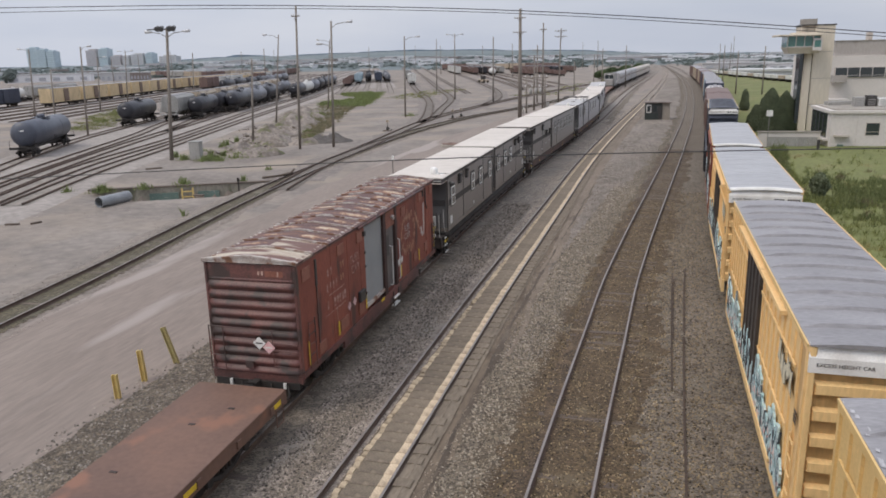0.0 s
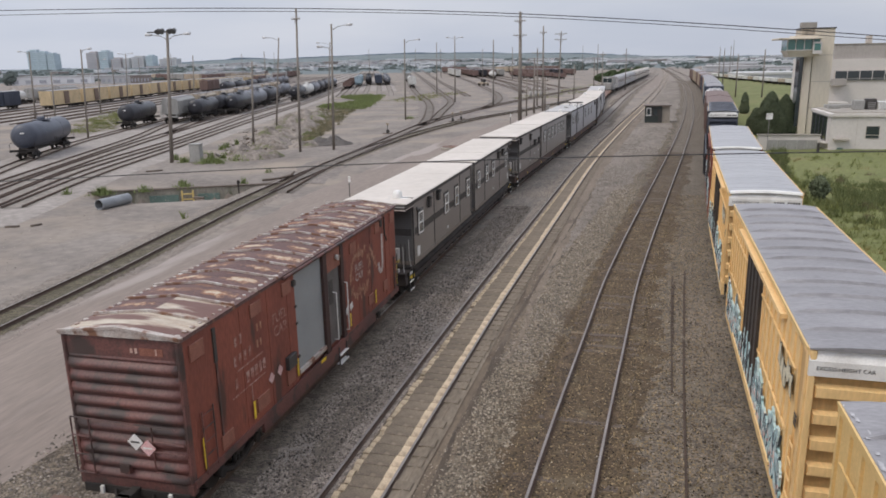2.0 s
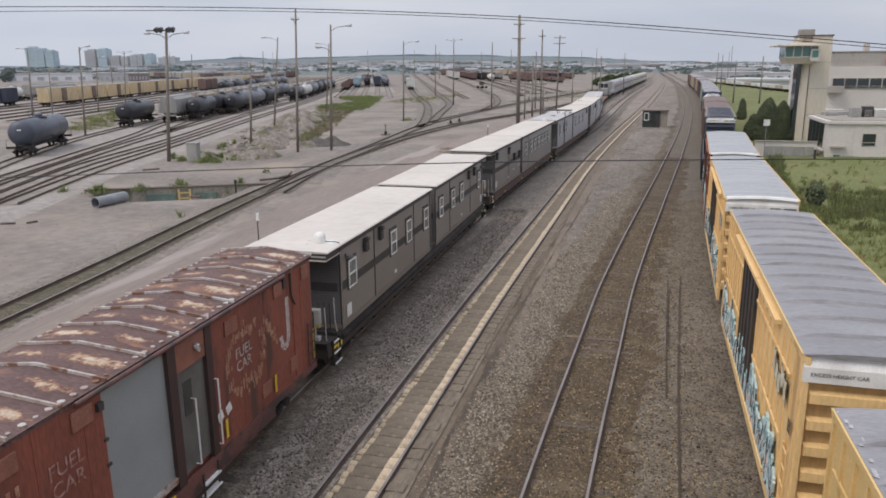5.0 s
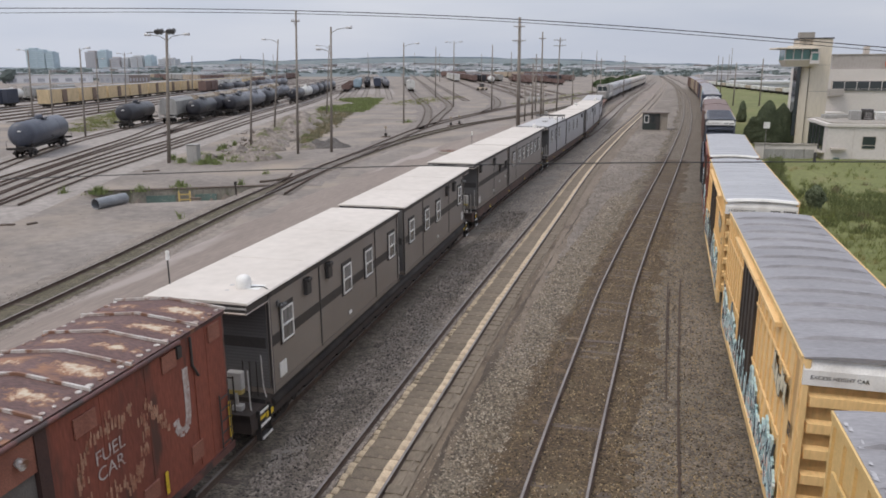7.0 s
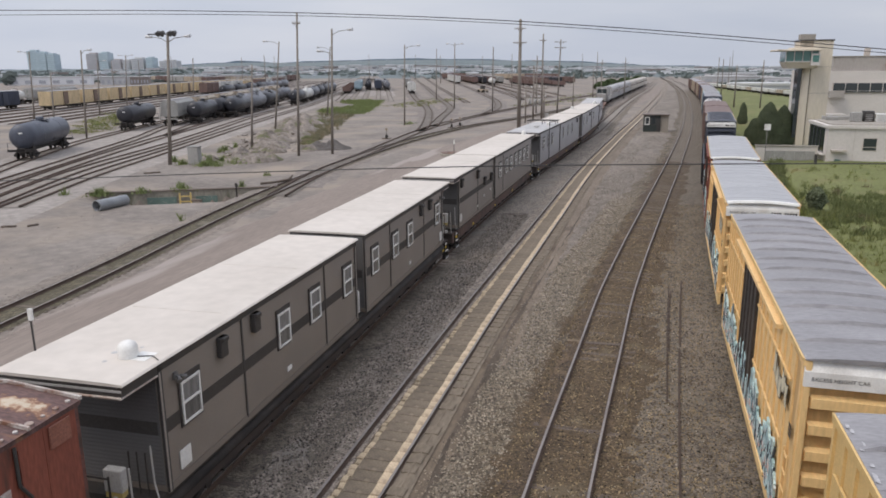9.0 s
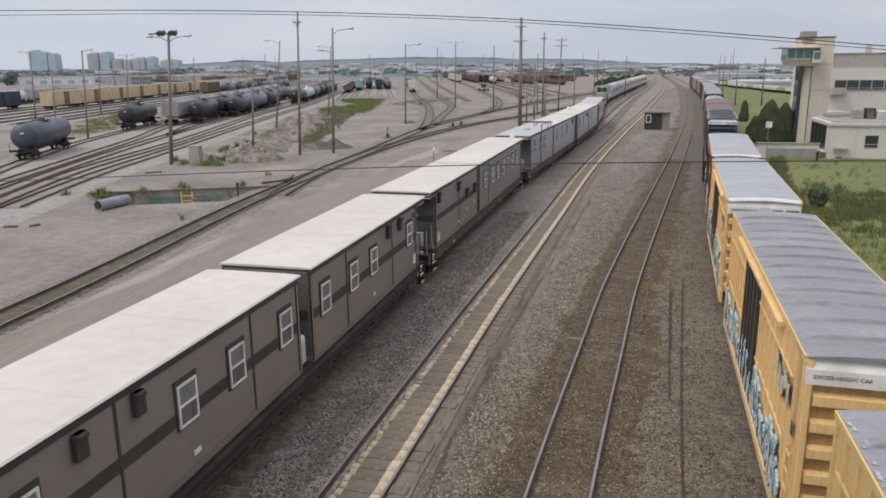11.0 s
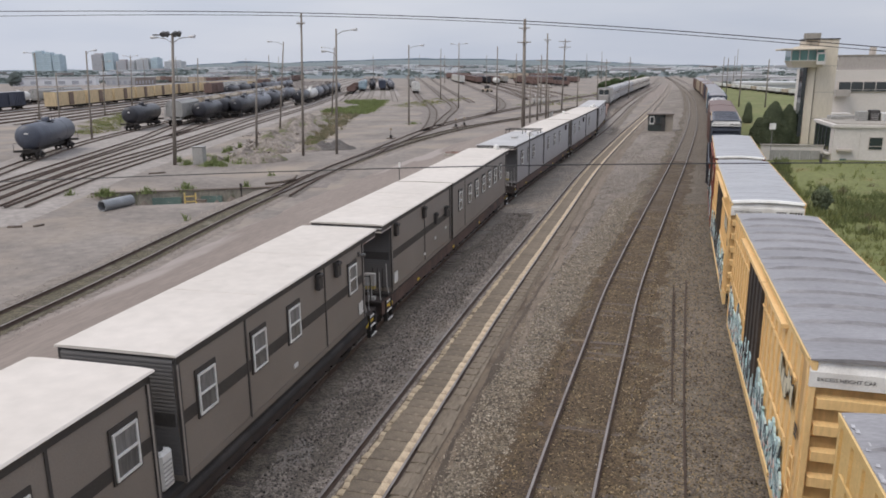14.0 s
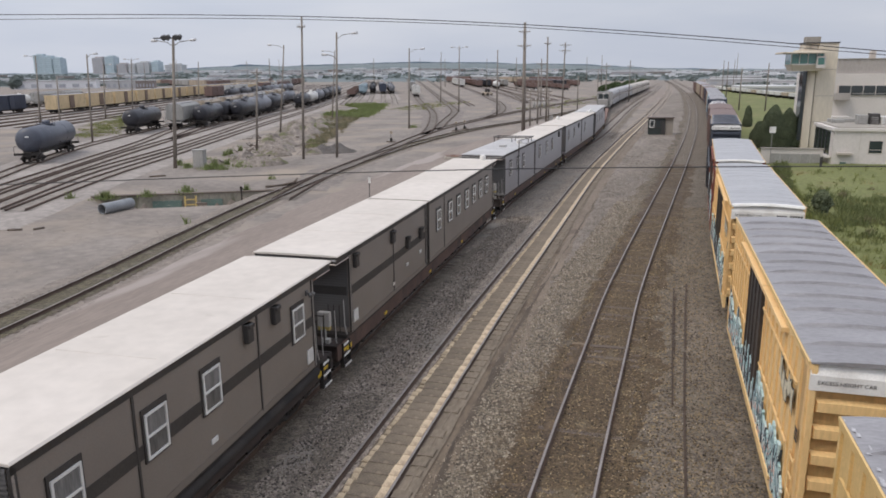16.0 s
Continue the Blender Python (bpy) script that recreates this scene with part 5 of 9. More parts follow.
# ---------------------------------------------------------------- yellow excess-height boxcars
def yellow_boxcar(L=7.0, mat=None, sign=True, label="", graffiti=True, door=True, H=4.75, W=1.31, name="boxcar", roof=None, flakes=False, ribs=1.0, cap=0.0, post=0.15):
    mat = mat or M_YCAR
    car = thing(name, label or "yellow excess-height boxcar with grey ribbed roof and sprayed graffiti, parked", "boxcar", "parked yellow boxcars")
    Z0 = 0.95
    bm = bmesh.new()
    box(bm, -W, W, -L + 0.14, L - 0.14, Z0, H - 0.02)
    body = part("body", bm, mat, car)
    bm = bmesh.new()
    box(bm, -0.03, 0.03, -0.05, 0.05, Z0 + 0.1, H - 0.06)
    rib = mesh_of("side_rib", bm, mat)
    n = int(2 * L / 0.62)
    for s in (-1, 1):
        for i in range(n + 1):
            y = -L + 0.1 + i * (2 * L - 0.2) / n
            if not (door and abs(y - 0.25) < 1.45 and s < 0):
                shared("side_rib", rib, car, pose(s * (W + 0.015), y, 0))
    for s in (-1, 1):
        x = s * W
        part_box("top_rail", (x - 0.05, x + 0.05, -L, L, H - 0.12, H + 0.02), mat, car)
        part_box("sill", (x - 0.05, x + 0.06, -L, L, Z0 - 0.42, Z0 + 0.1) if s > 0 else (x - 0.06, x + 0.05, -L, L, Z0 - 0.42, Z0 + 0.1), mat, car)
    # ends with bold horizontal corrugation and a white header
    for s in (-1, 1):
        y = s * (L - 0.14)
        part_box("end_plate", (-W + 0.02, W - 0.02, min(y, y - s * 0.05), max(y, y - s * 0.05), Z0, H - 0.02), mat, car)
        for i in range(6):
            z = H - 1.0 - i * 0.54
            bm = bmesh.new()
            v = box(bm, -W + (0.12 if post > 0.1 else 0.03), W - 0.12, min(y, y + s * 0.15), max(y, y + s * 0.15), z, z + 0.28)
            for p in v:
                if abs(p.co.y - y) > 0.06:
                    p.co.z += 0.05 if p.co.z < z + 0.1 else -0.04
                    p.co.x *= 0.96
            part("end_beam", bm, mat, car)
        for x in (-W, W - 0.12):
            part_box("corner_post", (x, x + 0.12, min(y, y + s * post), max(y, y + s * post), Z0, H - 0.02), mat, car, bevel=min(0.02, post * 0.3))
        if sign:
            bm = bmesh.new()
            face = [(0.0, H - 0.52), (0.16, H - 0.52), (0.16, H - 0.22), (0.03, H + 0.03), (0.0, H + 0.03)]
            lo, hi = [bm.verts.new((-W - 0.01, y + s * a, z)) for a, z in face], [bm.verts.new((W + 0.01, y + s * a, z)) for a, z in face]
            for k in range(len(face)):
                bm.faces.new((lo[k], lo[(k + 1) % len(face)], hi[(k + 1) % len(face)], hi[k]))
            bm.faces.new(lo)
            bm.faces.new(hi)
            hd = part("header", bm, M_WPAINT, car, "white header panel")
            if s < 0:
                text_part("EXCESS HEIGHT CAR", 0.105, M_SIDETRIM, hd, on_end(-0.7, y - 0.168, H - 0.36))
                for i in (0, 1, 2, 3, 5, 6, 7, 8, 9):
                    part_box("number_bar", (0.33 + 0.095 * i, 0.4 + 0.095 * i, y - 0.168, y - 0.16, H - 0.41, H - 0.31), M_SIDETRIM, hd)
    # roof: galvanised sheets with raised cross ribs
    bm = bmesh.new()
    ns = 13
    rows = []
    wob = random.Random(4)
    for i in range(ns):
        pitch = (2 * L + 0.04) / ns
        for u, up in ((0.0, 0.0), (0.4, -0.004), (0.87, -0.012), (0.9, 0.06), (0.95, 0.06), (0.985, -0.012)) if i < ns - 1 else ((0.0, 0.0), (1.0, 0.0)):
            row = []
            for j in range(9):
                x = -W - 0.02 + (2 * W + 0.04) * j / 8
                row.append(bm.verts.new((x, -L - 0.02 + (i + u) * pitch + wob.uniform(-0.01, 0.01), H + 0.03 + 0.07 * (1 - (x / W) ** 2) + (up * ribs if 0 < j < 8 else 0.0))))
            rows.append(row)
    for a, b in zip(rows, rows[1:]):
        for j in range(8):
            bm.faces.new((a[j], a[j + 1], b[j + 1], b[j]))
    loop = rows[0] + [r[-1] for r in rows[1:]] + rows[-1][-2::-1] + [r[0] for r in rows[-2:0:-1]]
    low = [bm.verts.new((v.co.x, v.co.y, H)) for v in loop]
    for i in range(len(loop)):
        j = (i + 1) % len(loop)
        bm.faces.new((loop[i], low[i], low[j], loop[j]))
    bm.faces.new(low)
    part("roof", bm, roof or M_GREYROOF, car, "ribbed metal roof")
    if cap:
        bm = bmesh.new()
        rows = [[bm.verts.new((-W + 2 * W * j / 8, y, H + z + 0.07 * (1 - (j / 4 - 1) ** 2))) for j in range(9)] for y, z in ((-L - 0.06, -0.03), (-L - 0.02, 0.05), (-L + cap, 0.05), (-L + cap, 0.0))]
        for a, b in zip(rows, rows[1:]):
            for j in range(8):
                bm.faces.new((a[j], a[j + 1], b[j + 1], b[j]))
        part("roof_cap", bm, M_WPAINT, car, "white painted end of the roof")
    bm = bmesh.new()
    for s in (-1, 1):
        box(bm, s * (W + 0.05) - 0.015, s * (W + 0.05) + 0.015, -L, L, H - 0.02, H + 0.035)
    part("roof_edge", bm, M_YCAR2, car)
    if flakes:
        rng = random.Random(91 + int(L * 10))
        bm = bmesh.new()
        for k in range(60):
            y, x = rng.uniform(-L + 0.1, L - 0.2), -W + 0.02 + abs(rng.gauss(0, 0.06))
            z = H + 0.034 + 0.07 * (1 - (x / W) ** 2)
            a, b = rng.uniform(0.015, 0.045), rng.uniform(0.04, 0.16)
            bm.faces.new([bm.verts.new((x + u * a, y + v * b, z + 0.004 + 0.002 * (k % 5))) for u, v in ((-1, -0.7), (0.7, -1), (1, 0.6), (-0.4, 1))])
        tagged(part("coat_flake", bm, M_FLAKE, car, "flaking pale roof coating"), kind="stuff")
    if door:
        x = -W
        part_box("sliding_door", (x - 0.075, x + 0.0, -1.1, 1.6, Z0 + 0.12, H - 0.28), M_DARKDOOR, car, "dirty dark sliding door")
        for y in (-1.08, -0.42, 0.24, 0.9, 1.52):
            part_box("door_rib", (x - 0.12, x - 0.07, y - 0.03, y + 0.05, Z0 + 0.15, H - 0.32), M_DARKDOOR, car)
        part_box("door_track", (x - 0.16, x, -4.6, 3.9, H - 0.27, H - 0.17), mat, car)
        part_box("door_track", (x - 0.14, x, -4.6, 3.9, Z0 - 0.02, Z0 + 0.06), mat, car)
    for y, z, w in ((-5.6, 2.36, 4.5), (-6.1, 3.9, 5.0), (1.9, 2.36, 4.6), (1.9, 3.9, 4.6)):
        part_box("side_rail", (-W - 0.06, -W - 0.02, y, y + w, z, z + 0.06), mat, car)
    if graffiti:
        rng = random.Random(int(L * 10) + len(label))
        for count, gm, lift, big, top in ((520, M_GRAFFITI, 0.0, 1.0, 1.25), (260, M_GRAF_WHITE, 0.004, 0.6, 1.2), (90, M_GRAF_PINK, 0.007, 0.5, 0.8), (150, M_GRAF_DARK, 0.01, 0.0, 1.2)):
            bm = bmesh.new()
            for i in range(count):
                y = -5.9 + rng.random() ** 1.1 * (L + 5.2)
                crest = 0.75 + 0.25 * math.sin(y * 2.3) + 0.12 * math.sin(y * 7.0 + 1.0)
                z = Z0 - 0.15 + rng.random() * top * crest
                if big:
                    h, w = rng.uniform(0.12, 0.34) * big, rng.uniform(0.08, 0.3) * big
                else:
                    h, w = rng.uniform(0.15, 0.4), rng.uniform(0.02, 0.04)
                sk = rng.uniform(-0.22, 0.22)
                v = [bm.verts.new((-W - 0.1 - lift, y + a * w + b * sk, z + b * h)) for a, b in ((0, 0), (1, 0.15), (0.85, 1), (0.1, 0.8))]
                bm.faces.new(v)
                f2 = [bm.verts.new((p.co.x + 0.05, p.co.y, p.co.z)) for p in v]
                for k in range(4):
                    bm.faces.new((v[k], v[(k + 1) % 4], f2[(k + 1) % 4], f2[k]))
            tagged(part("graffiti", bm, gm, car, "sprayed graffiti"), kind="stuff")
        for k in range(5):
            y0, z0 = -6.1 + 0.36 * k, 3.28 + 0.12 * math.sin(k * 2.1)
            jag = [rng.uniform(-0.07, 0.07) for _ in range(16)]
            for grow, lift, gm in ((0.035, 0.0, M_SIDETRIM), (0.0, 0.006, M_CREAMPAINT)):
                bm = bmesh.new()
                shape = ((0.02, 0.0), (0.2, 0.04), (0.32, 0.0), (0.3, 0.25), (0.34, 0.5), (0.17, 0.42), (0.0, 0.52), (0.05, 0.25))
                v = [bm.verts.new((-W - 0.065 - lift, y0 + u + jag[i + 8] + (grow if u > 0.15 else -grow), z0 + w + jag[i] + (grow if w > 0.25 else -grow))) for i, (u, w) in enumerate(shape)]
                bm.faces.new(v)
                part("painted_tag", bm, gm, car, "black-outlined cream tag" if grow else "")
        for i in range(3):
            part_box("number_bar", (-W - 0.062, -W - 0.055, -6.75, -6.5, 2.95 + 0.1 * i, 3.02 + 0.1 * i), M_SIDETRIM, car)
    ladder(car, -W - 0.08, -L + 0.25, Z0 + 0.1, Z0 + 1.6, 0.4, "y", mat)
    ladder(car, -W - 0.08, L - 0.65, Z0 + 0.1, Z0 + 1.6, 0.4, "y", mat)
    part_box("underframe", (-0.9, 0.9, -L + 0.3, L - 0.3, 0.6, Z0), M_BLACK, car)
    coupler(car, -L, -1)
    coupler(car, L, 1)
    trucks(car, (-L + 2.0, L - 2.0))
    return car


# ---------------------------------------------------------------- plank infill of the second track
def plank_infill():
    rng = random.Random(11)

    def slab(name, hx, hy, mat):
        bm = bmesh.new()
        box(bm, -hx, hx, -hy, hy, -0.05, 0.0)
        bmesh.ops.bevel(bm, geom=[e for e in bm.edges if e.verts[0].co.z > -0.01 and e.verts[1].co.z > -0.01], offset=0.014, segments=1, affect="EDGES")
        return mesh_of(name, bm, mat)

    plank, block, edge, stub = slab("plank", 0.42, 0.262, M_PLANK), slab("edge_block", 0.085, 0.115, M_KERBWORN), slab("edge_strip", 0.118, 0.262, M_KERB), slab("tie_end", 0.21, 0.2, M_TIEEND)
    turn = lambda y: -math.degrees(math.atan(PATH_PLANK(y + 0.5) - PATH_PLANK(y - 0.5)))
    y = 8.5
    while y < 100:
        x, a = PATH_PLANK(y), turn(y)
        shared("plank", plank, T_PLANK, pose(x + 0.08, y, -0.1 + rng.uniform(-0.008, 0.006), rng.uniform(-0.5, 0.5), rng.uniform(-0.5, 0.5), a + rng.uniform(-0.4, 0.4)))
        shared("edge_strip", edge, T_PLANK, pose(x + 0.565 + rng.uniform(-0.015, 0.015), y, -0.085 + rng.uniform(-0.01, 0.008), 0, rng.uniform(-1, 1), a + rng.uniform(-1.5, 1.5)) @ Matrix.Diagonal((rng.uniform(0.85, 1.15), 1, 1, 1)))
        if rng.random() < 0.82 and y < 78:
            shared("tie_end", stub, T_PLANK, pose(x + 1.06 + rng.uniform(-0.02, 0.02), y + rng.uniform(-0.04, 0.04), -0.07 + rng.uniform(-0.01, 0.002), 0, rng.uniform(-1, 1), a + rng.uniform(-1, 1)) @ Matrix.Diagonal((rng.uniform(0.9, 1.1), rng.uniform(0.85, 1.15), 1, 1)))
        y += 0.54
    y = 8.5
    while y < 90:
        if rng.random() < 0.985:
            shared("edge_block", block, T_PLANK, pose(PATH_PLANK(y) - 0.4 + rng.uniform(-0.035, 0.03), y, -0.085 + rng.uniform(-0.012, 0.01), 0, rng.uniform(-3, 3), turn(y) + rng.uniform(-8, 8)) @ Matrix.Diagonal((rng.uniform(0.8, 1.2), rng.uniform(0.8, 1.5), 1, 1)))
        y += 0.3 + rng.uniform(-0.03, 0.04)
    for x0, x1, mat, z, name in ((-0.33, 0.47, M_PLANK, -0.1, "far_planking"), (0.47, 0.67, M_KERB, -0.085, "far_edge"), (-0.46, -0.34, M_KERB, -0.085, "far_edge")):
        bm = bmesh.new()
        ribbon(bm, PATH_PLANK, stations(100 if x0 > -0.4 else 90, 175, 2.0, 6.0), [(x0, -0.15), (x0, z), (x1, z), (x1, -0.15)])
        part(name, bm, mat, T_PLANK)


# ---------------------------------------------------------------- scatter: stones, grass, leaves
def scatter_mesh(name, verts, faces, mat, parent=None):
    me = bpy.data.meshes.new(name)
    me.from_pydata(verts, [], faces)
    me.materials.append(mat)
    ob = new(name, me)
    if parent:
        ob.parent = parent
    return ob


def loose_stones(name, label, path, y0, y1, left, right, z, count, mat, size=(0.025, 0.06), seed=1, lean=1.0):
    rng = random.Random(seed)
    verts, faces = [], []
    for _ in range(count):
        y = y0 + (y1 - y0) * rng.random() ** 1.25
        x = path(y) + left + (right - left) * rng.random() ** lean
        r = rng.uniform(*size)
        b = len(verts)
        t = rng.random() * 6.283
        for k in range(4):
            verts.append((x + r * rng.uniform(0.7, 1.2) * math.cos(t + k * 1.571), y + r * rng.uniform(0.7, 1.2) * math.sin(t + k * 1.571), z + r * rng.uniform(-0.3, 0.25)))
        verts.append((x + rng.uniform(-0.3, 0.3) * r, y + rng.uniform(-0.3, 0.3) * r, z + r * rng.uniform(0.6, 1.1)))
        faces += [(b + k, b + (k + 1) % 4, b + 4) for k in range(4)]
    return tagged(scatter_mesh(name, verts, faces, mat), label, "gravel", kind="stuff")


M_KERBWORN = material("worn_edge_block", (0.464, 0.370, 0.252), (0.340, 0.270, 0.184), 1.8, 0.9, bump=0.35, fine=18.0, vary=0.25)
M_STONE_VAR = material("mixed_ballast_stone", (0.24, 0.203, 0.158), (0.175, 0.145, 0.11), 3.0, 0.95, bump=0.0, grain=0.25, fine=9.0, island=0.75)
M_STONE_PALE = material("pale_dirt_stone", (0.3, 0.262, 0.235), (0.25, 0.215, 0.19), 3.0, 0.95, bump=0.0, grain=0.2, fine=9.0, island=0.35)
M_STONE_PALE2 = material("grey_shoulder_stone", (0.24, 0.21, 0.182), (0.19, 0.165, 0.142), 3.0, 0.95, bump=0.0, grain=0.25, fine=9.0, island=0.55)
M_STONE_DARK = material("dark_ballast_stone", (0.222, 0.187, 0.155), (0.145, 0.121, 0.1), 3.0, 0.95, bump=0.0, grain=0.2, fine=9.0, island=0.85)
M_STONE_BROWN = material("brown_stained_stone", (0.2, 0.152, 0.09), (0.12, 0.087, 0.049), 3.0, 0.95, bump=0.0, grain=0.25, fine=9.0, island=0.95)
M_STONE_CHALK = material("chalky_stone", (0.345, 0.305, 0.245), (0.27, 0.235, 0.185), 3.0, 0.95, bump=0.0, grain=0.2, fine=9.0, island=0.45)


def ballast_stones():
    loose_stones("loose_stones", "grey crushed stones beside the moving train", PATH_TRAIN, 11, 52, 1.55, 3.4, -0.184, 16000, M_STONE_DARK, (0.022, 0.058), seed=2)
    loose_stones("loose_stones", "pale coarse stones along the dirt road", PATH_TRAIN, 10, 40, -5.4, -1.0, -0.19, 11000, M_STONE_PALE2, (0.025, 0.065), seed=3, lean=0.6)
    loose_stones("loose_stones", "pale crushed stones between the tracks", PATH_MAIN, 13, 60, -3.5, -1.7, -0.19, 17000, M_STONE_VAR, (0.02, 0.058), seed=4)
    loose_stones("loose_stones", "dusty crushed stones spread between the main tracks", PATH_MAIN, 24, 92, -6.0, -1.7, -0.191, 13000, M_STONE_PALE2, (0.03, 0.065), seed=17)
    loose_stones("loose_stones", "chalky white stones among the ballast", PATH_MAIN, 13, 62, -3.4, -1.6, -0.187, 4200, M_STONE_CHALK, (0.022, 0.05), seed=14)
    loose_stones("loose_stones", "few white stones among brown ballast", PATH_MAIN, 13, 60, -1.2, 3.6, -0.18, 3200, M_STONE_CHALK, (0.012, 0.034), seed=15)
    loose_stones("loose_stones", "few white stones beside the moving train", PATH_TRAIN, 11, 50, 1.7, 3.4, -0.184, 1500, M_STONE_CHALK, (0.016, 0.036), seed=16)
    loose_stones("loose_stones", "brown stained stones between the rails", PATH_MAIN, 13, 54, -1.6, 1.5, -0.172, 13000, M_STONE_BROWN, (0.018, 0.042), seed=5)
    loose_stones("loose_stones", "grey stones beside parked cars", PATH_MAIN, 13, 58, 0.85, 5.0, -0.192, 25000, M_STONE_BROWN, (0.016, 0.045), seed=6)
    loose_stones("loose_stones", "scattered pale stones on the yard dirt", lambda y: -30.0, 18, 75, -14.0, 3.4, -0.225, 1500, M_STONE_PALE, (0.02, 0.055), seed=7)
    loose_stones("loose_stones", "dusty stones beside the rusty side track", PATH_DEPOT, 14, 75, -2.2, 2.0, -0.197, 6000, M_STONE_PALE, (0.02, 0.045), seed=8)
    for x, y, w, d in ((-44.5, 41.0, 1.1, 0.28), (-40.3, 40.2, 0.9, 0.25), (-39.0, 40.9, 0.7, 0.2), (-50.0, 44.0, 2.2, 0.4), (-33.5, 52.0, 0.9, 0.3), (-47.0, 65.5, 1.6, 0.3)):
        bm = bmesh.new()
        v = box(bm, -w / 2, w / 2, -d / 2, d / 2, -0.05, 0.1)
        bmesh.ops.bevel(bm, geom=bm.edges[:], offset=0.03, segments=1, affect="EDGES")
        ob = part("timber_offcut", bm, M_TIE)
        ob.matrix_basis = pose(x, y, -0.2, 0, 0, x * 37 % 90 - 20)
        tagged(ob, "broken dark timber lying on the dirt", "timber", "timber offcuts")


def blades(name, label, spots, height, mat, seed=1, lean=0.5, width=0.02, category="grass"):
    """Grass: spots of (x, y, z, radius, blades)."""
    rng = random.Random(seed)
    verts, faces = [], []
    for x, y, z, r, n in spots:
        for _ in range(n):
            a, d = rng.random() * 6.283, r * min(1.6, abs(rng.gauss(0, 0.55)))
            px, py = x + d * math.cos(a), y + d * math.sin(a)
            h, t = height * rng.uniform(0.3, 1.25) * max(0.35, 1 - 0.45 * d / r), rng.random() * 6.283
            lx, ly = rng.uniform(-lean, lean) * h, rng.uniform(-lean, lean) * h
            w = width * rng.uniform(0.7, 1.5)
            b = len(verts)
            verts += [(px - w * math.cos(t), py - w * math.sin(t), z - 0.02), (px + w * math.cos(t), py + w * math.sin(t), z - 0.02), (px + lx, py + ly, z + h)]
            faces.append((b, b + 1, b + 2))
    return tagged(scatter_mesh(name, verts, faces, mat), label, category, kind="stuff")


M_BLADE = material("grass_blade", (0.205, 0.213, 0.075), (0.148, 0.172, 0.053), 0.25, 0.8, bump=0.0, grain=0.35, fine=4.0, third=(0.3, 0.25, 0.11), cover=0.56, spots=0.3)
M_DARKWEED = material("dark_weed_green", (0.15, 0.17, 0.065), (0.11, 0.132, 0.048), 0.4, 0.85, bump=0.0, grain=0.4, fine=5.0, third=(0.17, 0.14, 0.085), cover=0.57, spots=0.4)
M_LUSHGRASS = material("lush_grass_blade", (0.225, 0.235, 0.07), (0.165, 0.19, 0.055), 0.3, 0.8, bump=0.0, grain=0.35, fine=4.0)
M_WEED = material("yard_weed_green", (0.2, 0.235, 0.085), (0.15, 0.185, 0.065), 0.5, 0.8, bump=0.0, grain=0.4, fine=5.0)
M_OLIVEWEED = material("olive_dry_weed", (0.205, 0.19, 0.115), (0.155, 0.15, 0.085), 0.4, 0.85, bump=0.0, grain=0.35, fine=4.0, third=(0.27, 0.225, 0.14), cover=0.5, spots=0.3)
M_LEAF = material("cedar_foliage", (0.118, 0.138, 0.076), (0.08, 0.1, 0.056), 0.8, 0.85, bump=0.0, grain=0.4, fine=6.0)
M_LEAF2 = material("shrub_foliage", (0.07, 0.1, 0.035), (0.045, 0.07, 0.025), 0.8, 0.85, bump=0.0, grain=0.4, fine=6.0)
# Distance haze is mixed into this foliage colour.
M_FARLEAF = material("haze_greyed_woods", (0.155, 0.18, 0.168), (0.12, 0.145, 0.135), 0.02, 0.95, bump=0.0, grain=0.15, fine=0.3)
M_BARK = material("bark", (0.09, 0.07, 0.055), (0.06, 0.045, 0.035), 4.0, 0.95, bump=0.3)


def crown_mesh(name, w, h, count, leaf, mat, seed=1, cone=0.0, z0=0.15):
    """A crown of many small leaf clumps, thinner and uneven toward the outline."""
    rng = random.Random(seed)
    verts, faces = [], []
    for _ in range(count):
        u = rng.random()
        z = z0 + (h - z0) * u
        full = (math.sin(math.pi * min(1.0, 0.12 + 0.88 * u)) ** 0.6) if not cone else (1 - u) ** cone * (1.0 if u > 0.06 else 0.75)
        a = rng.random() * 6.283
        lump = 1 + 0.3 * noise.noise(Vector((math.cos(a) * 1.6, math.sin(a) * 1.6, z * 1.3 / max(0.5, h / 3) + seed)))
        r = w * full * lump * (0.55 + 0.5 * rng.random() ** 0.5)
        c = Vector((r * math.cos(a), r * math.sin(a), z))
        s = leaf * rng.uniform(0.5, 1.3)
        n = Vector((rng.uniform(-1, 1), rng.uniform(-1, 1), rng.uniform(-0.6, 1))).normalized()
        p = n.orthogonal().normalized() * s
        q = n.cross(p)
        b = len(verts)
        verts += [tuple(c - p), tuple(c + q * 0.6), tuple(c + p), tuple(c - q * 0.6), tuple(c + n * s * 0.5)]
        faces += [(b, b + 1, b + 4), (b + 1, b + 2, b + 4), (b + 2, b + 3, b + 4), (b + 3, b, b + 4)]
    me = bpy.data.meshes.new(name)
    me.from_pydata(verts, [], faces)
    me.materials.append(mat)
    return me


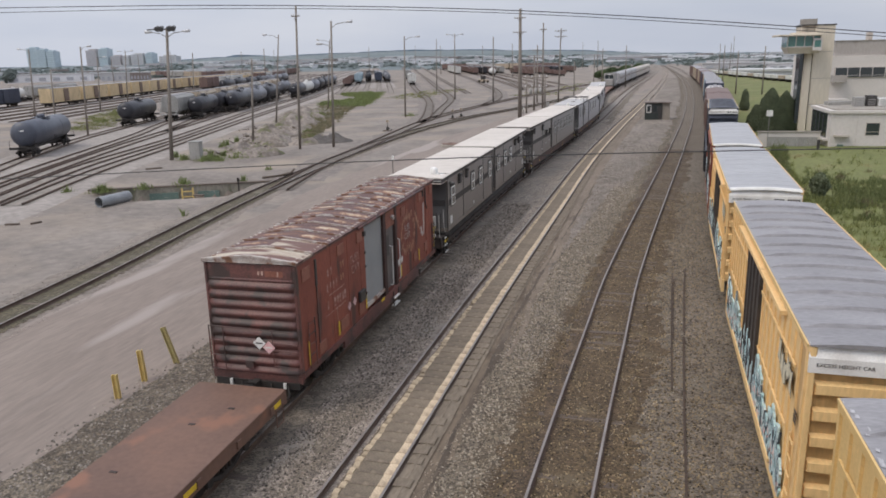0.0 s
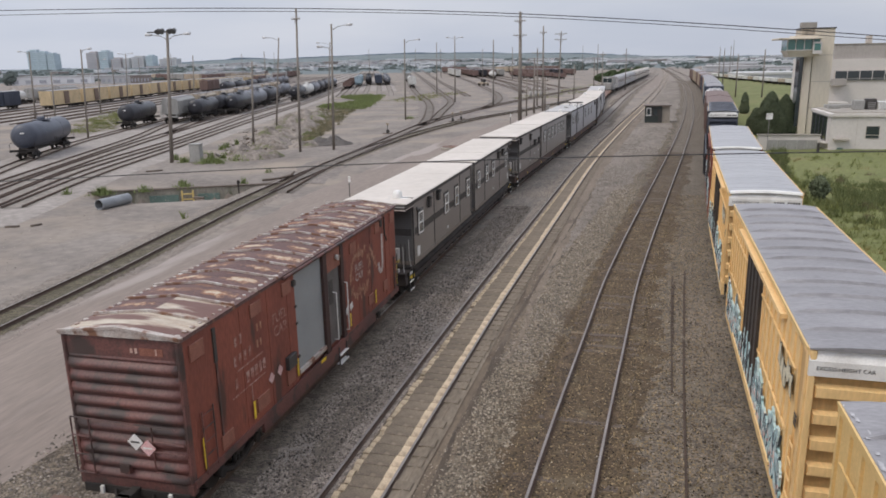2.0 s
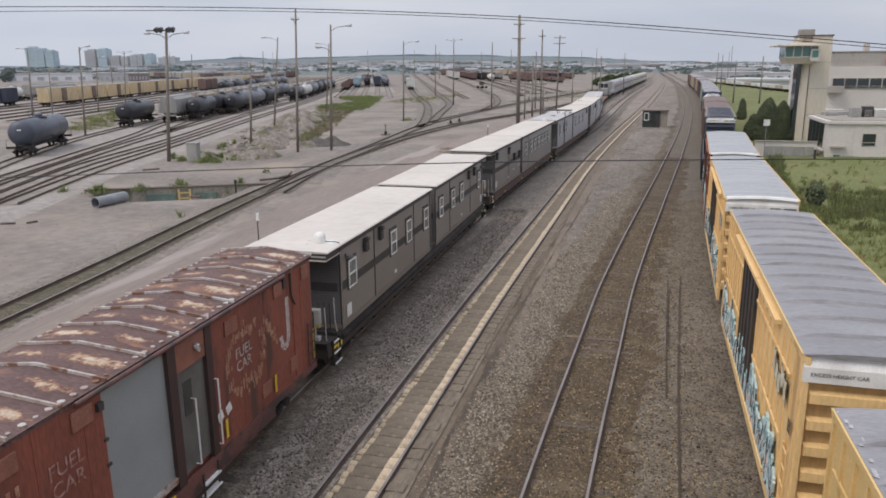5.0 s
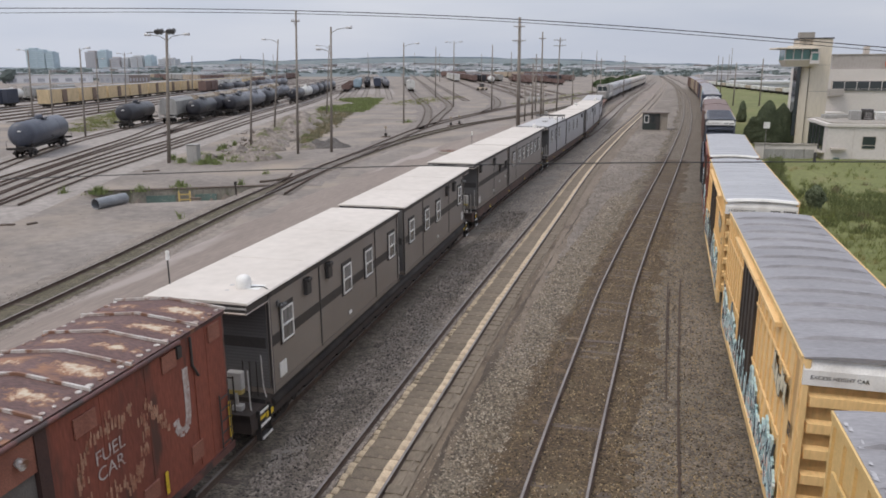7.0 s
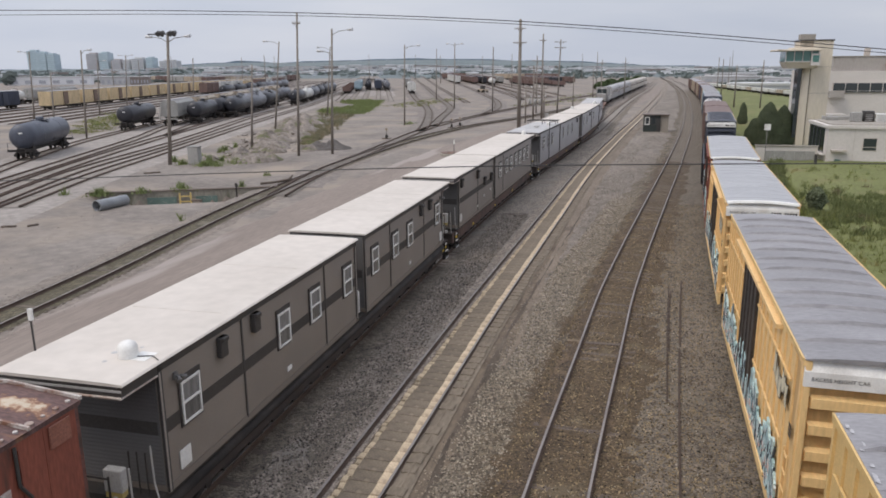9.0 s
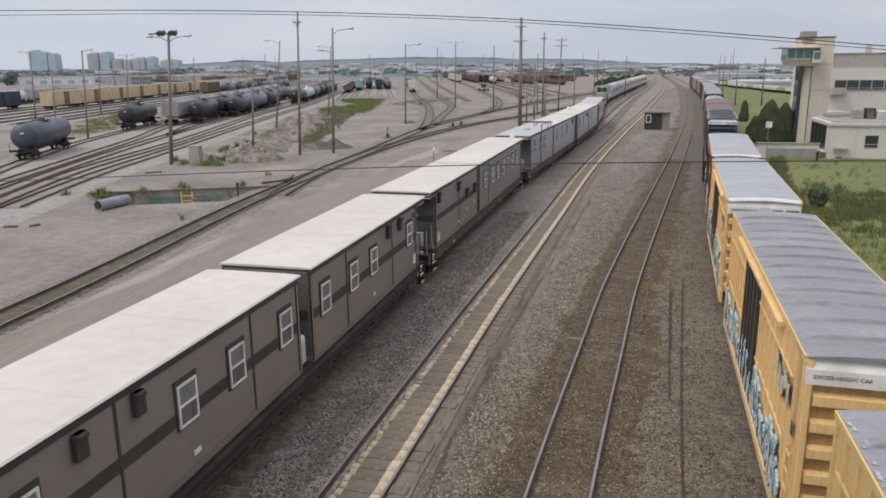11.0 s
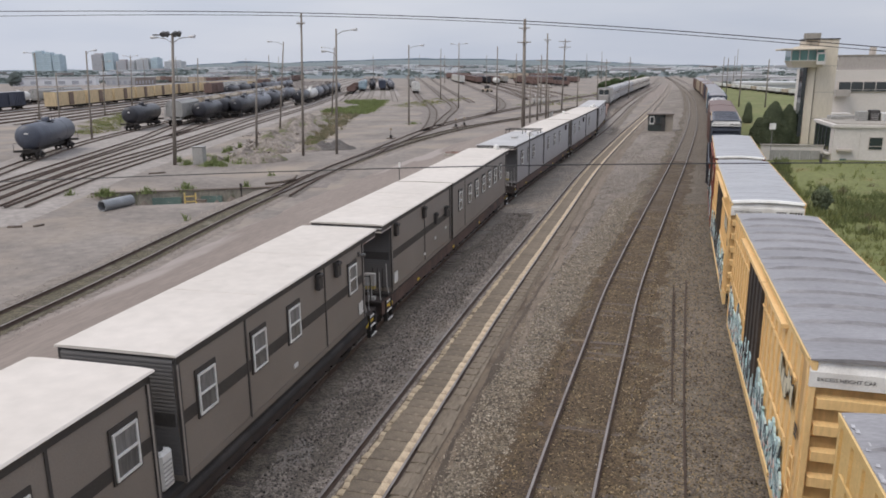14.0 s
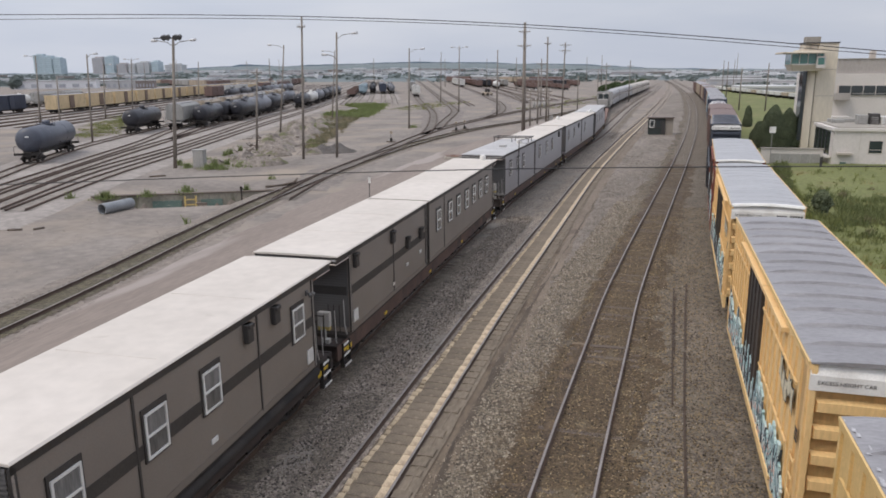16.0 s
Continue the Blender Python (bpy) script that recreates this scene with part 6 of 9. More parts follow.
def shrub(label, x, y, w, h, count, leaf, mat=None, cone=0.0, seed=1, name="shrub", group=""):
    t = thing(name, label, name, group, at=pose(x, y, -0.15))
    bm = bmesh.new()
    rod(bm, (0, 0, -0.1), (0, 0, h * 0.75), 0.03 * h, 0.01 * h, seg=6)
    for k in range(5):
        a = k * 1.256
        rod(bm, (0, 0, h * 0.12), (w * 0.5 * math.cos(a), w * 0.5 * math.sin(a), h * 0.45), 0.014 * h, 0.006 * h, seg=5)
    part("trunk", bm, M_BARK, t)
    shared("crown", crown_mesh("crown", w, h, count, leaf, mat or M_LEAF, seed, cone), t, Matrix())
    return t


# ---------------------------------------------------------------- grass field on the far side of the parked cars
def field_height(x, y):
    return -0.12 + 0.55 * max(0.0, noise.noise(Vector((x * 0.06, y * 0.05, 1.0)))) + 0.12 * noise.noise(Vector((x * 0.4, y * 0.4, 2.0)))


def grass_field():
    bm = bmesh.new()
    ys = list(np.arange(6, 130, 2.0)) + list(np.arange(130, 420, 12.0))
    prev = None
    for y in ys:
        edge = PATH_RIGHT(y) + 2.9
        row = []
        for k in range(36):
            x = edge + 0.0 + (k / 35) ** 1.6 * 90
            z = field_height(x, y) if k else -0.3
            row.append(bm.verts.new((x, y, z)))
        if prev:
            for i in range(35):
                bm.faces.new((prev[i], prev[i + 1], row[i + 1], row[i])).smooth = True
        prev = row
    tagged(part("grass_field", bm, M_GRASS), "uneven green and straw-coloured grass beside the tracks", "grass", kind="structure")
    rng = random.Random(8)
    spots = []
    for _ in range(2600):
        y = 26 + 66 * rng.random() ** 1.1
        x = PATH_RIGHT(y) + 3.2 + rng.random() ** 1.2 * 26
        if y > 84 and x > 12:
            continue
        if noise.noise(Vector((x * 0.18, y * 0.18, 5.0))) > -0.25 and (y < 62 or rng.random() < 0.25):
            spots.append((x, y, field_height(x, y), rng.uniform(0.3, 0.8), 16))
    blades("tall_grass", "rough tall green grass and straw", spots, 0.42, M_BLADE, seed=9, width=0.022)
    # a darker weedy hollow, lush growth along the cars
    spots = []
    for _ in range(900):
        x, y = rng.gauss(17.0, 2.6), rng.gauss(56.0, 5.0)
        if x > PATH_RIGHT(y) + 4.5 and noise.noise(Vector((x * 0.3, y * 0.25, 8.0))) > -0.2:
            spots.append((x, y, field_height(x, y), rng.uniform(0.3, 0.7), 20))
    blades("tall_weeds", "dark green weeds in a shallow hollow of the grass", spots, 0.5, M_DARKWEED, seed=51, width=0.03)
    spots = []
    for _ in range(800):
        y = 28 + 46 * rng.random()
        x = PATH_RIGHT(y) + 3.1 + abs(rng.gauss(0, 1.0))
        spots.append((x, y, field_height(x, y), rng.uniform(0.25, 0.5), 18))
    blades("tall_grass", "lush tall yellow-green grass beside the parked cars", spots, 0.65, M_LUSHGRASS, seed=52, width=0.024)
    spots = []
    for _ in range(60):
        y = rng.uniform(64, 84)
        spots.append((PATH_RIGHT(y) + 3.6 + rng.random() * 1.4 + (y - 64) * 0.08, y, -0.1, 0.5, 60))
    blades("tall_weeds", "dark scrubby weeds along the edge of the lawn", spots, 0.8, M_DARKWEED, seed=53, width=0.04)


def weeds():
    rng = random.Random(21)
    spots = []
    for x, y, r, n in ((-43.0, 52.6, 0.9, 420), (-40.2, 54.3, 0.8, 120), (-37.6, 56.3, 1.0, 160), (-44.8, 72.6, 1.1, 200), (-42.6, 74.8, 2.0, 260), (-43.6, 78.5, 0.9, 120), (-40.4, 75.6, 0.7, 110),
                       (-33.2, 58.6, 0.4, 120), (-47.9, 72.2, 0.8, 160), (-45.0, 71.6, 1.1, 220), (-43.4, 71.8, 0.9, 150), (-48.6, 77.4, 1.2, 130), (-46.0, 79.0, 1.1, 120), (-44.2, 88.0, 1.2, 130), (-43.0, 95.0, 1.4, 150), (-46.5, 102.0, 1.6, 170), (-40.0, 133.0, 1.6, 120), (-54.0, 112.0, 1.8, 200), (-45.0, 83.0, 1.0, 90), (-46.8, 86.0, 0.8, 80), (-48.8, 95.0, 1.2, 120), (-51.5, 99.5, 0.9, 80), (-52.6, 104.5, 1.2, 130), (-55.8, 119.0, 1.4, 150), (-58.6, 126.0, 1.5, 160), (-61.5, 136.0, 1.6, 170), (-43.0, 80.5, 0.7, 70), (-48.0, 74.0, 0.9, 80), (-38.6, 57.6, 0.5, 60), (-46.0, 52.0, 0.6, 60), (-30.0, 44.5, 0.3, 24), (-34.5, 66.0, 0.5, 40), (-50.5, 102.0, 1.3, 120), (-47.5, 92.0, 1.0, 100)):
        spots.append((x, y, -0.2, r, n))
    blades("yard_weeds", "patches of green weeds on the gravel", spots, 0.7, M_WEED, seed=22, width=0.035)
    spots = []
    for i in range(300):
        u, v = rng.random(), rng.random()
        y = 160 + 66 * u
        spots.append((-58.5 - 18 * u - (9 + 4 * math.sin(u * 9)) * v, y, -0.2, 1.3, 60))
    blades("bank_grass", "bright green grass on top of the yard bank", spots, 0.75, M_WEED, seed=24, width=0.07)
    spots = []
    for i in range(330):
        u, v = rng.random(), rng.random()
        y = 93 + 70 * u
        right = -42.0 - 19.0 * u
        spots.append((right - (1.5 + 8.5 * u) * v + rng.uniform(-0.5, 0.5), y, -0.2, 0.7, 34 if v < 0.75 else 16))
    blades("bank_grass", "olive and straw-coloured weeds on the slope of the bank", spots, 0.5, M_OLIVEWEED, seed=25, width=0.05)
    spots = [(-58.3 + rng.uniform(-1.5, 1.5), 131 + rng.uniform(-3, 3), -0.2, 0.8, 70) for i in range(9)]
    spots += [(x + rng.uniform(-0.8, 0.8), y + rng.uniform(-0.8, 0.8), -0.2, 0.45, 70) for x, y in ((-49.4, 74.6), (-47.6, 74.4), (-46.0, 74.5), (-45.0, 75.2), (-48.4, 75.8), (-50.6, 83.8), (-50.0, 86.4), (-52.0, 90.2), (-47.0, 76.2))]
    blades("yard_weeds", "leafy green weeds among the rubble", spots, 0.85, M_WEED, seed=26, width=0.05)
    spots = []
    for i in range(200):
        u = rng.random()
        spots.append((-88 - 34 * u + rng.uniform(-3, 3), 106 + 55 * u + rng.uniform(-4, 4), -0.2, 2.0, 34))
    for i in range(90):
        spots.append((-60 + rng.uniform(-5, 6), 215 + rng.uniform(-25, 30), -0.2, 2.2, 36))
    for i in range(110):
        y = rng.uniform(200, 330)
        spots.append((BRANCH[0](y) + rng.choice((-1, 1)) * rng.uniform(1.8, 6.0), y, -0.2, 1.6, 30))
    blades("dry_grass", "dry yellow-green grass strip between yard tracks", spots, 0.35, M_BLADE, seed=23, width=0.045)


# ---------------------------------------------------------------- poles, lamps and wires
M_POLE = material("weathered_pole", (0.26, 0.23, 0.2), (0.19, 0.165, 0.14), 1.5, 0.95, bump=0.2, fine=20.0, stretch_by=(3, 3, 0.3))
M_POLE_GREY = material("grey_steel_pole", (0.27, 0.26, 0.25), (0.2, 0.19, 0.18), 1.5, 0.7, bump=0.05)
M_LAMP = material("lamp_housing", (0.1, 0.1, 0.1), (0.07, 0.07, 0.07), 3.0, 0.6, bump=0.0)
M_LAMPWHITE = material("pale_lamp_housing", (0.6, 0.6, 0.6), (0.5, 0.5, 0.5), 3.0, 0.5, bump=0.0)
M_WIRE = material("black_cable", (0.02, 0.02, 0.022), (0.03, 0.03, 0.03), 3.0, 0.6, bump=0.0)
M_CONC = material("weathered_concrete", (0.34, 0.31, 0.27), (0.28, 0.255, 0.22), 0.5, 0.9, bump=0.15, fine=8.0, grain=0.1, third=(0.24, 0.215, 0.18), cover=0.6, spots=0.6, stretch_by=(1, 1, 0.35))


def pole(x, y, h, lean=(0.0, 0.0), r=0.16, arms=(), lamps=(), label="", mat=None, flood=False):
    """arms: crossarms (height, half length); lamps: bracket lamps (height, reach, +1 right or -1 left)."""
    kind = "street_lamp" if (lamps or flood) else "utility_pole"
    t = thing(kind, label or ("weathered grey lighting pole standing on gravel" if lamps or flood else "weathered wooden utility pole standing on gravel"), "lamp post" if (lamps or flood) else "utility pole", "yard poles", at=pose(x, y, -0.25))
    h += 0.25
    at = lambda z: (lean[0] * z / h, lean[1] * z / h, z)
    bm = bmesh.new()
    rod(bm, (0, 0, 0), at(h), r * 1.15, r * 0.7, seg=10)
    part("pole", bm, mat or M_POLE, t)
    for z, half in arms:
        bm = bmesh.new()
        c = at(z)
        box(bm, c[0] - half, c[0] + half, c[1] - r - 0.1, c[1] - r + 0.02, z - 0.06, z + 0.06)
        for s in (-1, 1):
            rod(bm, (c[0] + s * half * 0.55, c[1] - r - 0.04, z), (c[0], c[1] - r - 0.04, z - 0.55), 0.025, seg=5)
        arm = part("crossarm", bm, M_POLE, t)
        for k in (-0.9, -0.45, 0.45, 0.9):
            bm = bmesh.new()
            rod(bm, (c[0] + half * k, c[1] - r - 0.04, z + 0.05), (c[0] + half * k, c[1] - r - 0.04, z + 0.28), 0.06, 0.04, seg=6)
            part("insulator", bm, M_LAMPWHITE, arm)
    for z, reach, s in lamps:
        bm = bmesh.new()
        c = at(z)
        pts = [(c[0], c[1], z), (c[0] + s * reach * 0.4, c[1], z + 0.45), (c[0] + s * reach, c[1], z + 0.6)]
        for p, q in zip(pts, pts[1:]):
            rod(bm, p, q, 0.045, 0.035, seg=6)
        arm = part("bracket_arm", bm, M_POLE_GREY, t)
        bm = bmesh.new()
        e = pts[-1]
        rod(bm, (e[0] - s * 0.1, e[1], e[2]), (e[0] + s * 0.65, e[1], e[2] + 0.04), 0.1, 0.17, seg=8)
        part("lamp_head", bm, M_LAMPWHITE, arm)
    if flood:
        bm = bmesh.new()
        box(bm, -1.2, 1.2, -0.06, 0.06, h - 0.15, h - 0.02)
        arm = part("crossarm", bm, M_LAMP, t)
        for k in (-1.0, -0.5, 0.5, 1.0):
            bm = bmesh.new()
            rod(bm, (k * 0.95 + lean[0], -0.05, h + 0.12), (k * 0.95 + lean[0], -0.42, h - 0.12), 0.2, 0.3, seg=10)
            part("flood_lamp", bm, M_LAMP, arm)
    return t


def poles():
    pole(-49.3, 72.0, 13.7, (1.2, 0), 0.19, flood=True, lamps=((13.0, 2.1, 1), (13.0, 1.9, -1)), label="tall floodlight mast with clustered lamps on gravel")
    pole(-38.8, 82.6, 16.2, (0.7, 0), 0.15, arms=((15.3, 0.5),), label="tall slender wooden pole beside the yard")
    pole(-35.5, 85.1, 14.5, (0.6, 0), 0.15, lamps=((14.0, 2.0, 1), (11.6, 1.2, -1)))
    pole(-40.3, 131.0, 13.9, (0.3, 0), 0.14, lamps=((13.4, 2.2, 1),))
    pole(-18.3, 124.0, 17.4, (0.0, 0), 0.3, arms=((16.2, 0.9), (14.0, 1.1)), label="stout wooden utility pole with two crossarms")
    pole(-31.6, 172.0, 14.4, (0.1, 0), 0.16)
    pole(-43.8, 185.3, 15.8, (0.2, 0), 0.15, lamps=((15.2, 1.5, 1), (15.2, 1.5, -1)))
    pole(-61.6, 235.4, 15.7, (0.3, 0), 0.15)
    pole(-47.7, 87.6, 10.5, (0.8, 0), 0.14, arms=((10.2, 0.8),))
    pole(-57.5, 113.9, 14.2, (1.6, 0), 0.14, lamps=((13.9, 2.1, -1),))
    pole(-80.9, 97.6, 12.8, (0.8, 0), 0.14, lamps=((12.5, 1.2, 1),))
    pole(-111.1, 120.4, 13.3, (0.9, 0), 0.15, lamps=((13.0, 1.8, -1),))
    pole(-93.5, 105.5, 9.6, (0.6, 0), 0.14)
    pole(-65.8, 155.9, 14.4, (1.3, 0), 0.14, lamps=((14.0, 2.4, -1),))
    pole(-129.6, 172.8, 13.7, (1.2, 0), 0.14, lamps=((13.2, 1.6, 1), (13.2, 1.6, -1)))
    pole(-95.1, 149.4, 12.3, (1.0, 0), 0.14)
    pole(-120.0, 150.0, 12.0, (1.0, 0), 0.14, lamps=((11.6, 1.6, 1),))
    pole(-16.5, 169.9, 15.7, (0.4, 0), 0.17, arms=((15.4, 1.3), (14.2, 1.3)))
    pole(-17.8, 151.5, 16.2, (0.0, 0), 0.18, arms=((15.2, 0.7),))
    pole(-18.8, 146.0, 10.2, (0.0, 0), 0.17, arms=((9.9, 1.5),))
    pole(-21.3, 170.6, 12.3, (0.0, 0), 0.15, arms=((11.5, 1.2),))
    pole(-14.0, 182.0, 8.5, (0, 0), 0.14)
    pole(-8.5, 205.0, 11.5, (0, 0), 0.14, arms=((11, 1.0),))
    pole(-3.0, 245.0, 12.5, (0, 0), 0.15, arms=((11, 1.0),))
    pole(-12.0, 232.0, 10.0, (0, 0), 0.14)
    for x, y, h in ((29.3, 193, 11), (23.9, 197, 10), (28.4, 270, 12), (33, 330, 13), (45, 400, 14)):
        pole(x, y, h, r=0.17, label="dark wooden pole standing in the grass field")
    for x, y, h in ((-170, 330, 16), (-215, 390, 16), (-150, 420, 17), (-240, 480, 18), (-120, 470, 17), (-85, 430, 16), (-60, 380, 16), (-200, 260, 13), (-260, 360, 15), (-300, 450, 18), (-20, 420, 17), (60, 520, 19), (-330, 640, 22), (-180, 620, 20), (-40, 600, 19)):
        pole(x, y, h, r=0.2, label="distant lighting pole in the rail yard")


def pole_structure():
    """A two-post switching frame with crossbeams and hanging gear."""
    t = thing("transformer_rack", "weathered timber switching frame with crossbeams and grey cans", "utility frame", at=pose(-17.6, 139.0, -0.25))
    for x in (-1.7, 1.7):
        bm = bmesh.new()
        rod(bm, (x, 0, 0), (x, 0, 7.0), 0.16, 0.12, seg=8)
        part("post", bm, M_POLE, t)
    for z in (4.6, 6.3):
        beam = part_box("crossbeam", (-2.3, 2.3, -0.12, 0.12, z, z + 0.2), M_POLE, t)
        for x in (-1.9, -0.7, 0.7, 1.9):
            bm = bmesh.new()
            rod(bm, (x, -0.02, z + 0.2), (x, -0.02, z + 0.55), 0.08, 0.05, seg=6)
            part("insulator", bm, M_LAMPWHITE, beam)
    for x in (-0.9, 0.0, 0.9):
        bm = bmesh.new()
        rod(bm, (x, -0.35, 3.5), (x, -0.35, 4.5), 0.26, seg=12)
        rod(bm, (x, -0.35, 4.5), (x, -0.35, 4.65), 0.1, seg=8)
        part("transformer_can", bm, M_HOPGREY, t, "grey transformer can")
    part_box("rack_beam", (-1.7, 1.7, -0.55, -0.12, 3.38, 3.5), M_POLE, t)
    part_box("control_box", (1.9, 2.5, -0.3, 0.3, 0.3, 1.9), M_HOPGREY, t, bevel=0.03)


def wire(label, points, r):
    c = bpy.data.curves.new("overhead_wire", "CURVE")
    c.dimensions, c.bevel_depth, c.bevel_resolution, c.resolution_u = "3D", r, 1, 12
    s = c.splines.new("NURBS")
    s.points.add(len(points) - 1)
    for p, q in zip(s.points, points):
        p.co = (*q, 1)
    s.use_endpoint_u, s.order_u = True, 3
    ob = new("overhead_wire", c)
    c.materials.append(M_WIRE)
    return tagged(ob, label, "cable", "overhead wires")


def wires():
    wire("thin dark overhead wire crossing above the tracks", [(-45, 13, 11.6), (-25, 13, 11.5), (-12.4, 13, 11.22), (-7.4, 13, 11.09), (-3.3, 13, 10.89), (-0.26, 13, 10.66), (3.66, 13, 10.27), (9, 13, 9.7), (25, 13, 8.2)], 0.008)
    wire("thin dark overhead wire crossing above the tracks", [(-45, 13, 11.35), (-25, 13, 11.3), (-12.4, 13, 11.13), (-7.4, 13, 11.035), (-3.3, 13, 10.845), (-0.26, 13, 10.61), (3.66, 13, 10.215), (9, 13, 9.65), (25, 13, 8.1)], 0.006)
    wire("thick black cable crossing below the bridge", [(-45, 13, 6.6), (-25, 13, 7.1), (-13.15, 13, 7.73), (-7.7, 13, 8.06), (-3.36, 13, 8.29), (-0.17, 13, 8.41), (3.86, 13, 8.53), (9, 13, 8.6), (25, 13, 8.6)], 0.010)


# ---------------------------------------------------------------- yard tracks and parked cars
YARD = {
    "a": smooth_path([(-58, 52), (-69.3, 74), (-76.5, 90), (-82.8, 108), (-88.2, 124), (-94.0, 142), (-105, 175), (-120, 220), (-152, 320), (-210, 500), (-270, 690)]),
    "b": smooth_path([(-55.2, 52), (-64.9, 78), (-73.7, 101), (-79.2, 113), (-84.2, 126), (-91.0, 148), (-99.5, 176), (-113, 218), (-145, 320), (-203, 500), (-263, 690)]),
    "head": smooth_path([(-70.6, 103), (-74.9, 113), (-79.7, 125), (-86, 145), (-92.5, 166), (-105, 208), (-138, 316), (-196, 500), (-256, 690)]),
    "c": smooth_path([(-50.4, 47), (-57.4, 64), (-63.5, 81), (-75, 117), (-87.3, 160), (-100, 206), (-132, 314), (-190, 500), (-250, 690)]),
    "d": smooth_path([(-47.7, 45), (-55, 63.6), (-62, 90), (-79.5, 147), (-94, 202), (-127, 310), (-185, 500), (-245, 690)]),
    "e": smooth_path([(-44.0, 41), (-51.7, 62.8), (-57, 82), (-70.5, 130), (-89, 200), (-122, 308), (-180, 500), (-240, 690)]),
}
FAR_LEFT = [smooth_path([(-135 + o, 120), (-147 + o, 163), (-157 + o, 200), (-174 + o, 257), (-192 + o, 328), (-255 + o, 560)]) for o in (-34, -27, -14, -7, 0, 7, 13, 19, 24)]
MID = [smooth_path([(x0 + 30, 215), (x0 + 12, 268), (x0, 303), (x0 - 63, 480), (x0 - 152, 730), (x0 - 270, 1060)]) for x0 in (-117.7, -113.7, -109.2, -104.3, -100.1)]
BRANCH = [smooth_path([(-28.0, 55), (-29.8, 66), (-31.6, 90), (-33.5, 115), (-34, 126), (-32.6, 150), (-30, 176), (-24, 220), (-10, 300), (5, 420)]),
          smooth_path([(-33.6, 118), (-36.3, 131), (-41, 150), (-47.4, 174), (-68, 235), (-86, 290), (-140, 460), (-190, 620), (-330, 1060)]),
          smooth_path([(-34.2, 128), (-37.8, 147), (-45, 186), (-60, 235), (-77, 290), (-130, 460), (-180, 620), (-320, 1060)]),
          smooth_path([(-33, 145), (-36, 170), (-44, 205), (-58, 250), (-95, 370), (-146, 540), (-305, 1060)]),
          smooth_path([(-31.5, 160), (-33, 185), (-40, 225), (-52, 270), (-80, 370), (-131, 540), (-290, 1060)]),
          smooth_path([(-29, 180), (-30, 205), (-35, 240), (-45, 290), (-70, 390), (-115, 540), (-275, 1060)])]
BRANCH += [smooth_path([(x0, 205), (x0 - 14, 260), (x0 - 50, 390), (x0 - 95, 540), (x0 - 255, 1060)]) for x0 in (-26, -20, -14, -8)]
M_YBED = material("pale_yard_ballast", (0.3, 0.268, 0.243), (0.24, 0.212, 0.19), 0.2, 0.95, bump=0.5, fine=2.0, grain=0.2)
M_YBED_DARK = material("oily_yard_ballast", (0.255, 0.225, 0.197), (0.19, 0.165, 0.143), 0.4, 0.95, bump=0.5, fine=3.0, grain=0.28)


M_LEADBED = material("dark_lead_ballast", (0.165, 0.142, 0.12), (0.12, 0.102, 0.086), 0.4, 0.95, bump=0.5, fine=3.0, grain=0.28)


def yard_track(path, y0, y1, bed=None):
    t = thing("railway_track", "rusty yard track on oil-darkened gravel", "railway track", "railway tracks", "structure")
    ys = stations(y0, y1, 3.0, 14.0)
    for side in (-0.7525, 0.7525):
        bm = bmesh.new()
        ribbon(bm, path, ys, [(side - 0.07, -0.16), (side - 0.05, 0.0), (side + 0.05, 0.0), (side + 0.07, -0.16)])
        part("rail", bm, M_RAILRUST, t)
    bm = bmesh.new()
    ribbon(bm, path, ys, [(-1.15, -0.2), (-0.95, -0.165), (0.95, -0.165), (1.15, -0.2)])
    part("track_bed", bm, bed or M_YBED_DARK, t)
    return t


def pave(paths, y0, y1, extra=3.5):
    """Pale gravel between the outermost of some tracks."""
    bm = bmesh.new()
    prev = None
    for y in stations(y0, y1, 4.0, 12.0):
        xs = [p(y) for p in paths]
        row = [bm.verts.new((x, y, z)) for x, z in ((min(xs) - extra, -0.23), (min(xs) - extra + 0.5, -0.195), (max(xs) + extra - 0.5, -0.195), (max(xs) + extra, -0.23))]
        if prev:
            for i in range(3):
                bm.faces.new((prev[i], prev[i + 1], row[i + 1], row[i]))
        prev = row
    tagged(part("yard_gravel", bm, M_YBED), "pale grey gravel spread between the yard tracks", "gravel", kind="structure")


def yard_tracks():
    pave([YARD[k] for k in "abcde"], 40, 680)
    pave(FAR_LEFT, 118, 550)
    pave(MID, 262, 1060, 2.5)
    for k, p in YARD.items():
        yard_track(p, 103 if k == "head" else 46, 680)
    for p in FAR_LEFT:
        yard_track(p, 120, 550)
    for p in MID:
        yard_track(p, 222, 1060)
    for p, y0, y1 in ((BRANCH[0], 60, 330), (BRANCH[1], 118, 520), (BRANCH[2], 130, 420), (BRANCH[4], 165, 520), (BRANCH[5], 235, 520), (BRANCH[6], 240, 480), (BRANCH[8], 255, 480)):
        strip("gravel_strip", "oil-darkened gravel round the yard leads", "gravel", M_STAINED, p, y0, y1, -2.6, 2.6, -0.203, near=1.2, ragged=0.8, fray=0.7)
    for p, y0, y1 in zip(BRANCH, (55, 118, 128, 215, 160, 235, 235, 245, 255, 265), (420,) + (1060,) * 9):
        yard_track(p, y0, y1, M_LEADBED)


def paint(name, c, rough=0.6, **k):
    return material(name, c, tuple(v * 0.8 for v in c), 0.8, rough, bump=0.05, fine=8.0, grain=0.12, third=tuple(v * 0.55 + 0.02 for v in c), cover=0.62, spots=1.0, stretch_by=(1, 1, 0.4), **k)


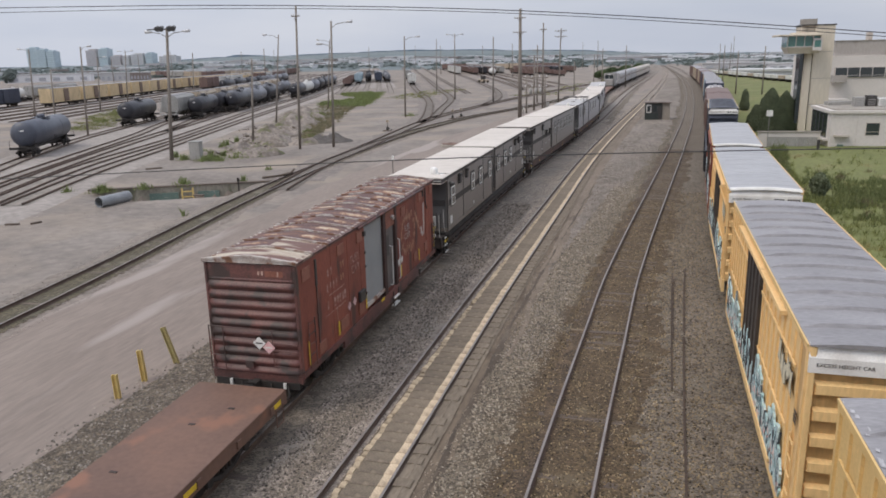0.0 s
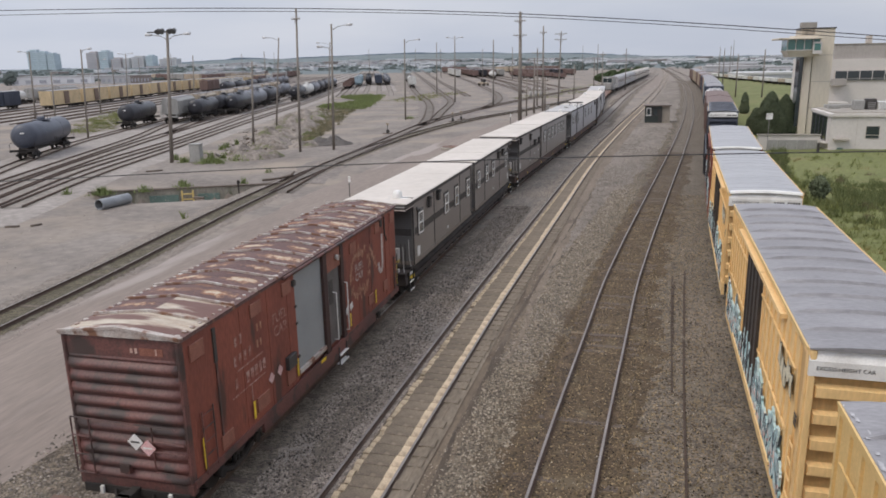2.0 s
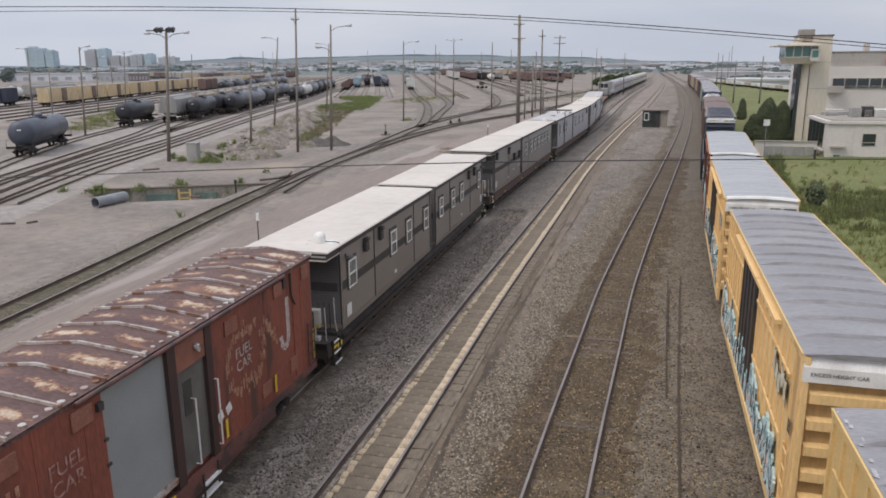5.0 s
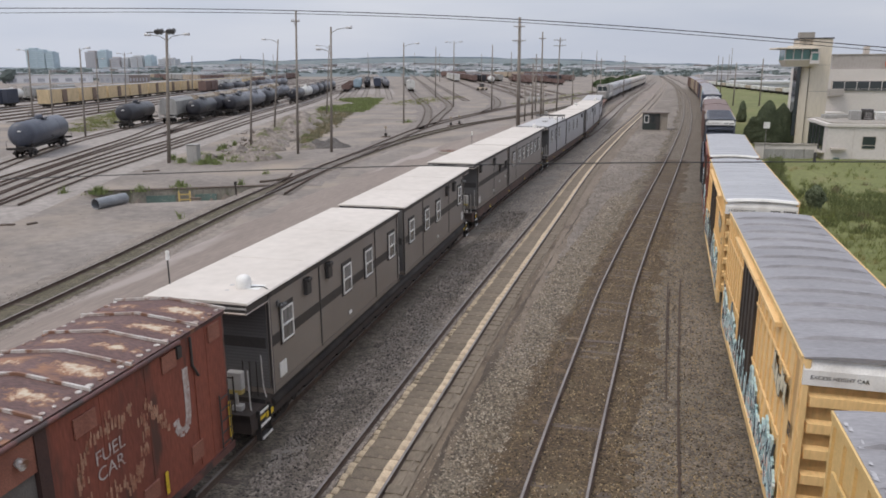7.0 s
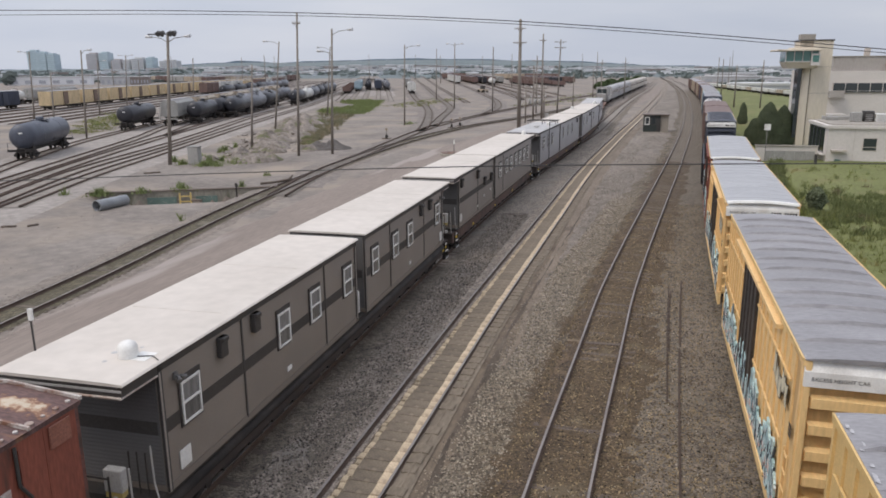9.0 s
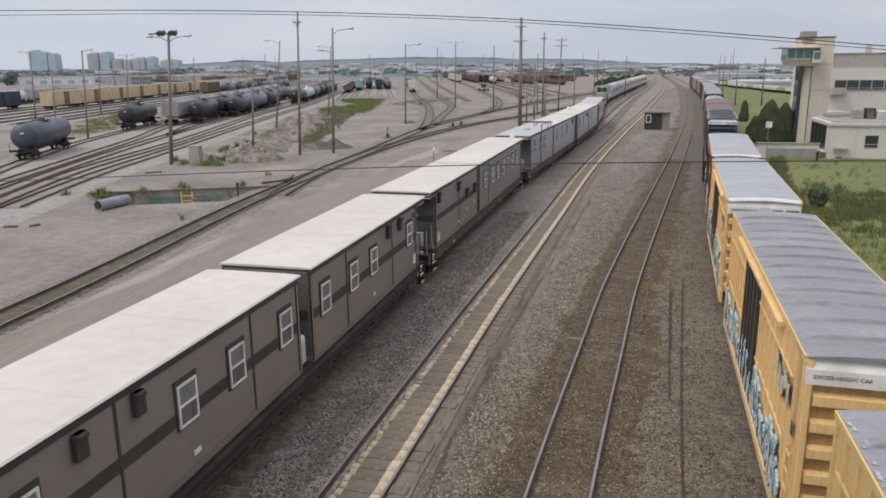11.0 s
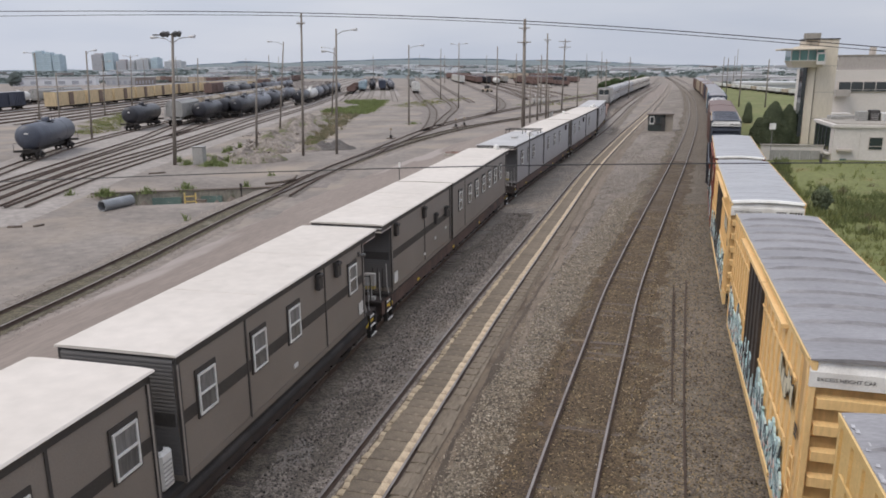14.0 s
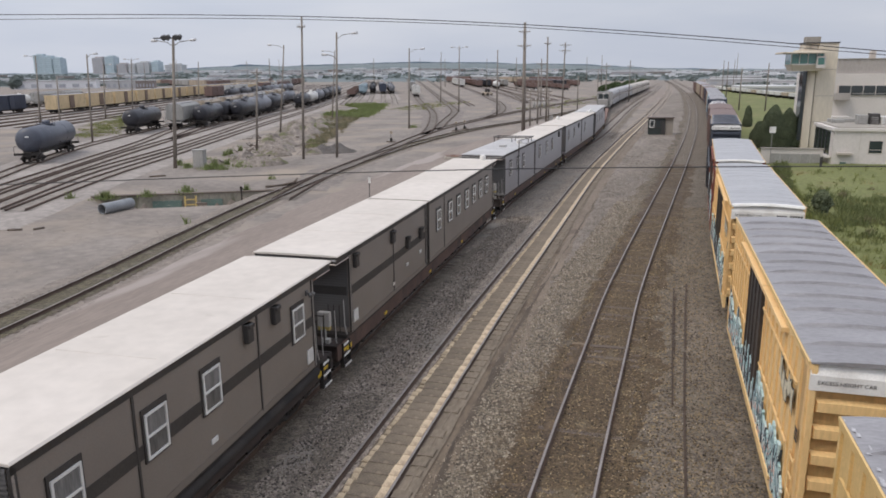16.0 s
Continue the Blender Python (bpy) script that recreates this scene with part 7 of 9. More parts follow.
M_TANKBLUE = paint("faded_blue_black_tank", (0.075, 0.083, 0.108), rough=0.42)
M_TANKBLACK = paint("dusty_black_tank", (0.029, 0.029, 0.036), rough=0.4)
M_TANKGREY = paint("grey_tank", (0.16, 0.165, 0.185), rough=0.45)
M_TANKWHITE = paint("white_tank", (0.62, 0.61, 0.58))
M_HOPGREY = paint("grey_hopper", (0.34, 0.33, 0.31))
M_HOPTAN = paint("tan_hopper", (0.4, 0.33, 0.25))
M_HOPBLUE = paint("pale_blue_hopper", (0.33, 0.42, 0.47))
# Brown lifted and greyed a little to include distance haze.
M_BOXBROWN = paint("brown_boxcar", (0.17, 0.108, 0.092))
M_BOXYEL = paint("dull_yellow_boxcar", (0.62, 0.48, 0.29))
M_BOXDOOR = paint("brown_boxcar_door", (0.17, 0.115, 0.085))
M_BOXWHITE = paint("off_white_boxcar", (0.6, 0.59, 0.56))
M_BOXNAVY = paint("navy_boxcar", (0.04, 0.05, 0.08))


def tank_car(mat, label, L=7.6, R=1.42):
    car = thing("tank_car", label, "tank car", "parked tank cars")
    bm = bmesh.new()
    revolve_y(bm, [(-L + 0.55, 0.45), (-L + 0.62, 0.85), (-L + 0.8, 1.2), (-L + 1.05, R), (0, R + 0.01), (L - 1.05, R), (L - 0.8, 1.2), (L - 0.62, 0.85), (L - 0.55, 0.45)], 0, 1.1 + R, 20)
    tank = part("tank", bm, mat, car)
    for y in (-L * 0.42, L * 0.42):
        bm = bmesh.new()
        revolve_y(bm, [(y - 0.05, R + 0.012), (y + 0.05, R + 0.012)], 0, 1.1 + R, 20)
        part("tank_band", bm, mat, tank)
    bm = bmesh.new()
    rod(bm, (0, 0, 1.1 + 2 * R - 0.05), (0, 0, 1.1 + 2 * R + 0.42), 0.5, 0.44, seg=12)
    box(bm, -0.75, 0.75, -1.1, 1.1, 1.1 + 2 * R + 0.02, 1.1 + 2 * R + 0.07)
    part("hatch_dome", bm, mat, tank)
    z = 1.1 + 2 * R
    for x in (-0.75, 0.75):
        bm = bmesh.new()
        rod(bm, (x, -1.1, z + 0.85), (x, 1.1, z + 0.85), 0.025, seg=5)
        for y in (-1.1, 0, 1.1):
            rod(bm, (x, y, z), (x, y, z + 0.84), 0.025, seg=5)
        part("platform_rail", bm, M_BLACK, car)
    bm = bmesh.new()
    for s in (-1, 1):
        rod(bm, (s * 1.5, -0.3, 1.0), (s * 0.8, -0.3, z + 0.1), 0.025, seg=5)
        rod(bm, (s * 1.5, 0.3, 1.0), (s * 0.8, 0.3, z + 0.1), 0.025, seg=5)
    part("side_ladder", bm, M_BLACK, car)
    bm = bmesh.new()
    box(bm, -0.35, 0.35, -L, L, 0.75, 1.25)
    for y in (-L + 0.15, L - 0.15):
        box(bm, -1.45, 1.45, y - 0.15, y + 0.15, 0.9, 1.15)
    for y in (-L + 1.8, L - 1.8):
        box(bm, -0.9, 0.9, y - 0.35, y + 0.35, 0.8, 1.7)
    for s in (-1, 1):
        rod(bm, (s * 1.35, -L, 1.9), (s * 1.35, -L + 0.9, 1.9), 0.025, seg=5)
        rod(bm, (s * 1.35, L, 1.9), (s * 1.35, L - 0.9, 1.9), 0.025, seg=5)
        rod(bm, (s * 1.35, -L, 1.0), (s * 1.35, -L, 1.9), 0.025, seg=5)
        rod(bm, (s * 1.35, L, 1.0), (s * 1.35, L, 1.9), 0.025, seg=5)
    part("underframe", bm, M_BLACK, car)
    part_box("end_mark", (-0.2, 0.2, -L + 0.5, -L + 0.56, 2.9, 3.05), M_WPAINT, car)
    trucks(car, (-L + 1.8, L - 1.8))
    return car


def hopper_car(mat, label, L=8.0):
    car = thing("hopper_car", label, "hopper car", "parked hopper cars")
    bm = bmesh.new()
    prof = [(-1.45, 1.5), (1.45, 1.5), (1.52, 2.6), (1.45, 3.9), (1.0, 4.35), (-1.0, 4.35), (-1.45, 3.9), (-1.52, 2.6)]
    extrude_y(bm, prof, -L + 1.4, L - 1.4)
    for y in (-L + 3.4, 0, L - 3.4):
        v = box(bm, -1.2, 1.2, y - 1.5, y + 1.5, 0.55, 1.5)
        for p in v:
            if p.co.z < 1:
                p.co.x *= 0.4
                p.co.y = y + (p.co.y - y) * 0.35
    part("body", bm, mat, car)
    bm = bmesh.new()
    box(bm, -0.06, 0.06, -0.05, 0.05, 1.5, 3.9)
    rib = mesh_of("side_rib", bm, mat)
    for s in (-1, 1):
        for i in range(11):
            shared("side_rib", rib, car, pose(s * 1.5, -L + 1.6 + i * (2 * L - 3.2) / 10, 0))
    for y, d in ((-L, 1), (L, -1)):
        for s in (-1, 1):
            bm = bmesh.new()
            rod(bm, (s * 1.35, y + d * 0.1, 1.1), (s * 1.35, y + d * 1.5, 3.9), 0.06, seg=5)
            rod(bm, (s * 1.35, y + d * 0.1, 1.1), (s * 1.35, y + d * 0.1, 3.6), 0.05, seg=5)
            if s > 0:
                for z in (1.6, 2.1, 2.6, 3.1, 3.55):
                    rod(bm, (0.9, y + d * 0.1, z), (1.35, y + d * 0.1, z), 0.025, seg=5)
            part("end_frame", bm, mat, car)
        part_box("end_platform", (-1.45, 1.45, min(y, y + d * 1.5), max(y, y + d * 1.5), 1.0, 1.15), mat, car)
    bm = bmesh.new()
    box(bm, -0.3, 0.3, -L + 1.6, L - 1.6, 4.35, 4.5)
    for s in (-1, 1):
        box(bm, s * 0.75 - 0.15, s * 0.75 + 0.15, -L + 1.4, L - 1.4, 4.42, 4.46)
    part("roof_walk", bm, M_GREYROOF, car)
    part_box("underframe", (-0.3, 0.3, -L, L, 0.75, 1.1), M_BLACK, car)
    trucks(car, (-L + 1.7, L - 1.7))
    return car


def far_boxcar(mat, label, L=8.2, door=None, roof=None, H=4.6):
    car = thing("boxcar", label, "boxcar", "distant parked boxcars")
    bm = bmesh.new()
    plan = []
    for s in (1, -1):
        side = []
        for i in range(17):
            y = -L + 0.15 + i * (2 * L - 0.3) / 16
            side += [(1.5, y - 0.06), (1.56, y - 0.05), (1.56, y + 0.05), (1.5, y + 0.06)]
        side = [(1.5, -L)] + side + [(1.5, L)]
        plan += side if s > 0 else [(-x, y) for x, y in side[::-1]]
    lo, hi = [bm.verts.new((x, y, 1.0)) for x, y in plan], [bm.verts.new((x, y, H)) for x, y in plan]
    for i in range(len(plan)):
        j = (i + 1) % len(plan)
        bm.faces.new((lo[i], lo[j], hi[j], hi[i]))
    bm.faces.new(lo[::-1])
    bm.faces.new(hi)
    part("body", bm, mat, car)
    for s in (-1, 1):
        part_box("sliding_door", (s * 1.61 - 0.07, s * 1.61 + 0.07, -1.3, 1.3, 1.15, H - 0.25), door or mat, car)
    bm = bmesh.new()
    extrude_y(bm, [(-1.55, H - 0.02), (1.55, H - 0.02), (0, H + 0.16)], -L, L)
    part("roof", bm, roof or M_GREYROOF, car)
    part_box("underframe", (-1.2, 1.2, -L, L, 0.7, 1.0), M_BLACK, car)
    trucks(car, (-L + 2.0, L - 2.0))
    return car


def gondola(mat, label, L=8.0):
    car = thing("gondola_car", label, "gondola", "distant parked gondolas")
    bm = bmesh.new()
    box(bm, -1.5, 1.5, -L, L, 1.0, 1.2)
    for s in (-1, 1):
        box(bm, s * 1.47 - 0.04, s * 1.47 + 0.04, -L, L, 1.2, 2.7)
        box(bm, -1.43, 1.43, s * (L - 0.06) - 0.06, s * (L - 0.06) + 0.06, 1.2, 2.7)
        for i in range(12):
            y = -L + 0.4 + i * (2 * L - 0.8) / 11
            box(bm, s * 1.55 - 0.05, s * 1.55 + 0.05, y - 0.08, y + 0.08, 1.05, 2.68)
    part("body", bm, mat, car)
    part_box("underframe", (-0.4, 0.4, -L, L, 0.7, 1.0), M_BLACK, car)
    trucks(car, (-L + 2.0, L - 2.0))
    return car


def park_row(proto, path, ys, half=6.5):
    """Sets proto on a track at the first y and copies of it at the rest."""
    park(proto, path, ys[0], half)
    for y in ys[1:]:
        copy_thing(proto, on_track(path, y, 0.0, half))


def parked_cars():
    park_row(tank_car(M_TANKBLUE, "dusty dark blue-grey tank car parked alone on a yard track", L=7.8, R=1.46), YARD["a"], [78.0])
    park_row(tank_car(M_TANKBLACK, "black tank car parked in a yard string"), YARD["a"], [117.2])
    park_row(hopper_car(M_HOPGREY, "grey covered hopper car parked in the yard"), YARD["b"], [128.5, 198])
    park_row(hopper_car(M_HOPTAN, "tan covered hopper car parked in the yard"), YARD["b"], [145.5, 163, 180.5, 215.5, 233])
    park_row(tank_car(M_TANKBLACK, "black tank car in a long parked string"), YARD["head"], [132.5, 149])
    park_row(tank_car(M_TANKGREY, "dull grey tank car in a long parked string"), YARD["head"], [165.5, 182, 198.5, 226])
    park_row(tank_car(M_TANKBLACK, "black tank car heading a yard string"), YARD["c"], [151, 184])
    park_row(tank_car(M_TANKGREY, "dull grey tank car in a yard string"), YARD["c"], [167.5])
    park_row(tank_car(M_TANKBLACK, "black tank car heading a far string"), YARD["d"], [200.5, 250, 266.5])
    park_row(tank_car(M_TANKWHITE, "white tank car in a far string"), YARD["d"], [217])
    park_row(tank_car(M_TANKGREY, "grey tank car in a far string"), YARD["d"], [233.5, 283, 299.5])
    park_row(far_boxcar(M_BOXYEL, "dull yellow boxcar with dark door, parked far across the yard", door=M_BOXDOOR, L=8.4), FAR_LEFT[4], [172 + 17.6 * i for i in range(15)], 7)
    park_row(hopper_car(M_HOPGREY, "grey covered hopper parked far across the yard"), FAR_LEFT[1], [204, 221.5])
    park_row(far_boxcar(M_BOXBROWN, "brown boxcar parked far across the yard", roof=M_BOXBROWN), FAR_LEFT[6], [272, 352, 386, 403])
    park_row(far_boxcar(M_BOXWHITE, "pale grey boxcar parked far across the yard"), FAR_LEFT[6], [290, 308, 369])
    park_row(far_boxcar(M_BOXYEL, "yellow boxcar parked far across the yard"), FAR_LEFT[6], [326])
    park_row(far_boxcar(M_BOXNAVY, "navy boxcar at the edge of the yard", L=7), FAR_LEFT[2], [164, 148])
    park_row(tank_car(M_TANKWHITE, "white tank car at the edge of the yard", L=5), FAR_LEFT[1], [189.5])
    park_row(tank_car(M_TANKBLACK, "black tank car parked across the yard"), FAR_LEFT[8], [262, 279, 296, 313])
    park_row(tank_car(M_TANKGREY, "grey tank car parked across the yard"), FAR_LEFT[8], [330, 347, 364])
    park_row(gondola(M_BOXBROWN, "rust-brown gondola car on a far classification track"), MID[0], [289.5, 306, 340, 357])
    park_row(hopper_car(M_HOPBLUE, "pale blue hopper car on a far classification track"), MID[1], [314.5, 332, 350])
    park_row(tank_car(M_TANKBLACK, "black tank car on a far classification track"), MID[2], [335, 352, 369, 386])
    park_row(far_boxcar(M_BOXNAVY, "dark boxcar on a far classification track", roof=M_TANKBLACK, H=4.3), MID[3], [333, 351, 369])
    park_row(tank_car(M_TANKGREY, "grey tank car on a far classification track"), MID[4], [331, 348, 365, 382])
    park_row(hopper_car(M_BOXWHITE, "white covered hopper standing on a yard lead"), BRANCH[1], [292])
    park_row(hopper_car(M_HOPGREY, "grey covered hopper standing on a yard lead"), BRANCH[1], [372])
    park_row(far_boxcar(M_BOXWHITE, "pale boxcar in a row beyond the yard lead"), BRANCH[4], [462, 480, 498, 516, 534])
    park_row(tank_car(M_TANKWHITE, "white tank car beyond the yard lead"), BRANCH[5], [412, 470])
    for j, (m, lab) in enumerate(((M_BOXBROWN, "brown boxcar on a far storage track"), (M_TANKBLACK, "black boxcar on a far storage track"), (M_BOXBROWN, "rust-brown boxcar on a far storage track"), (M_HOPGREY, "grey boxcar on a far storage track"))):
        park_row(far_boxcar(m, lab, roof=m, H=4.0), BRANCH[6 + j], [452 + 6 * j + 17.5 * i for i in range(7)])
    park_row(gondola(M_BOXBROWN, "rusty gondola in a far storage track"), smooth_path([(-20, 300), (-60, 420), (-90, 520)]), [402, 420, 438, 456])
    park_row(gondola(M_BOXBROWN, "rusty gondola in a far storage track"), smooth_path([(-8, 300), (-48, 420), (-78, 520)]), [386, 404, 422, 440])
    for j, (x0, m, lab) in enumerate(((-2, M_BOXBROWN, "rust-brown car in a crowded far siding"), (8, M_TANKBLACK, "black car in a crowded far siding"), (18, M_BOXBROWN, "brown car in a crowded far siding"))):
        park_row(far_boxcar(m, lab, roof=m, H=3.6), smooth_path([(x0 + 4, 300), (x0 - 48, 440), (x0 - 100, 600)]), [446 + 9 * j + 17.5 * i for i in range(6)])
    e = thing("loader", "small tan loader standing among yard tracks", "vehicle", at=pose(-60, 305, -0.2, 0, 0, 60))
    part_box("chassis", (-1.1, 1.1, -2.0, 2.0, 0.5, 1.3), M_HOPTAN, e, bevel=0.1)
    part_box("cab", (-0.8, 0.8, -0.6, 0.9, 1.3, 2.7), M_SIDETRIM, e, bevel=0.1)
    for x in (-1.1, 1.1):
        for y in (-1.3, 1.3):
            bm = bmesh.new()
            rod(bm, (x - 0.2, y, 0.55), (x + 0.2, y, 0.55), 0.55, seg=12)
            part("wheel", bm, M_BLACK, e)


# ---------------------------------------------------------------- beside the yard: culvert, pit, boxes, rubble
M_PIPE = material("grey_culvert_pipe", (0.28, 0.29, 0.3), (0.22, 0.23, 0.24), 1.0, 0.6, metal=0.2, bump=0.05)
M_GREENP = material("faded_green_sheet", (0.13, 0.19, 0.165), (0.1, 0.15, 0.13), 1.2, 0.8, bump=0.1)
M_HEAP = material("dark_fine_gravel", (0.12, 0.108, 0.1), (0.095, 0.085, 0.079), 0.8, 0.95, bump=0.4, fine=9.0, grain=0.3)
M_RUBBLE = material("rubble_and_soil", (0.25, 0.215, 0.187), (0.15, 0.127, 0.107), 0.6, 0.95, bump=0.6, fine=3.0, grain=0.3, third=(0.13, 0.13, 0.066), cover=0.58, spots=0.5)
M_PITWALL = material("mossy_stained_concrete", (0.265, 0.245, 0.205), (0.205, 0.192, 0.157), 0.7, 0.92, bump=0.2, fine=6.0, grain=0.2, third=(0.115, 0.115, 0.08), cover=0.58, spots=0.5, stretch_by=(1, 1, 0.4))
M_SLAB = material("broken_concrete_lump", (0.3, 0.265, 0.235), (0.2, 0.17, 0.145), 1.5, 0.95, bump=0.2, fine=8.0, grain=0.25, island=0.35)
PIT_A, PIT_B = Vector((-44.2, 52.9)), Vector((-31.2, 58.9))


def culvert_pipe():
    t = thing("culvert_pipe", "short grey corrugated culvert pipe lying on dirt", "pipe", at=pose(-38.2, 47.9, 0.16, 0, 0, -8))
    bm = bmesh.new()
    n = 20
    rings = []
    for i in range(41):
        y = -1.45 + 2.9 * i / 40
        r = 0.41 + (0.012 if i % 2 else 0)
        rings.append([bm.verts.new((r * math.cos(2 * math.pi * k / n), y, r * math.sin(2 * math.pi * k / n))) for k in range(n)])
    inner = [[bm.verts.new((0.37 * math.cos(2 * math.pi * k / n), y, 0.37 * math.sin(2 * math.pi * k / n))) for k in range(n)] for y in (-1.45, 1.45)]
    for a, b in zip(rings, rings[1:]):
        for k in range(n):
            bm.faces.new((a[k], b[k], b[(k + 1) % n], a[(k + 1) % n])).smooth = True
    for k in range(n):
        j = (k + 1) % n
        bm.faces.new((inner[0][k], inner[1][k], inner[1][j], inner[0][j]))
        bm.faces.new((rings[0][k], rings[0][j], inner[0][j], inner[0][k]))
        bm.faces.new((rings[-1][k], rings[-1][j], inner[1][j], inner[1][k]))
    part("pipe_shell", bm, M_PIPE, t)


def ditch_wall():
    way = PIT_B - PIT_A
    length = way.length
    turn = math.degrees(math.atan2(way.y, way.x))
    t = thing("retaining_wall", "low weathered concrete wall along a drainage pit", "wall", kind="structure", at=pose(PIT_A.x, PIT_A.y, -0.2, 0, 0, turn))
    part_box("wall_face", (0, length, -0.3, 0.1, -1.7, 0.06), M_PITWALL, t)
    part_box("wall_cap", (-0.3, length + 1.2, -0.38, 0.18, 0.062, 0.14), M_TIE, t, "brown timber cap")
    for x0, x1 in ((4.6, 7.0), (8.6, 10.4)):
        part_box("green_sheet", (x0, x1, -0.4, -0.31, -1.5, -0.45), M_GREENP, t)
    log = thing("timber_log", "bent dark timber lying past the end of the pit wall", "timber", at=pose(PIT_B.x - 0.9, PIT_B.y + 1.2, -0.02, 0, 0, turn + 12))
    bm = bmesh.new()
    for p, q in (((0, 0, 0), (1.6, 0.15, 0.05)), ((1.6, 0.15, 0.05), (2.6, -0.1, 0.25)), ((2.6, -0.1, 0.25), (3.0, 0.5, 0.5))):
        rod(bm, p, q, 0.12, 0.1, seg=7)
    part("trunk", bm, M_TIE, log)
    s = thing("stake", "short black steel stake beside the pit", "post", at=pose(-32.7, 56.9, -0.25))
    part_box("bar", (-0.05, 0.05, -0.05, 0.05, -0.6, 0.42), M_BLACK, s)
    part_box("tip", (-0.1, 0.1, -0.06, 0.06, 0.42, 0.72), M_BLACK, s)
    b = thing("barricade", "faded yellow steel barricade before a concrete wall", "barricade", at=pose(PIT_A.x, PIT_A.y, -0.2, 0, 0, turn) @ pose(7.8, -0.75, -1.2))
    for x in (-0.45, 0.45):
        part_box("post", (x - 0.06, x + 0.06, -0.06, 0.06, -0.2, 1.15), M_POSTYEL, b)
    for z in (0.35, 0.8):
        part_box("rail", (-0.39, 0.39, -0.04, 0.04, z, z + 0.09), M_POSTYEL, b)


def cabinet():
    t = thing("electrical_cabinet", "grey steel electrical cabinet standing on gravel", "cabinet", at=pose(-46.4, 72.4, -0.25))
    part_box("housing", (-0.65, 0.65, -0.35, 0.35, 0.1, 2.0), M_HOPGREY, t, bevel=0.02)
    part_box("plinth", (-0.7, 0.7, -0.4, 0.4, -0.1, 0.1), M_CONC, t)
    part_box("door", (-0.58, 0.58, -0.375, -0.352, 0.2, 1.9), M_HOPGREY, t)
    part_box("cap", (-0.72, 0.72, -0.42, 0.42, 2.0, 2.08), M_HOPGREY, t)


def rubble(x, y, w, d, h, seed, label="pale heap of rubble and soil"):
    bm = bmesh.new()
    n = 22
    grid = []
    for i in range(n + 1):
        row = []
        for j in range(n + 1):
            u, v = -1 + 2 * i / n, -1 + 2 * j / n
            q = max(0.0, 1 - (u * u + v * v))
            z = h * q ** 0.8 * (0.65 + 0.7 * noise.noise(Vector((u * 2.2 + seed, v * 2.2, seed)))) + 0.25 * h * q * noise.noise(Vector((u * 7, v * 7 + seed, 1)))
            row.append(bm.verts.new((u * w, v * d, z if q > 0 else -0.15)))
        grid.append(row)
    for a, b in zip(grid, grid[1:]):
        for j in range(n):
            bm.faces.new((a[j], a[j + 1], b[j + 1], b[j]))
    ob = part("dirt_mound", bm, M_RUBBLE)
    ob.matrix_basis = pose(x, y, -0.24, 0, 0, seed * 40)
    return tagged(ob, label, "mound", "dirt mounds")


def rubble_heaps():
    for k, (x, y, w, d, h) in enumerate([(-41.5, 77.0, 3.2, 2.4, 1.4), (-44.5, 80.0, 2.6, 2.2, 1.2), (-46.5, 90.0, 4.0, 3.0, 1.5), (-49.5, 98.0, 4.0, 4.0, 1.6), (-52.5, 107.0, 4.5, 4.0, 1.5), (-56.0, 118.0, 4.0, 5.0, 1.6),
                                          (-60.5, 130.0, 4.0, 5.0, 1.5), (-44.0, 86.0, 2.4, 1.8, 1.0), (-40.5, 88.5, 1.8, 2.4, 0.9), (-65.0, 142.0, 4.0, 6.0, 1.4), (-47.0, 76.0, 1.8, 1.4, 0.8)]):
        rubble(x, y, w, d, h, k + 1)
    rubble(-38.5, 90.5, 3.4, 2.2, 1.15, 14, "dark heap of fine gravel").data.materials[0] = M_HEAP


def rubble_slabs():
    """Broken concrete and earth lumps lying on and round the heaps."""
    rng = random.Random(61)
    verts, faces = [], []
    for k in range(150):
        u = rng.random()
        x, y = -43.5 - 13 * u + rng.gauss(0, 1.8), 77 + 34 * u + rng.gauss(0, 1.6)
        s = rng.uniform(0.08, 0.3)
        m = pose(x, y, -0.12 + rng.random() ** 2 * 0.7, rng.uniform(-35, 35), rng.uniform(-35, 35), rng.uniform(0, 180))
        b = len(verts)
        for dx in (-1, 1):
            for dy in (-1, 1):
                for dz in (-1, 1):
                    verts.append(tuple(m @ Vector((dx * s * rng.uniform(0.7, 1.3), dy * s * rng.uniform(0.5, 0.9), dz * s * rng.uniform(0.2, 0.5)))))
        faces += [tuple(b + i for i in q) for q in ((0, 1, 3, 2), (4, 6, 7, 5), (0, 4, 5, 1), (2, 3, 7, 6), (0, 2, 6, 4), (1, 5, 7, 3))]
    tagged(scatter_mesh("rubble_slabs", verts, faces, M_SLAB), "broken pale concrete slabs and earth lumps", "rubble", kind="stuff")


SWITCHES = ((-35.0, 104.7), (-30.3, 126.2), (-29.7, 130.1))


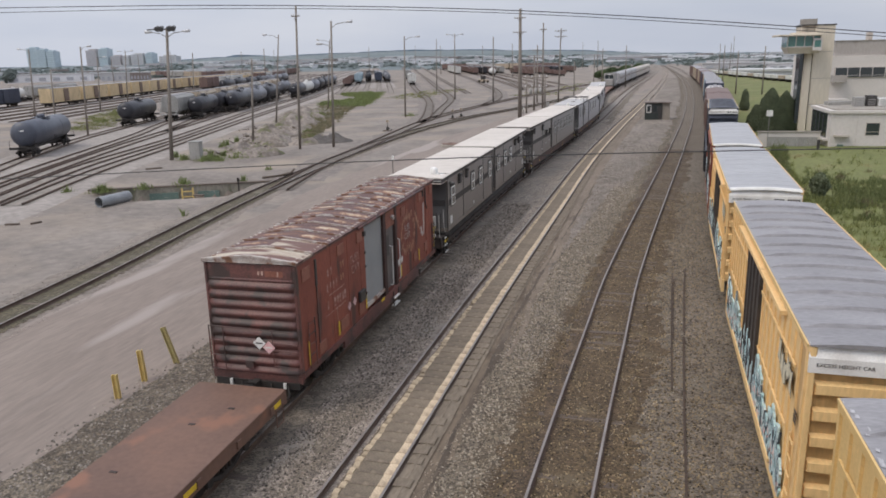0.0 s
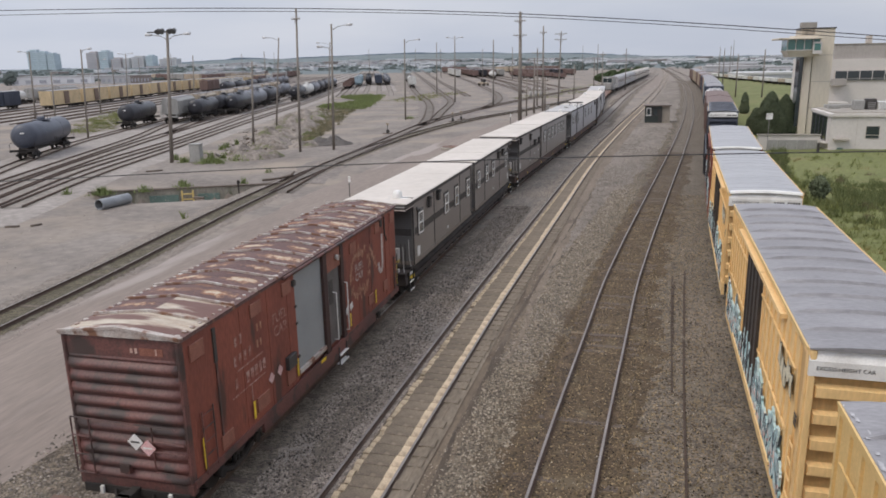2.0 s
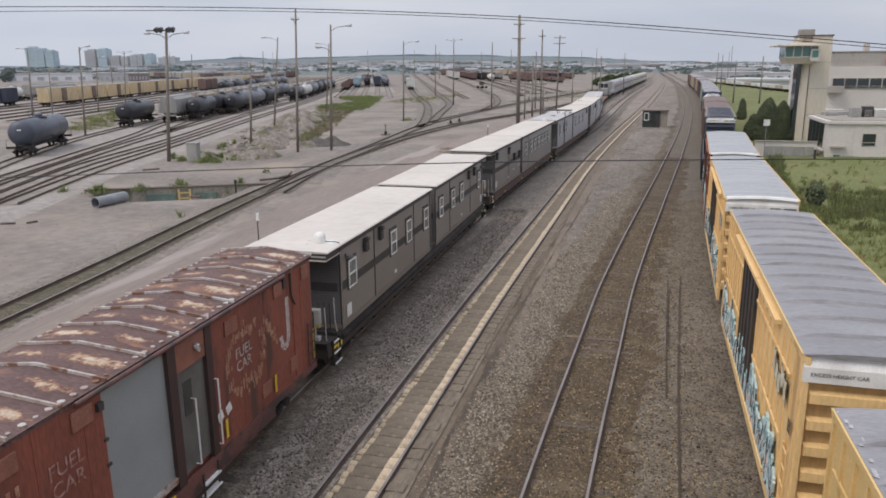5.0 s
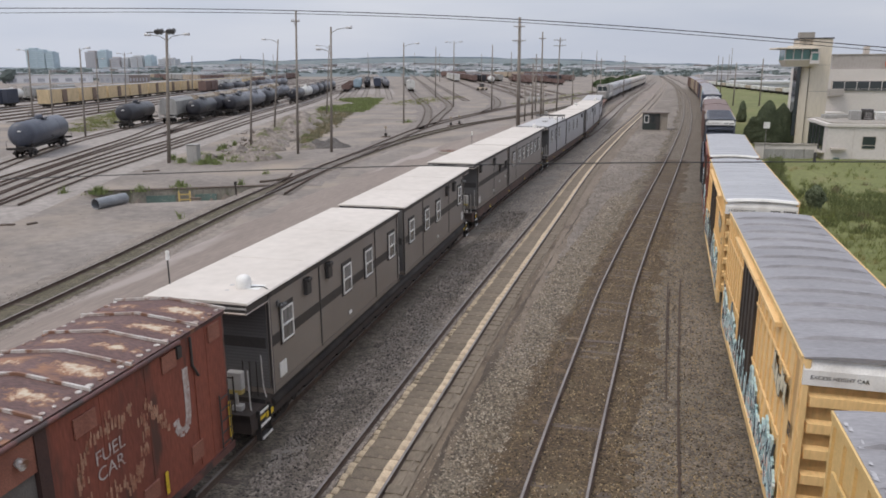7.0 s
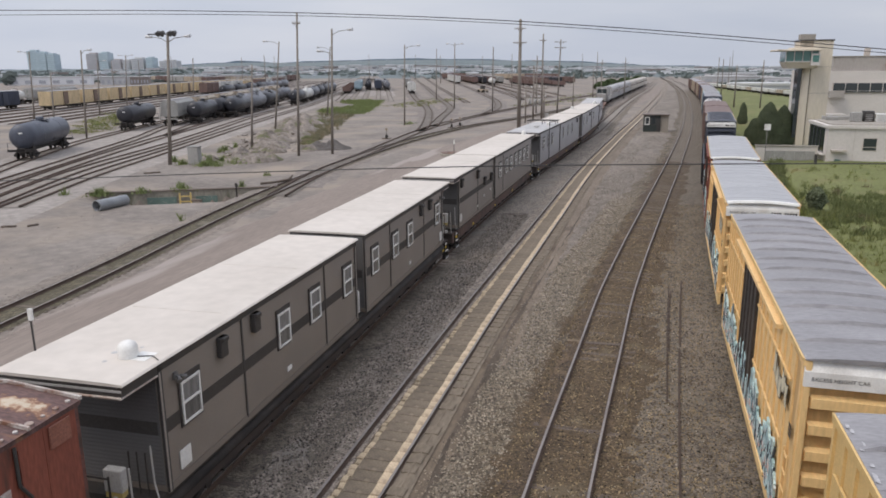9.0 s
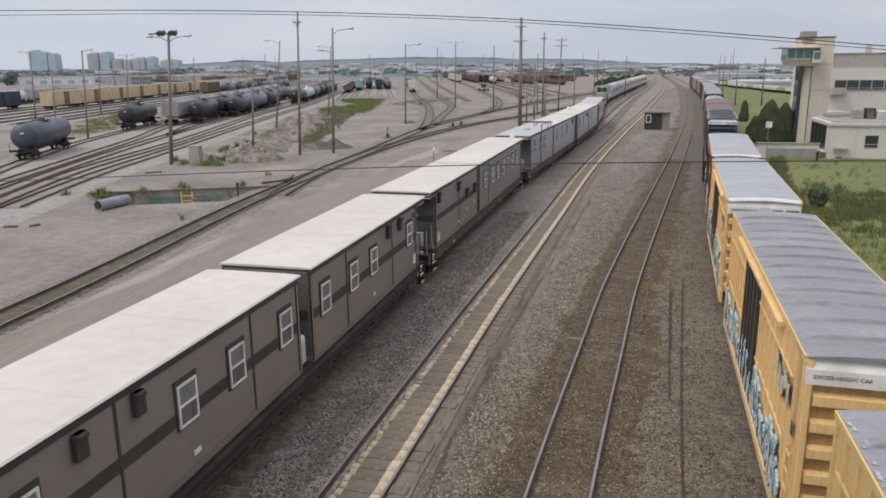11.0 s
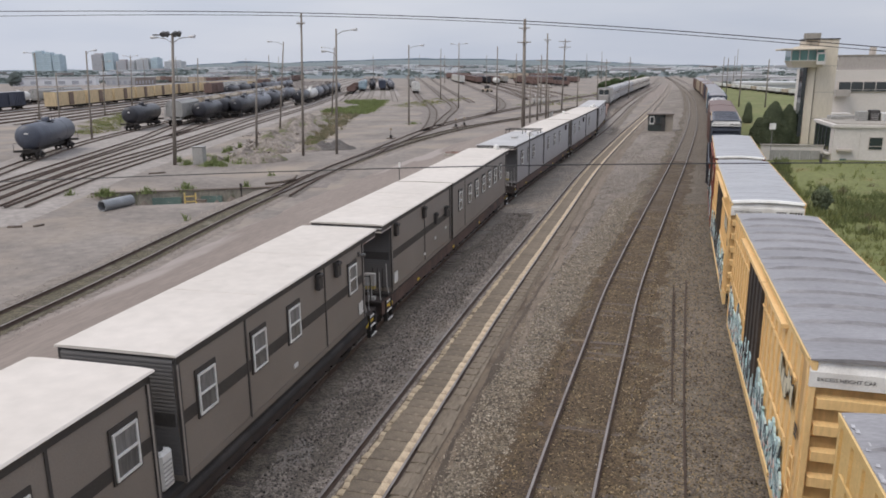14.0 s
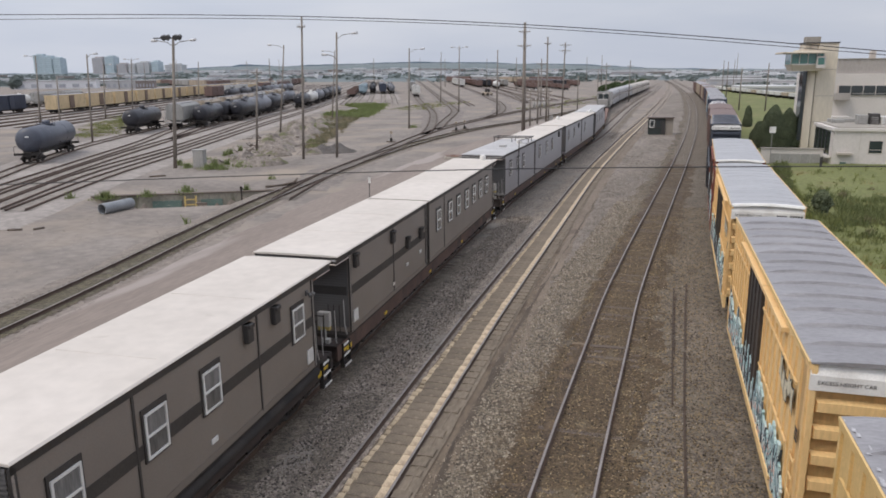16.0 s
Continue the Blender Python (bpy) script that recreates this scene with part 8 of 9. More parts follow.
def road_fixtures():
    bm = bmesh.new()
    rod(bm, (0, 0, -0.1), (0, 0, 0.32), 1.15, 1.1, seg=24)
    m = thing("manhole", "low round concrete chamber with a rusty lid beside the road", "manhole", at=pose(-21.0, 86.0, -0.2))
    part("chamber", bm, M_CONC, m)
    bm = bmesh.new()
    rod(bm, (0, 0, 0.32), (0, 0, 0.38), 1.0, 0.97, seg=24)
    lid = part("lid", bm, M_DECK, m, "rusty brown lid")
    part_box("lifting_bar", (-0.2, 0.2, -0.04, 0.04, 0.38, 0.44), M_RAILRUST, lid)
    for x, y in SWITCHES:
        t = thing("switch_stand", "small dark points lever standing beside a yard lead", "switch stand", "switch stands", at=pose(x, y, -0.22))
        part_box("base", (-0.7, 0.7, -0.15, 0.15, 0.0, 0.14), M_TIE, t)
        part_box("stand", (-0.18, 0.18, -0.14, 0.14, 0.14, 0.6), M_BLACK, t, bevel=0.04)
        bm = bmesh.new()
        rod(bm, (0, 0, 0.6), (0, 0, 1.5), 0.035, seg=6)
        part("mast", bm, M_BLACK, t)
        part_box("target", (-0.2, 0.2, -0.02, 0.02, 1.25, 1.6), M_HOPTAN, t)
        bm = bmesh.new()
        rod(bm, (0.15, 0, 0.4), (0.75, 0, 0.2), 0.03, seg=6)
        part("lever", bm, M_BLACK, t)


def bollards():
    for x, y, h, ry, lab in ((-15.5, 18.4, 0.82, -2, "short yellow steel post standing in gravel"), (-15.5, 19.75, 1.1, -3, "yellow steel post standing in gravel"), (-15.3, 21.3, 1.4, -15, "leaning olive-yellow steel post in gravel")):
        bm = bmesh.new()
        for x0, x1, y0, y1 in ((-0.065, 0.065, -0.012, 0.012), (-0.078, -0.054, -0.07, 0.07), (0.054, 0.078, -0.07, 0.07)):
            box(bm, x0, x1, y0, y1, -0.25, h)
        ob = part("marker_post", bm, M_POSTYEL if ry > -10 else M_OLIVE)
        ob.matrix_basis = pose(x, y, -0.2, 0, ry, 12)
        tagged(ob, lab, "post", "yellow posts")


M_TIMBER = material("tan_timber", (0.22, 0.165, 0.115), (0.16, 0.12, 0.08), 3.0, 0.9, bump=0.3, fine=20.0)
M_POSTYEL = material("faded_yellow_post", (0.62, 0.46, 0.17), (0.52, 0.38, 0.13), 3.0, 0.7, bump=0.05)
M_OLIVE = material("olive_yellow_paint", (0.42, 0.35, 0.15), (0.34, 0.28, 0.12), 3.0, 0.7, bump=0.05)


M_OLDRAIL = material("deep_rust_old_rail", (0.075, 0.05, 0.036), (0.055, 0.037, 0.028), 2.0, 0.9, bump=0.3)


def old_rails():
    """Buried steel guards and a drain beside the main track."""
    for x0, y0, x1, y1, w in ((1.5, 14.6, 2.13, 27.3, 0.032), (2.16, 27.5, 2.75, 37.0, 0.034), (1.5, 22.4, 2.1, 36.0, 0.022), (1.74, 26.8, 2.14, 35.0, 0.02)):
        bm = bmesh.new()
        path = smooth_path([(x0, y0), ((x0 + x1) / 2 - 0.03, (y0 + y1) / 2), (x1, y1)])
        ribbon(bm, path, list(np.arange(y0, y1, 0.6)), [(-w, -0.24), (-w, -0.145), (w, -0.145), (w, -0.24)])
        ob = part("buried_rail", bm, M_OLDRAIL)
        tagged(ob, "rusty length of old rail half buried in gravel", "rail", "old rails")
    bm = bmesh.new()
    box(bm, -1.98, -1.45, 27.0, 27.2, -0.2, -0.13)
    tagged(part("timber_stub", bm, M_TIMBER), "pale timber end beside the rail", "timber")
    bm = bmesh.new()
    box(bm, -1.3, 0.1, 26.95, 27.2, -0.2, -0.15)
    tagged(part("timber_tie", bm, M_TIE), "worn timber tie lying between the rails", "timber")


# ---------------------------------------------------------------- yard hut
M_HUTDARK = material("dark_green_cladding", (0.035, 0.045, 0.042), (0.028, 0.036, 0.034), 1.0, 0.7, bump=0.1)
M_BEIGE = material("beige_render", (0.36, 0.32, 0.27), (0.3, 0.265, 0.225), 0.6, 0.9, bump=0.1)


M_HUTROOF = material("weathered_felt_roof", (0.22, 0.185, 0.165), (0.17, 0.14, 0.125), 0.8, 0.9, bump=0.1)


def yard_hut():
    t = thing("hut", "small dark-green yard hut with white-framed window and beige side", "hut", at=pose(3.1, 124.5, -0.2))
    part_box("front_wall", (-1.4, 1.2, -1.2, 1.6, 0.0, 2.6), M_HUTDARK, t)
    part_box("side_wall", (1.2, 2.4, -1.0, 1.6, 0.0, 2.6), M_BEIGE, t)
    part_box("roof", (-1.65, 2.6, -1.45, 1.8, 2.6, 2.78), M_HUTROOF, t)
    w = part_box("window_frame", (-1.2, -0.45, -1.26, -1.2, 1.1, 2.35), M_WPAINT, t)
    part_box("pane", (-1.08, -0.57, -1.275, -1.262, 1.25, 2.2), M_GLASS, w)
    w = part_box("window", (-0.3, 0.5, -1.25, -1.2, 1.1, 2.35), M_SIDETRIM, t)
    part_box("pane", (-0.2, 0.4, -1.265, -1.252, 1.2, 2.25), M_GLASS, w)
    part_box("base", (-1.5, 2.5, -1.3, 1.7, -0.2, 0.02), M_CONC, t)
    part_box("door", (0.62, 1.15, -1.23, -1.2, 0.05, 2.1), M_SIDETRIM, t)


# ---------------------------------------------------------------- control tower and office
M_TOWER = material("tower_concrete", (0.64, 0.57, 0.47), (0.56, 0.495, 0.405), 0.35, 0.9, bump=0.12, fine=5.0, grain=0.08, third=(0.33, 0.28, 0.22), cover=0.6, spots=0.35, stretch_by=(1.5, 1.5, 0.2))
M_OFFICE = material("pale_office_wall", (0.62, 0.575, 0.54), (0.57, 0.53, 0.495), 0.3, 0.85, bump=0.05, fine=5.0, grain=0.05)
# The set-back storey's shade is put into this wall colour.
M_UPPERWALL = material("shaded_grey_beige_render", (0.4, 0.365, 0.34), (0.35, 0.32, 0.297), 0.3, 0.85, bump=0.05, fine=5.0, grain=0.06, third=(0.3, 0.27, 0.245), cover=0.62, spots=0.5, stretch_by=(1, 1, 0.4))
M_OFFICE2 = material("beige_office_wall", (0.5, 0.445, 0.395), (0.45, 0.4, 0.355), 0.3, 0.85, bump=0.05, fine=5.0, grain=0.05)
M_GREENGLASS = plain_glass("green_tinted_glass", (0.05, 0.16, 0.13), 0.06)
M_ORANGE = material("orange_sign", (0.75, 0.13, 0.04), (0.68, 0.11, 0.035), 1.0, 0.5, bump=0.0)


def control_tower():
    t = thing("control_tower", "beige concrete yard control tower with flared glazed cab", "tower", at=pose(0, 0, 0))
    part_box("shaft", (21.2, 23.45, 103.2, 107.0, -0.3, 12.85), M_TOWER, t)
    part_box("stair_column", (20.2, 21.05, 102.9, 106.0, -0.3, 10.0), M_TOWER, t)
    part_box("recess", (21.05, 21.2, 103.4, 106.5, -0.3, 10.0), M_SIDETRIM, t)
    part_box("glazed_strip", (19.75, 20.2, 103.3, 105.5, 1.0, 9.6), M_GLASS, t)
    for z in np.arange(1.5, 9.4, 2.1):
        part_box("strip_mullion", (19.74, 20.2, 103.27, 103.3, z, z + 0.06), M_SIDETRIM, t)
    part_box("upper_shaft", (19.7, 21.2, 103.6, 107.0, 10.0, 12.85), M_TOWER, t)
    part_box("shaft_cap", (19.6, 23.55, 103.1, 107.1, 12.852, 13.0), M_SIDETRIM, t)
    part_box("plant_box", (19.9, 21.6, 104.5, 106.0, 13.0, 13.7), M_CONC, t)
    # cab: flared floor, window band, slab roof
    bm = bmesh.new()
    lo, hi = [(18.2, 101.6), (21.5, 101.6), (21.5, 105.2), (18.2, 105.2)], [(17.75, 101.1), (21.5, 101.1), (21.5, 105.2), (17.75, 105.2)]
    a = [bm.verts.new((x, y, 9.55)) for x, y in lo]
    b = [bm.verts.new((x, y, 10.35)) for x, y in hi]
    for i in range(4):
        j = (i + 1) % 4
        bm.faces.new((a[i], a[j], b[j], b[i]))
    bm.faces.new(a[::-1])
    bm.faces.new(b)
    cab = part("cab_base", bm, M_TOWER, t)
    part_box("cab_glass", (17.8, 21.5, 101.15, 105.1, 10.352, 11.62), M_GREENGLASS, t)
    for x in (17.76, 18.7, 19.65, 20.6, 21.42):
        part_box("cab_mullion", (x, x + 0.09, 101.08, 101.16, 10.352, 11.62), M_OFFICE, t)
    part_box("cab_sill", (17.7, 21.55, 101.05, 101.2, 10.3, 10.42), M_OFFICE, t)
    part_box("side_pod", (20.6, 21.6, 100.7, 101.1, 9.9, 11.3), M_OFFICE, t)
    part_box("pod_window", (20.75, 21.45, 100.68, 100.7, 10.3, 11.1), M_GREENGLASS, t)
    part_box("cab_roof", (16.6, 21.6, 100.3, 105.4, 11.62, 11.82), M_TOWER, t, bevel=0.04)
    part_box("roof_step", (18.6, 21.2, 101.6, 104.8, 11.82, 12.05), M_TOWER, t)
    for z in (3.3, 6.5, 9.7):
        part_box("pour_joint", (21.19, 23.66, 103.185, 103.2, z, z + 0.05), M_CONC, t)


def office():
    t = thing("office_building", "pale rendered low office with flat roof and dark glazed side", "building")
    wall = part_box("wall", (19.9, 52, 85.5, 94.2, -0.4, 3.55), M_OFFICE, t)
    part_box("parapet", (19.7, 52.2, 85.3, 94.4, 3.552, 3.85), M_OFFICE, t)
    part_box("flat_roof", (20.2, 51.8, 85.8, 93.9, 3.85, 3.97), M_CONC, t)
    part_box("side_glazing", (19.84, 19.9, 87.0, 94.0, 0.9, 3.4), M_GLASS, t)
    for y in np.arange(88.5, 93.5, 1.6):
        part_box("mullion", (19.78, 19.86, y, y + 0.1, 0.9, 3.4), M_SIDETRIM, t)
    part_box("side_rail", (19.4, 19.84, 86.0, 94.2, 0.7, 0.85), M_OFFICE, t)
    for x, z0, z1, w in ((23.3, 1.35, 2.55, 1.2), (26.6, 1.35, 2.55, 1.2), (30.5, 1.35, 2.55, 1.2)):
        f = part_box("window_frame", (x - 0.06, x + w + 0.06, 85.46, 85.5, z0 - 0.06, z1 + 0.06), M_OFFICE2, t)
        part_box("pane", (x, x + w, 85.44, 85.458, z0 + 0.35, z1), M_GLASS, f)
        part_box("lower_pane", (x, x + w, 85.44, 85.458, z0, z0 + 0.28), M_GLASS, f)
    part_box("door_canopy", (20.3, 21.7, 85.0, 85.5, 1.15, 1.35), M_OFFICE2, t)
    part_box("green_door", (20.7, 21.3, 85.46, 85.5, -0.3, 0.35), M_GREENP, t)
    for x in (22.4, 25.4, 28.6, 32):
        part_box("wall_joint", (x, x + 0.03, 85.485, 85.5, -0.3, 3.5), M_OFFICE2, t)
    for x0, x1, y0, y1, z, m in ((23.0, 24.0, 89.6, 90.8, 4.95, M_HOPGREY), (24.25, 25.2, 89.8, 91.0, 5.1, M_SIDETRIM), (25.3, 27.6, 89.4, 91.4, 4.8, M_BOXWHITE), (28.4, 30.6, 90.0, 92.0, 5.1, M_HOPGREY)):
        unit = part_box("roof_unit", (x0, x1, y0, y1, 3.97, z), m, t, "boxed ventilation unit on the flat roof", bevel=0.03)
        for k in range(4):
            part_box("unit_louvre", (x0 + 0.12, x1 - 0.12, y0 - 0.015, y0, 4.1 + 0.19 * k, 4.15 + 0.19 * k), M_GALV2, unit)
    for x0, x1, y0 in ((20.8, 23.6, 92.9), (20.9, 22.2, 91.6)):
        part_box("roof_duct", (x0, x1, y0, y0 + 0.5, 3.97, 4.35), M_HOPGREY, t, bevel=0.03)
    u = thing("office_block", "tall pale office block with a dark ribbon of windows", "building")
    part_box("lower_block", (25.8, 70, 115, 140, -0.3, 9.1), M_OFFICE, u)
    part_box("upper_block", (26.4, 70, 115.4, 139, 9.1, 11.0), M_UPPERWALL, u)
    part_box("coping", (26.3, 70, 115.3, 139.2, 11.002, 11.12), M_CONC, u)
    part_box("ribbon_recess", (26.5, 70, 114.9, 115.0, 6.15, 7.6), M_OFFICE2, u)
    for k in range(22):
        x = 26.6 + k * 1.55
        f = part_box("window_frame", (x, x + 1.55, 114.84, 114.9, 6.2, 7.55), M_OFFICE, u)
        part_box("pane", (x + 0.05, x + 1.5, 114.82, 114.838, 6.5, 7.5), M_GLASS, f)
        part_box("lower_pane", (x + 0.05, x + 1.5, 114.82, 114.838, 6.24, 6.44), M_GLASS, f)
    part_box("balcony", (26.1, 27.9, 113.6, 114.8, 5.6, 6.5), M_UPPERWALL, u)
    part_box("balcony_door", (27.6, 28.1, 114.78, 114.815, 5.65, 7.3), M_GLASS, u)
    part_box("chimney", (31.0, 31.6, 118, 119, 11.12, 12.15), M_OFFICE2, u)
    part_box("side_house", (25.6, 28.0, 112.0, 115, -0.3, 3.4), M_OFFICE, u)
    bm = bmesh.new()
    rod(bm, (34.0, 115.3, 9.9), (34.0, 115.2, 9.9), 1.0, seg=20)
    part("orange_sign", bm, M_ORANGE, u, "plain orange sign panel")
    w = thing("garden_wall", "low pale concrete wall with grey panels beside the office", "wall")
    part_box("wall", (13.2, 19.4, 87.2, 87.5, -0.4, 1.45), M_OFFICE, w)
    for k in range(5):
        x = 14.2 + k * 1.0
        part_box("panel", (x, x + 0.96, 87.14, 87.2, -0.1, 0.95), M_HOPGREY, w)
    part_box("coping", (13.1, 19.5, 87.1, 87.6, 1.45, 1.55), M_CONC, w)
    for x, y, h in ((18.6, 84.0, 1.1), (11.3, 60.5, 1.4)):
        part_ob = thing("marker_post", "short dark post standing in the grass", "post", at=pose(x, y, -0.1))
        part_box("post", (-0.12, 0.12, -0.12, 0.12, -0.3, h), M_SIDETRIM, part_ob)
    s = thing("sign_post", "small white square sign on a thin post", "sign", at=pose(14.0, 86.0, -0.2))
    bm = bmesh.new()
    rod(bm, (0, 0, -0.2), (0, 0, 3.7), 0.04, seg=6)
    part("post", bm, M_POLE_GREY, s)
    part_box("sign_plate", (-0.32, 0.32, -0.08, -0.04, 3.45, 4.1), M_WPAINT, s)


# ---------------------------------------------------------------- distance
# The hazy_ materials below carry distance haze in their base colour.
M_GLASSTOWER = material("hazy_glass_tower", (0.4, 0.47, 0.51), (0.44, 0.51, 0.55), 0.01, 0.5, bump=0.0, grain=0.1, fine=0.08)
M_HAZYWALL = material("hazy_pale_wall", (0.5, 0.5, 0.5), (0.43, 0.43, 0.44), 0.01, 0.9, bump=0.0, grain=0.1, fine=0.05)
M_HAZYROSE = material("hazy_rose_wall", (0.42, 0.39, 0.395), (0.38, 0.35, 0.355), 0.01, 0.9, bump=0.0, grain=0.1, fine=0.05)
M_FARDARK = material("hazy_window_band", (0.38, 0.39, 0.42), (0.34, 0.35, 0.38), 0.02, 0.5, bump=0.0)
# Ridge and slope are blued in the base colour to suggest haze.
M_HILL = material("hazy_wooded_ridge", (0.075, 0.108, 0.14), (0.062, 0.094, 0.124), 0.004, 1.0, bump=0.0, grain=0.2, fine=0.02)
M_FARFIELD = material("haze_tinted_slope", (0.122, 0.152, 0.158), (0.146, 0.17, 0.172), 0.006, 1.0, bump=0.0, grain=0.25, fine=0.03)
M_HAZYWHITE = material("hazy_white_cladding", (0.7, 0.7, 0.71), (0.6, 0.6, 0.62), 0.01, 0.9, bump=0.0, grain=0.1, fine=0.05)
M_BRICKFAR = material("brown_brick_shed", (0.27, 0.225, 0.205), (0.23, 0.195, 0.178), 0.05, 0.9, bump=0.0)


def ridge(a):
    """Height of the wooded ridge by bearing in degrees from the tracks."""
    return float(np.interp(a, (-60, -36, -32, -29, -26, -18, -13, -5, 1, 5, 40), (8, 13, 30, 39, 34, 46, 44, 31, 12, 4, 2)))


def land(x, y):
    r, h = math.hypot(x, y), ridge(math.degrees(math.atan2(x, y)))
    return float(np.interp(r, (560, 900, 1500, 2400, 3300), (-0.27, -0.2, 0.12 * h, 0.45 * h, 0.9 * h)))


def tower_block(x, y, w, d, h, mat, floors):
    t = thing("apartment_tower", "distant hazy residential tower on the skyline", "building", "skyline towers", at=pose(x, y, -1))
    part_box("wall", (-w / 2, w / 2, -d / 2, d / 2, 0, h), mat, t)
    for k in range(floors):
        z = h * (k + 0.35) / floors
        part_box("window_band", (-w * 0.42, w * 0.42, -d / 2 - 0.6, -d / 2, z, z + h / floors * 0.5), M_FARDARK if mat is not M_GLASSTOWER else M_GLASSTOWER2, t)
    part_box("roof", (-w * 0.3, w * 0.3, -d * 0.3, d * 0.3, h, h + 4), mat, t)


# Glass bands, paled by the same painted haze.
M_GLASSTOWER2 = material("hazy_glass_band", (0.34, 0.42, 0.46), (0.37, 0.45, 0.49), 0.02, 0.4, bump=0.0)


def shed(x, y, w, d, h, mat, label, doors=4, turn=0.0, fascia=0.6):
    t = thing("warehouse", label, "building", "distant warehouses", at=pose(x, y, min(land(x, y), land(x, y + d)) - 0.4, 0, 0, turn))
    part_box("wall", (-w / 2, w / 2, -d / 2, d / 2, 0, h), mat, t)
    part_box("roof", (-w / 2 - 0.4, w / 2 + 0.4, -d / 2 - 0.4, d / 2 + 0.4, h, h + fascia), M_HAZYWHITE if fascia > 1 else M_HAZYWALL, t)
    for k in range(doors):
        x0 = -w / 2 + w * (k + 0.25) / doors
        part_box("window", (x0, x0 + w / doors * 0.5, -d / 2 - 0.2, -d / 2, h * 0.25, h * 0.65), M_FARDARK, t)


def distance():
    # skyline by bearing from the bridge
    for x, w, h, m, n in ((-1990, 41, 73, M_GLASSTOWER, 11), (-1953, 33, 67, M_GLASSTOWER, 10), (-1917, 29, 61, M_GLASSTOWER, 9), (-1756, 40, 61, M_HAZYROSE, 10), (-1710, 34, 64, M_GLASSTOWER, 10),
                          (-1664, 37, 40, M_HAZYROSE, 6), (-1626, 24, 38, M_HAZYWALL, 6), (-1582, 44, 44, M_HAZYWALL, 7), (-1538, 25, 46, M_GLASSTOWER, 7), (-1470, 62, 36, M_HAZYWALL, 5)):
        tower_block(x, 2200, w, 30, h, m, n)
    rng = random.Random(31)
    sheds = []
    for k in range(150):
        y = rng.uniform(560, 1700)
        a = rng.uniform(-46, 20)
        x = y * math.tan(radians(a))
        if y < 1150 and -29 < a < -7 or y < 950 and a > -8:
            continue
        sheds.append((x, y, rng.uniform(10, 48) * y / 1000, 25, rng.uniform(2.5, 5) * (0.6 + y / 2000), rng.choice((M_HAZYWHITE, M_HAZYWALL, M_HAZYROSE, M_BRICKFAR))))
    for x, y, w, d, h, m in sheds:
        shed(x, y, w, d, h, m, "distant low industrial building among trees", 3)
    for k in range(170):
        y, a = rng.uniform(850, 1750), rng.uniform(-29, 16)
        shed(y * math.tan(radians(a)), y, rng.uniform(4, 20) * y / 1000, 15, rng.uniform(1.2, 3.0) * y / 1000, M_HAZYWHITE if k % 3 else M_HAZYROSE, "distant white building on the wooded slope", 1, 0.0, 1.4)
    rng = random.Random(37)
    for k in range(34):
        y = rng.uniform(430, 900)
        a = rng.uniform(4.5, 18)
        x = 16 + y * math.tan(radians(a))
        shed(x, y, rng.uniform(14, 50), 14, rng.uniform(2.0, 3.6), (M_HAZYWHITE, M_HAZYWALL, M_BRICKFAR, M_HAZYROSE)[k % 4], "low industrial building beyond the grass field", 5, rng.uniform(-12, 4))
    shed(90, 345, 100, 24, 2.2, M_FARDARK, "long low warehouse with white fascia across the field", 9, -14, 0.9)
    for k in range(17):
        t = thing("trailer", "white road trailer parked along the field edge", "trailer", "parked trailers", at=pose(33 + k * 1.0, 376 - k * 6.9, -0.2, 0, 0, 8))
        part_box("box", (-1.2, 1.2, -2.9, 2.9, 1.0, 2.05), M_BOXWHITE if k % 5 else M_HOPTAN, t)
        part_box("chassis", (-0.9, 0.9, -3.0, 3.0, 0.7, 1.0), M_BLACK, t)
        bm = bmesh.new()
        rod(bm, (-1.1, 1.8, 0.5), (1.1, 1.8, 0.5), 0.5, seg=12)
        part("axle", bm, M_BLACK, t)
    for x, y, w, d, h, m, lab in ((-396, 450, 52, 16, 5.5, M_HAZYWHITE, "long white workshop with dark bays at the yard edge"), (-342, 450, 21, 14, 5.5, M_HAZYWALL, "pale workshop with a dark bay at the yard edge"), (-326, 452, 12, 14, 5.5, M_BRICKFAR, "brown brick workshop at the yard edge"), (-470, 430, 40, 14, 5, M_HAZYROSE, "pale workshop with wide doors at the yard edge")):
        shed(x, y, w, d, h, m, lab, 6, 30)
    # rows of far freight cars
    protos = [far_boxcar(m, lab, L=8.0, roof=r) for m, lab, r in ((M_BOXBROWN, "far brown freight car in the yard", M_BOXBROWN), (M_HOPTAN, "far tan freight car in the yard", None), (M_HOPGREY, "far grey freight car in the yard", None))]
    rng = random.Random(35)
    rows = [smooth_path([(x0, 430), (x0 - 60, 620)]) for x0 in (-265, -250, -225)]
    for k, path in enumerate(rows):
        for i in range(7):
            y = 440 + 17.5 * i + 23 * (k % 3)
            proto = protos[(k + i // 3) % 3]
            if proto.matrix_basis.translation.length < 1:
                park(proto, path, y)
            else:
                copy_thing(proto, on_track(path, y, 0.0, 6))
    strings = [smooth_path([(x0, y0), (x0 - 110, y0 + 90)]) for x0, y0 in ((-60, 560), (-300, 480))]
    for k, path in enumerate(strings):
        for i in range(8):
            y = (560, 480)[k] + 11.2 * i
            copy_thing(protos[(k + i // 2) % 3], on_track(path, y, 0.0, 5))
    # woods: clumps of leaves, joined
    verts, faces = [], []
    rng = random.Random(33)
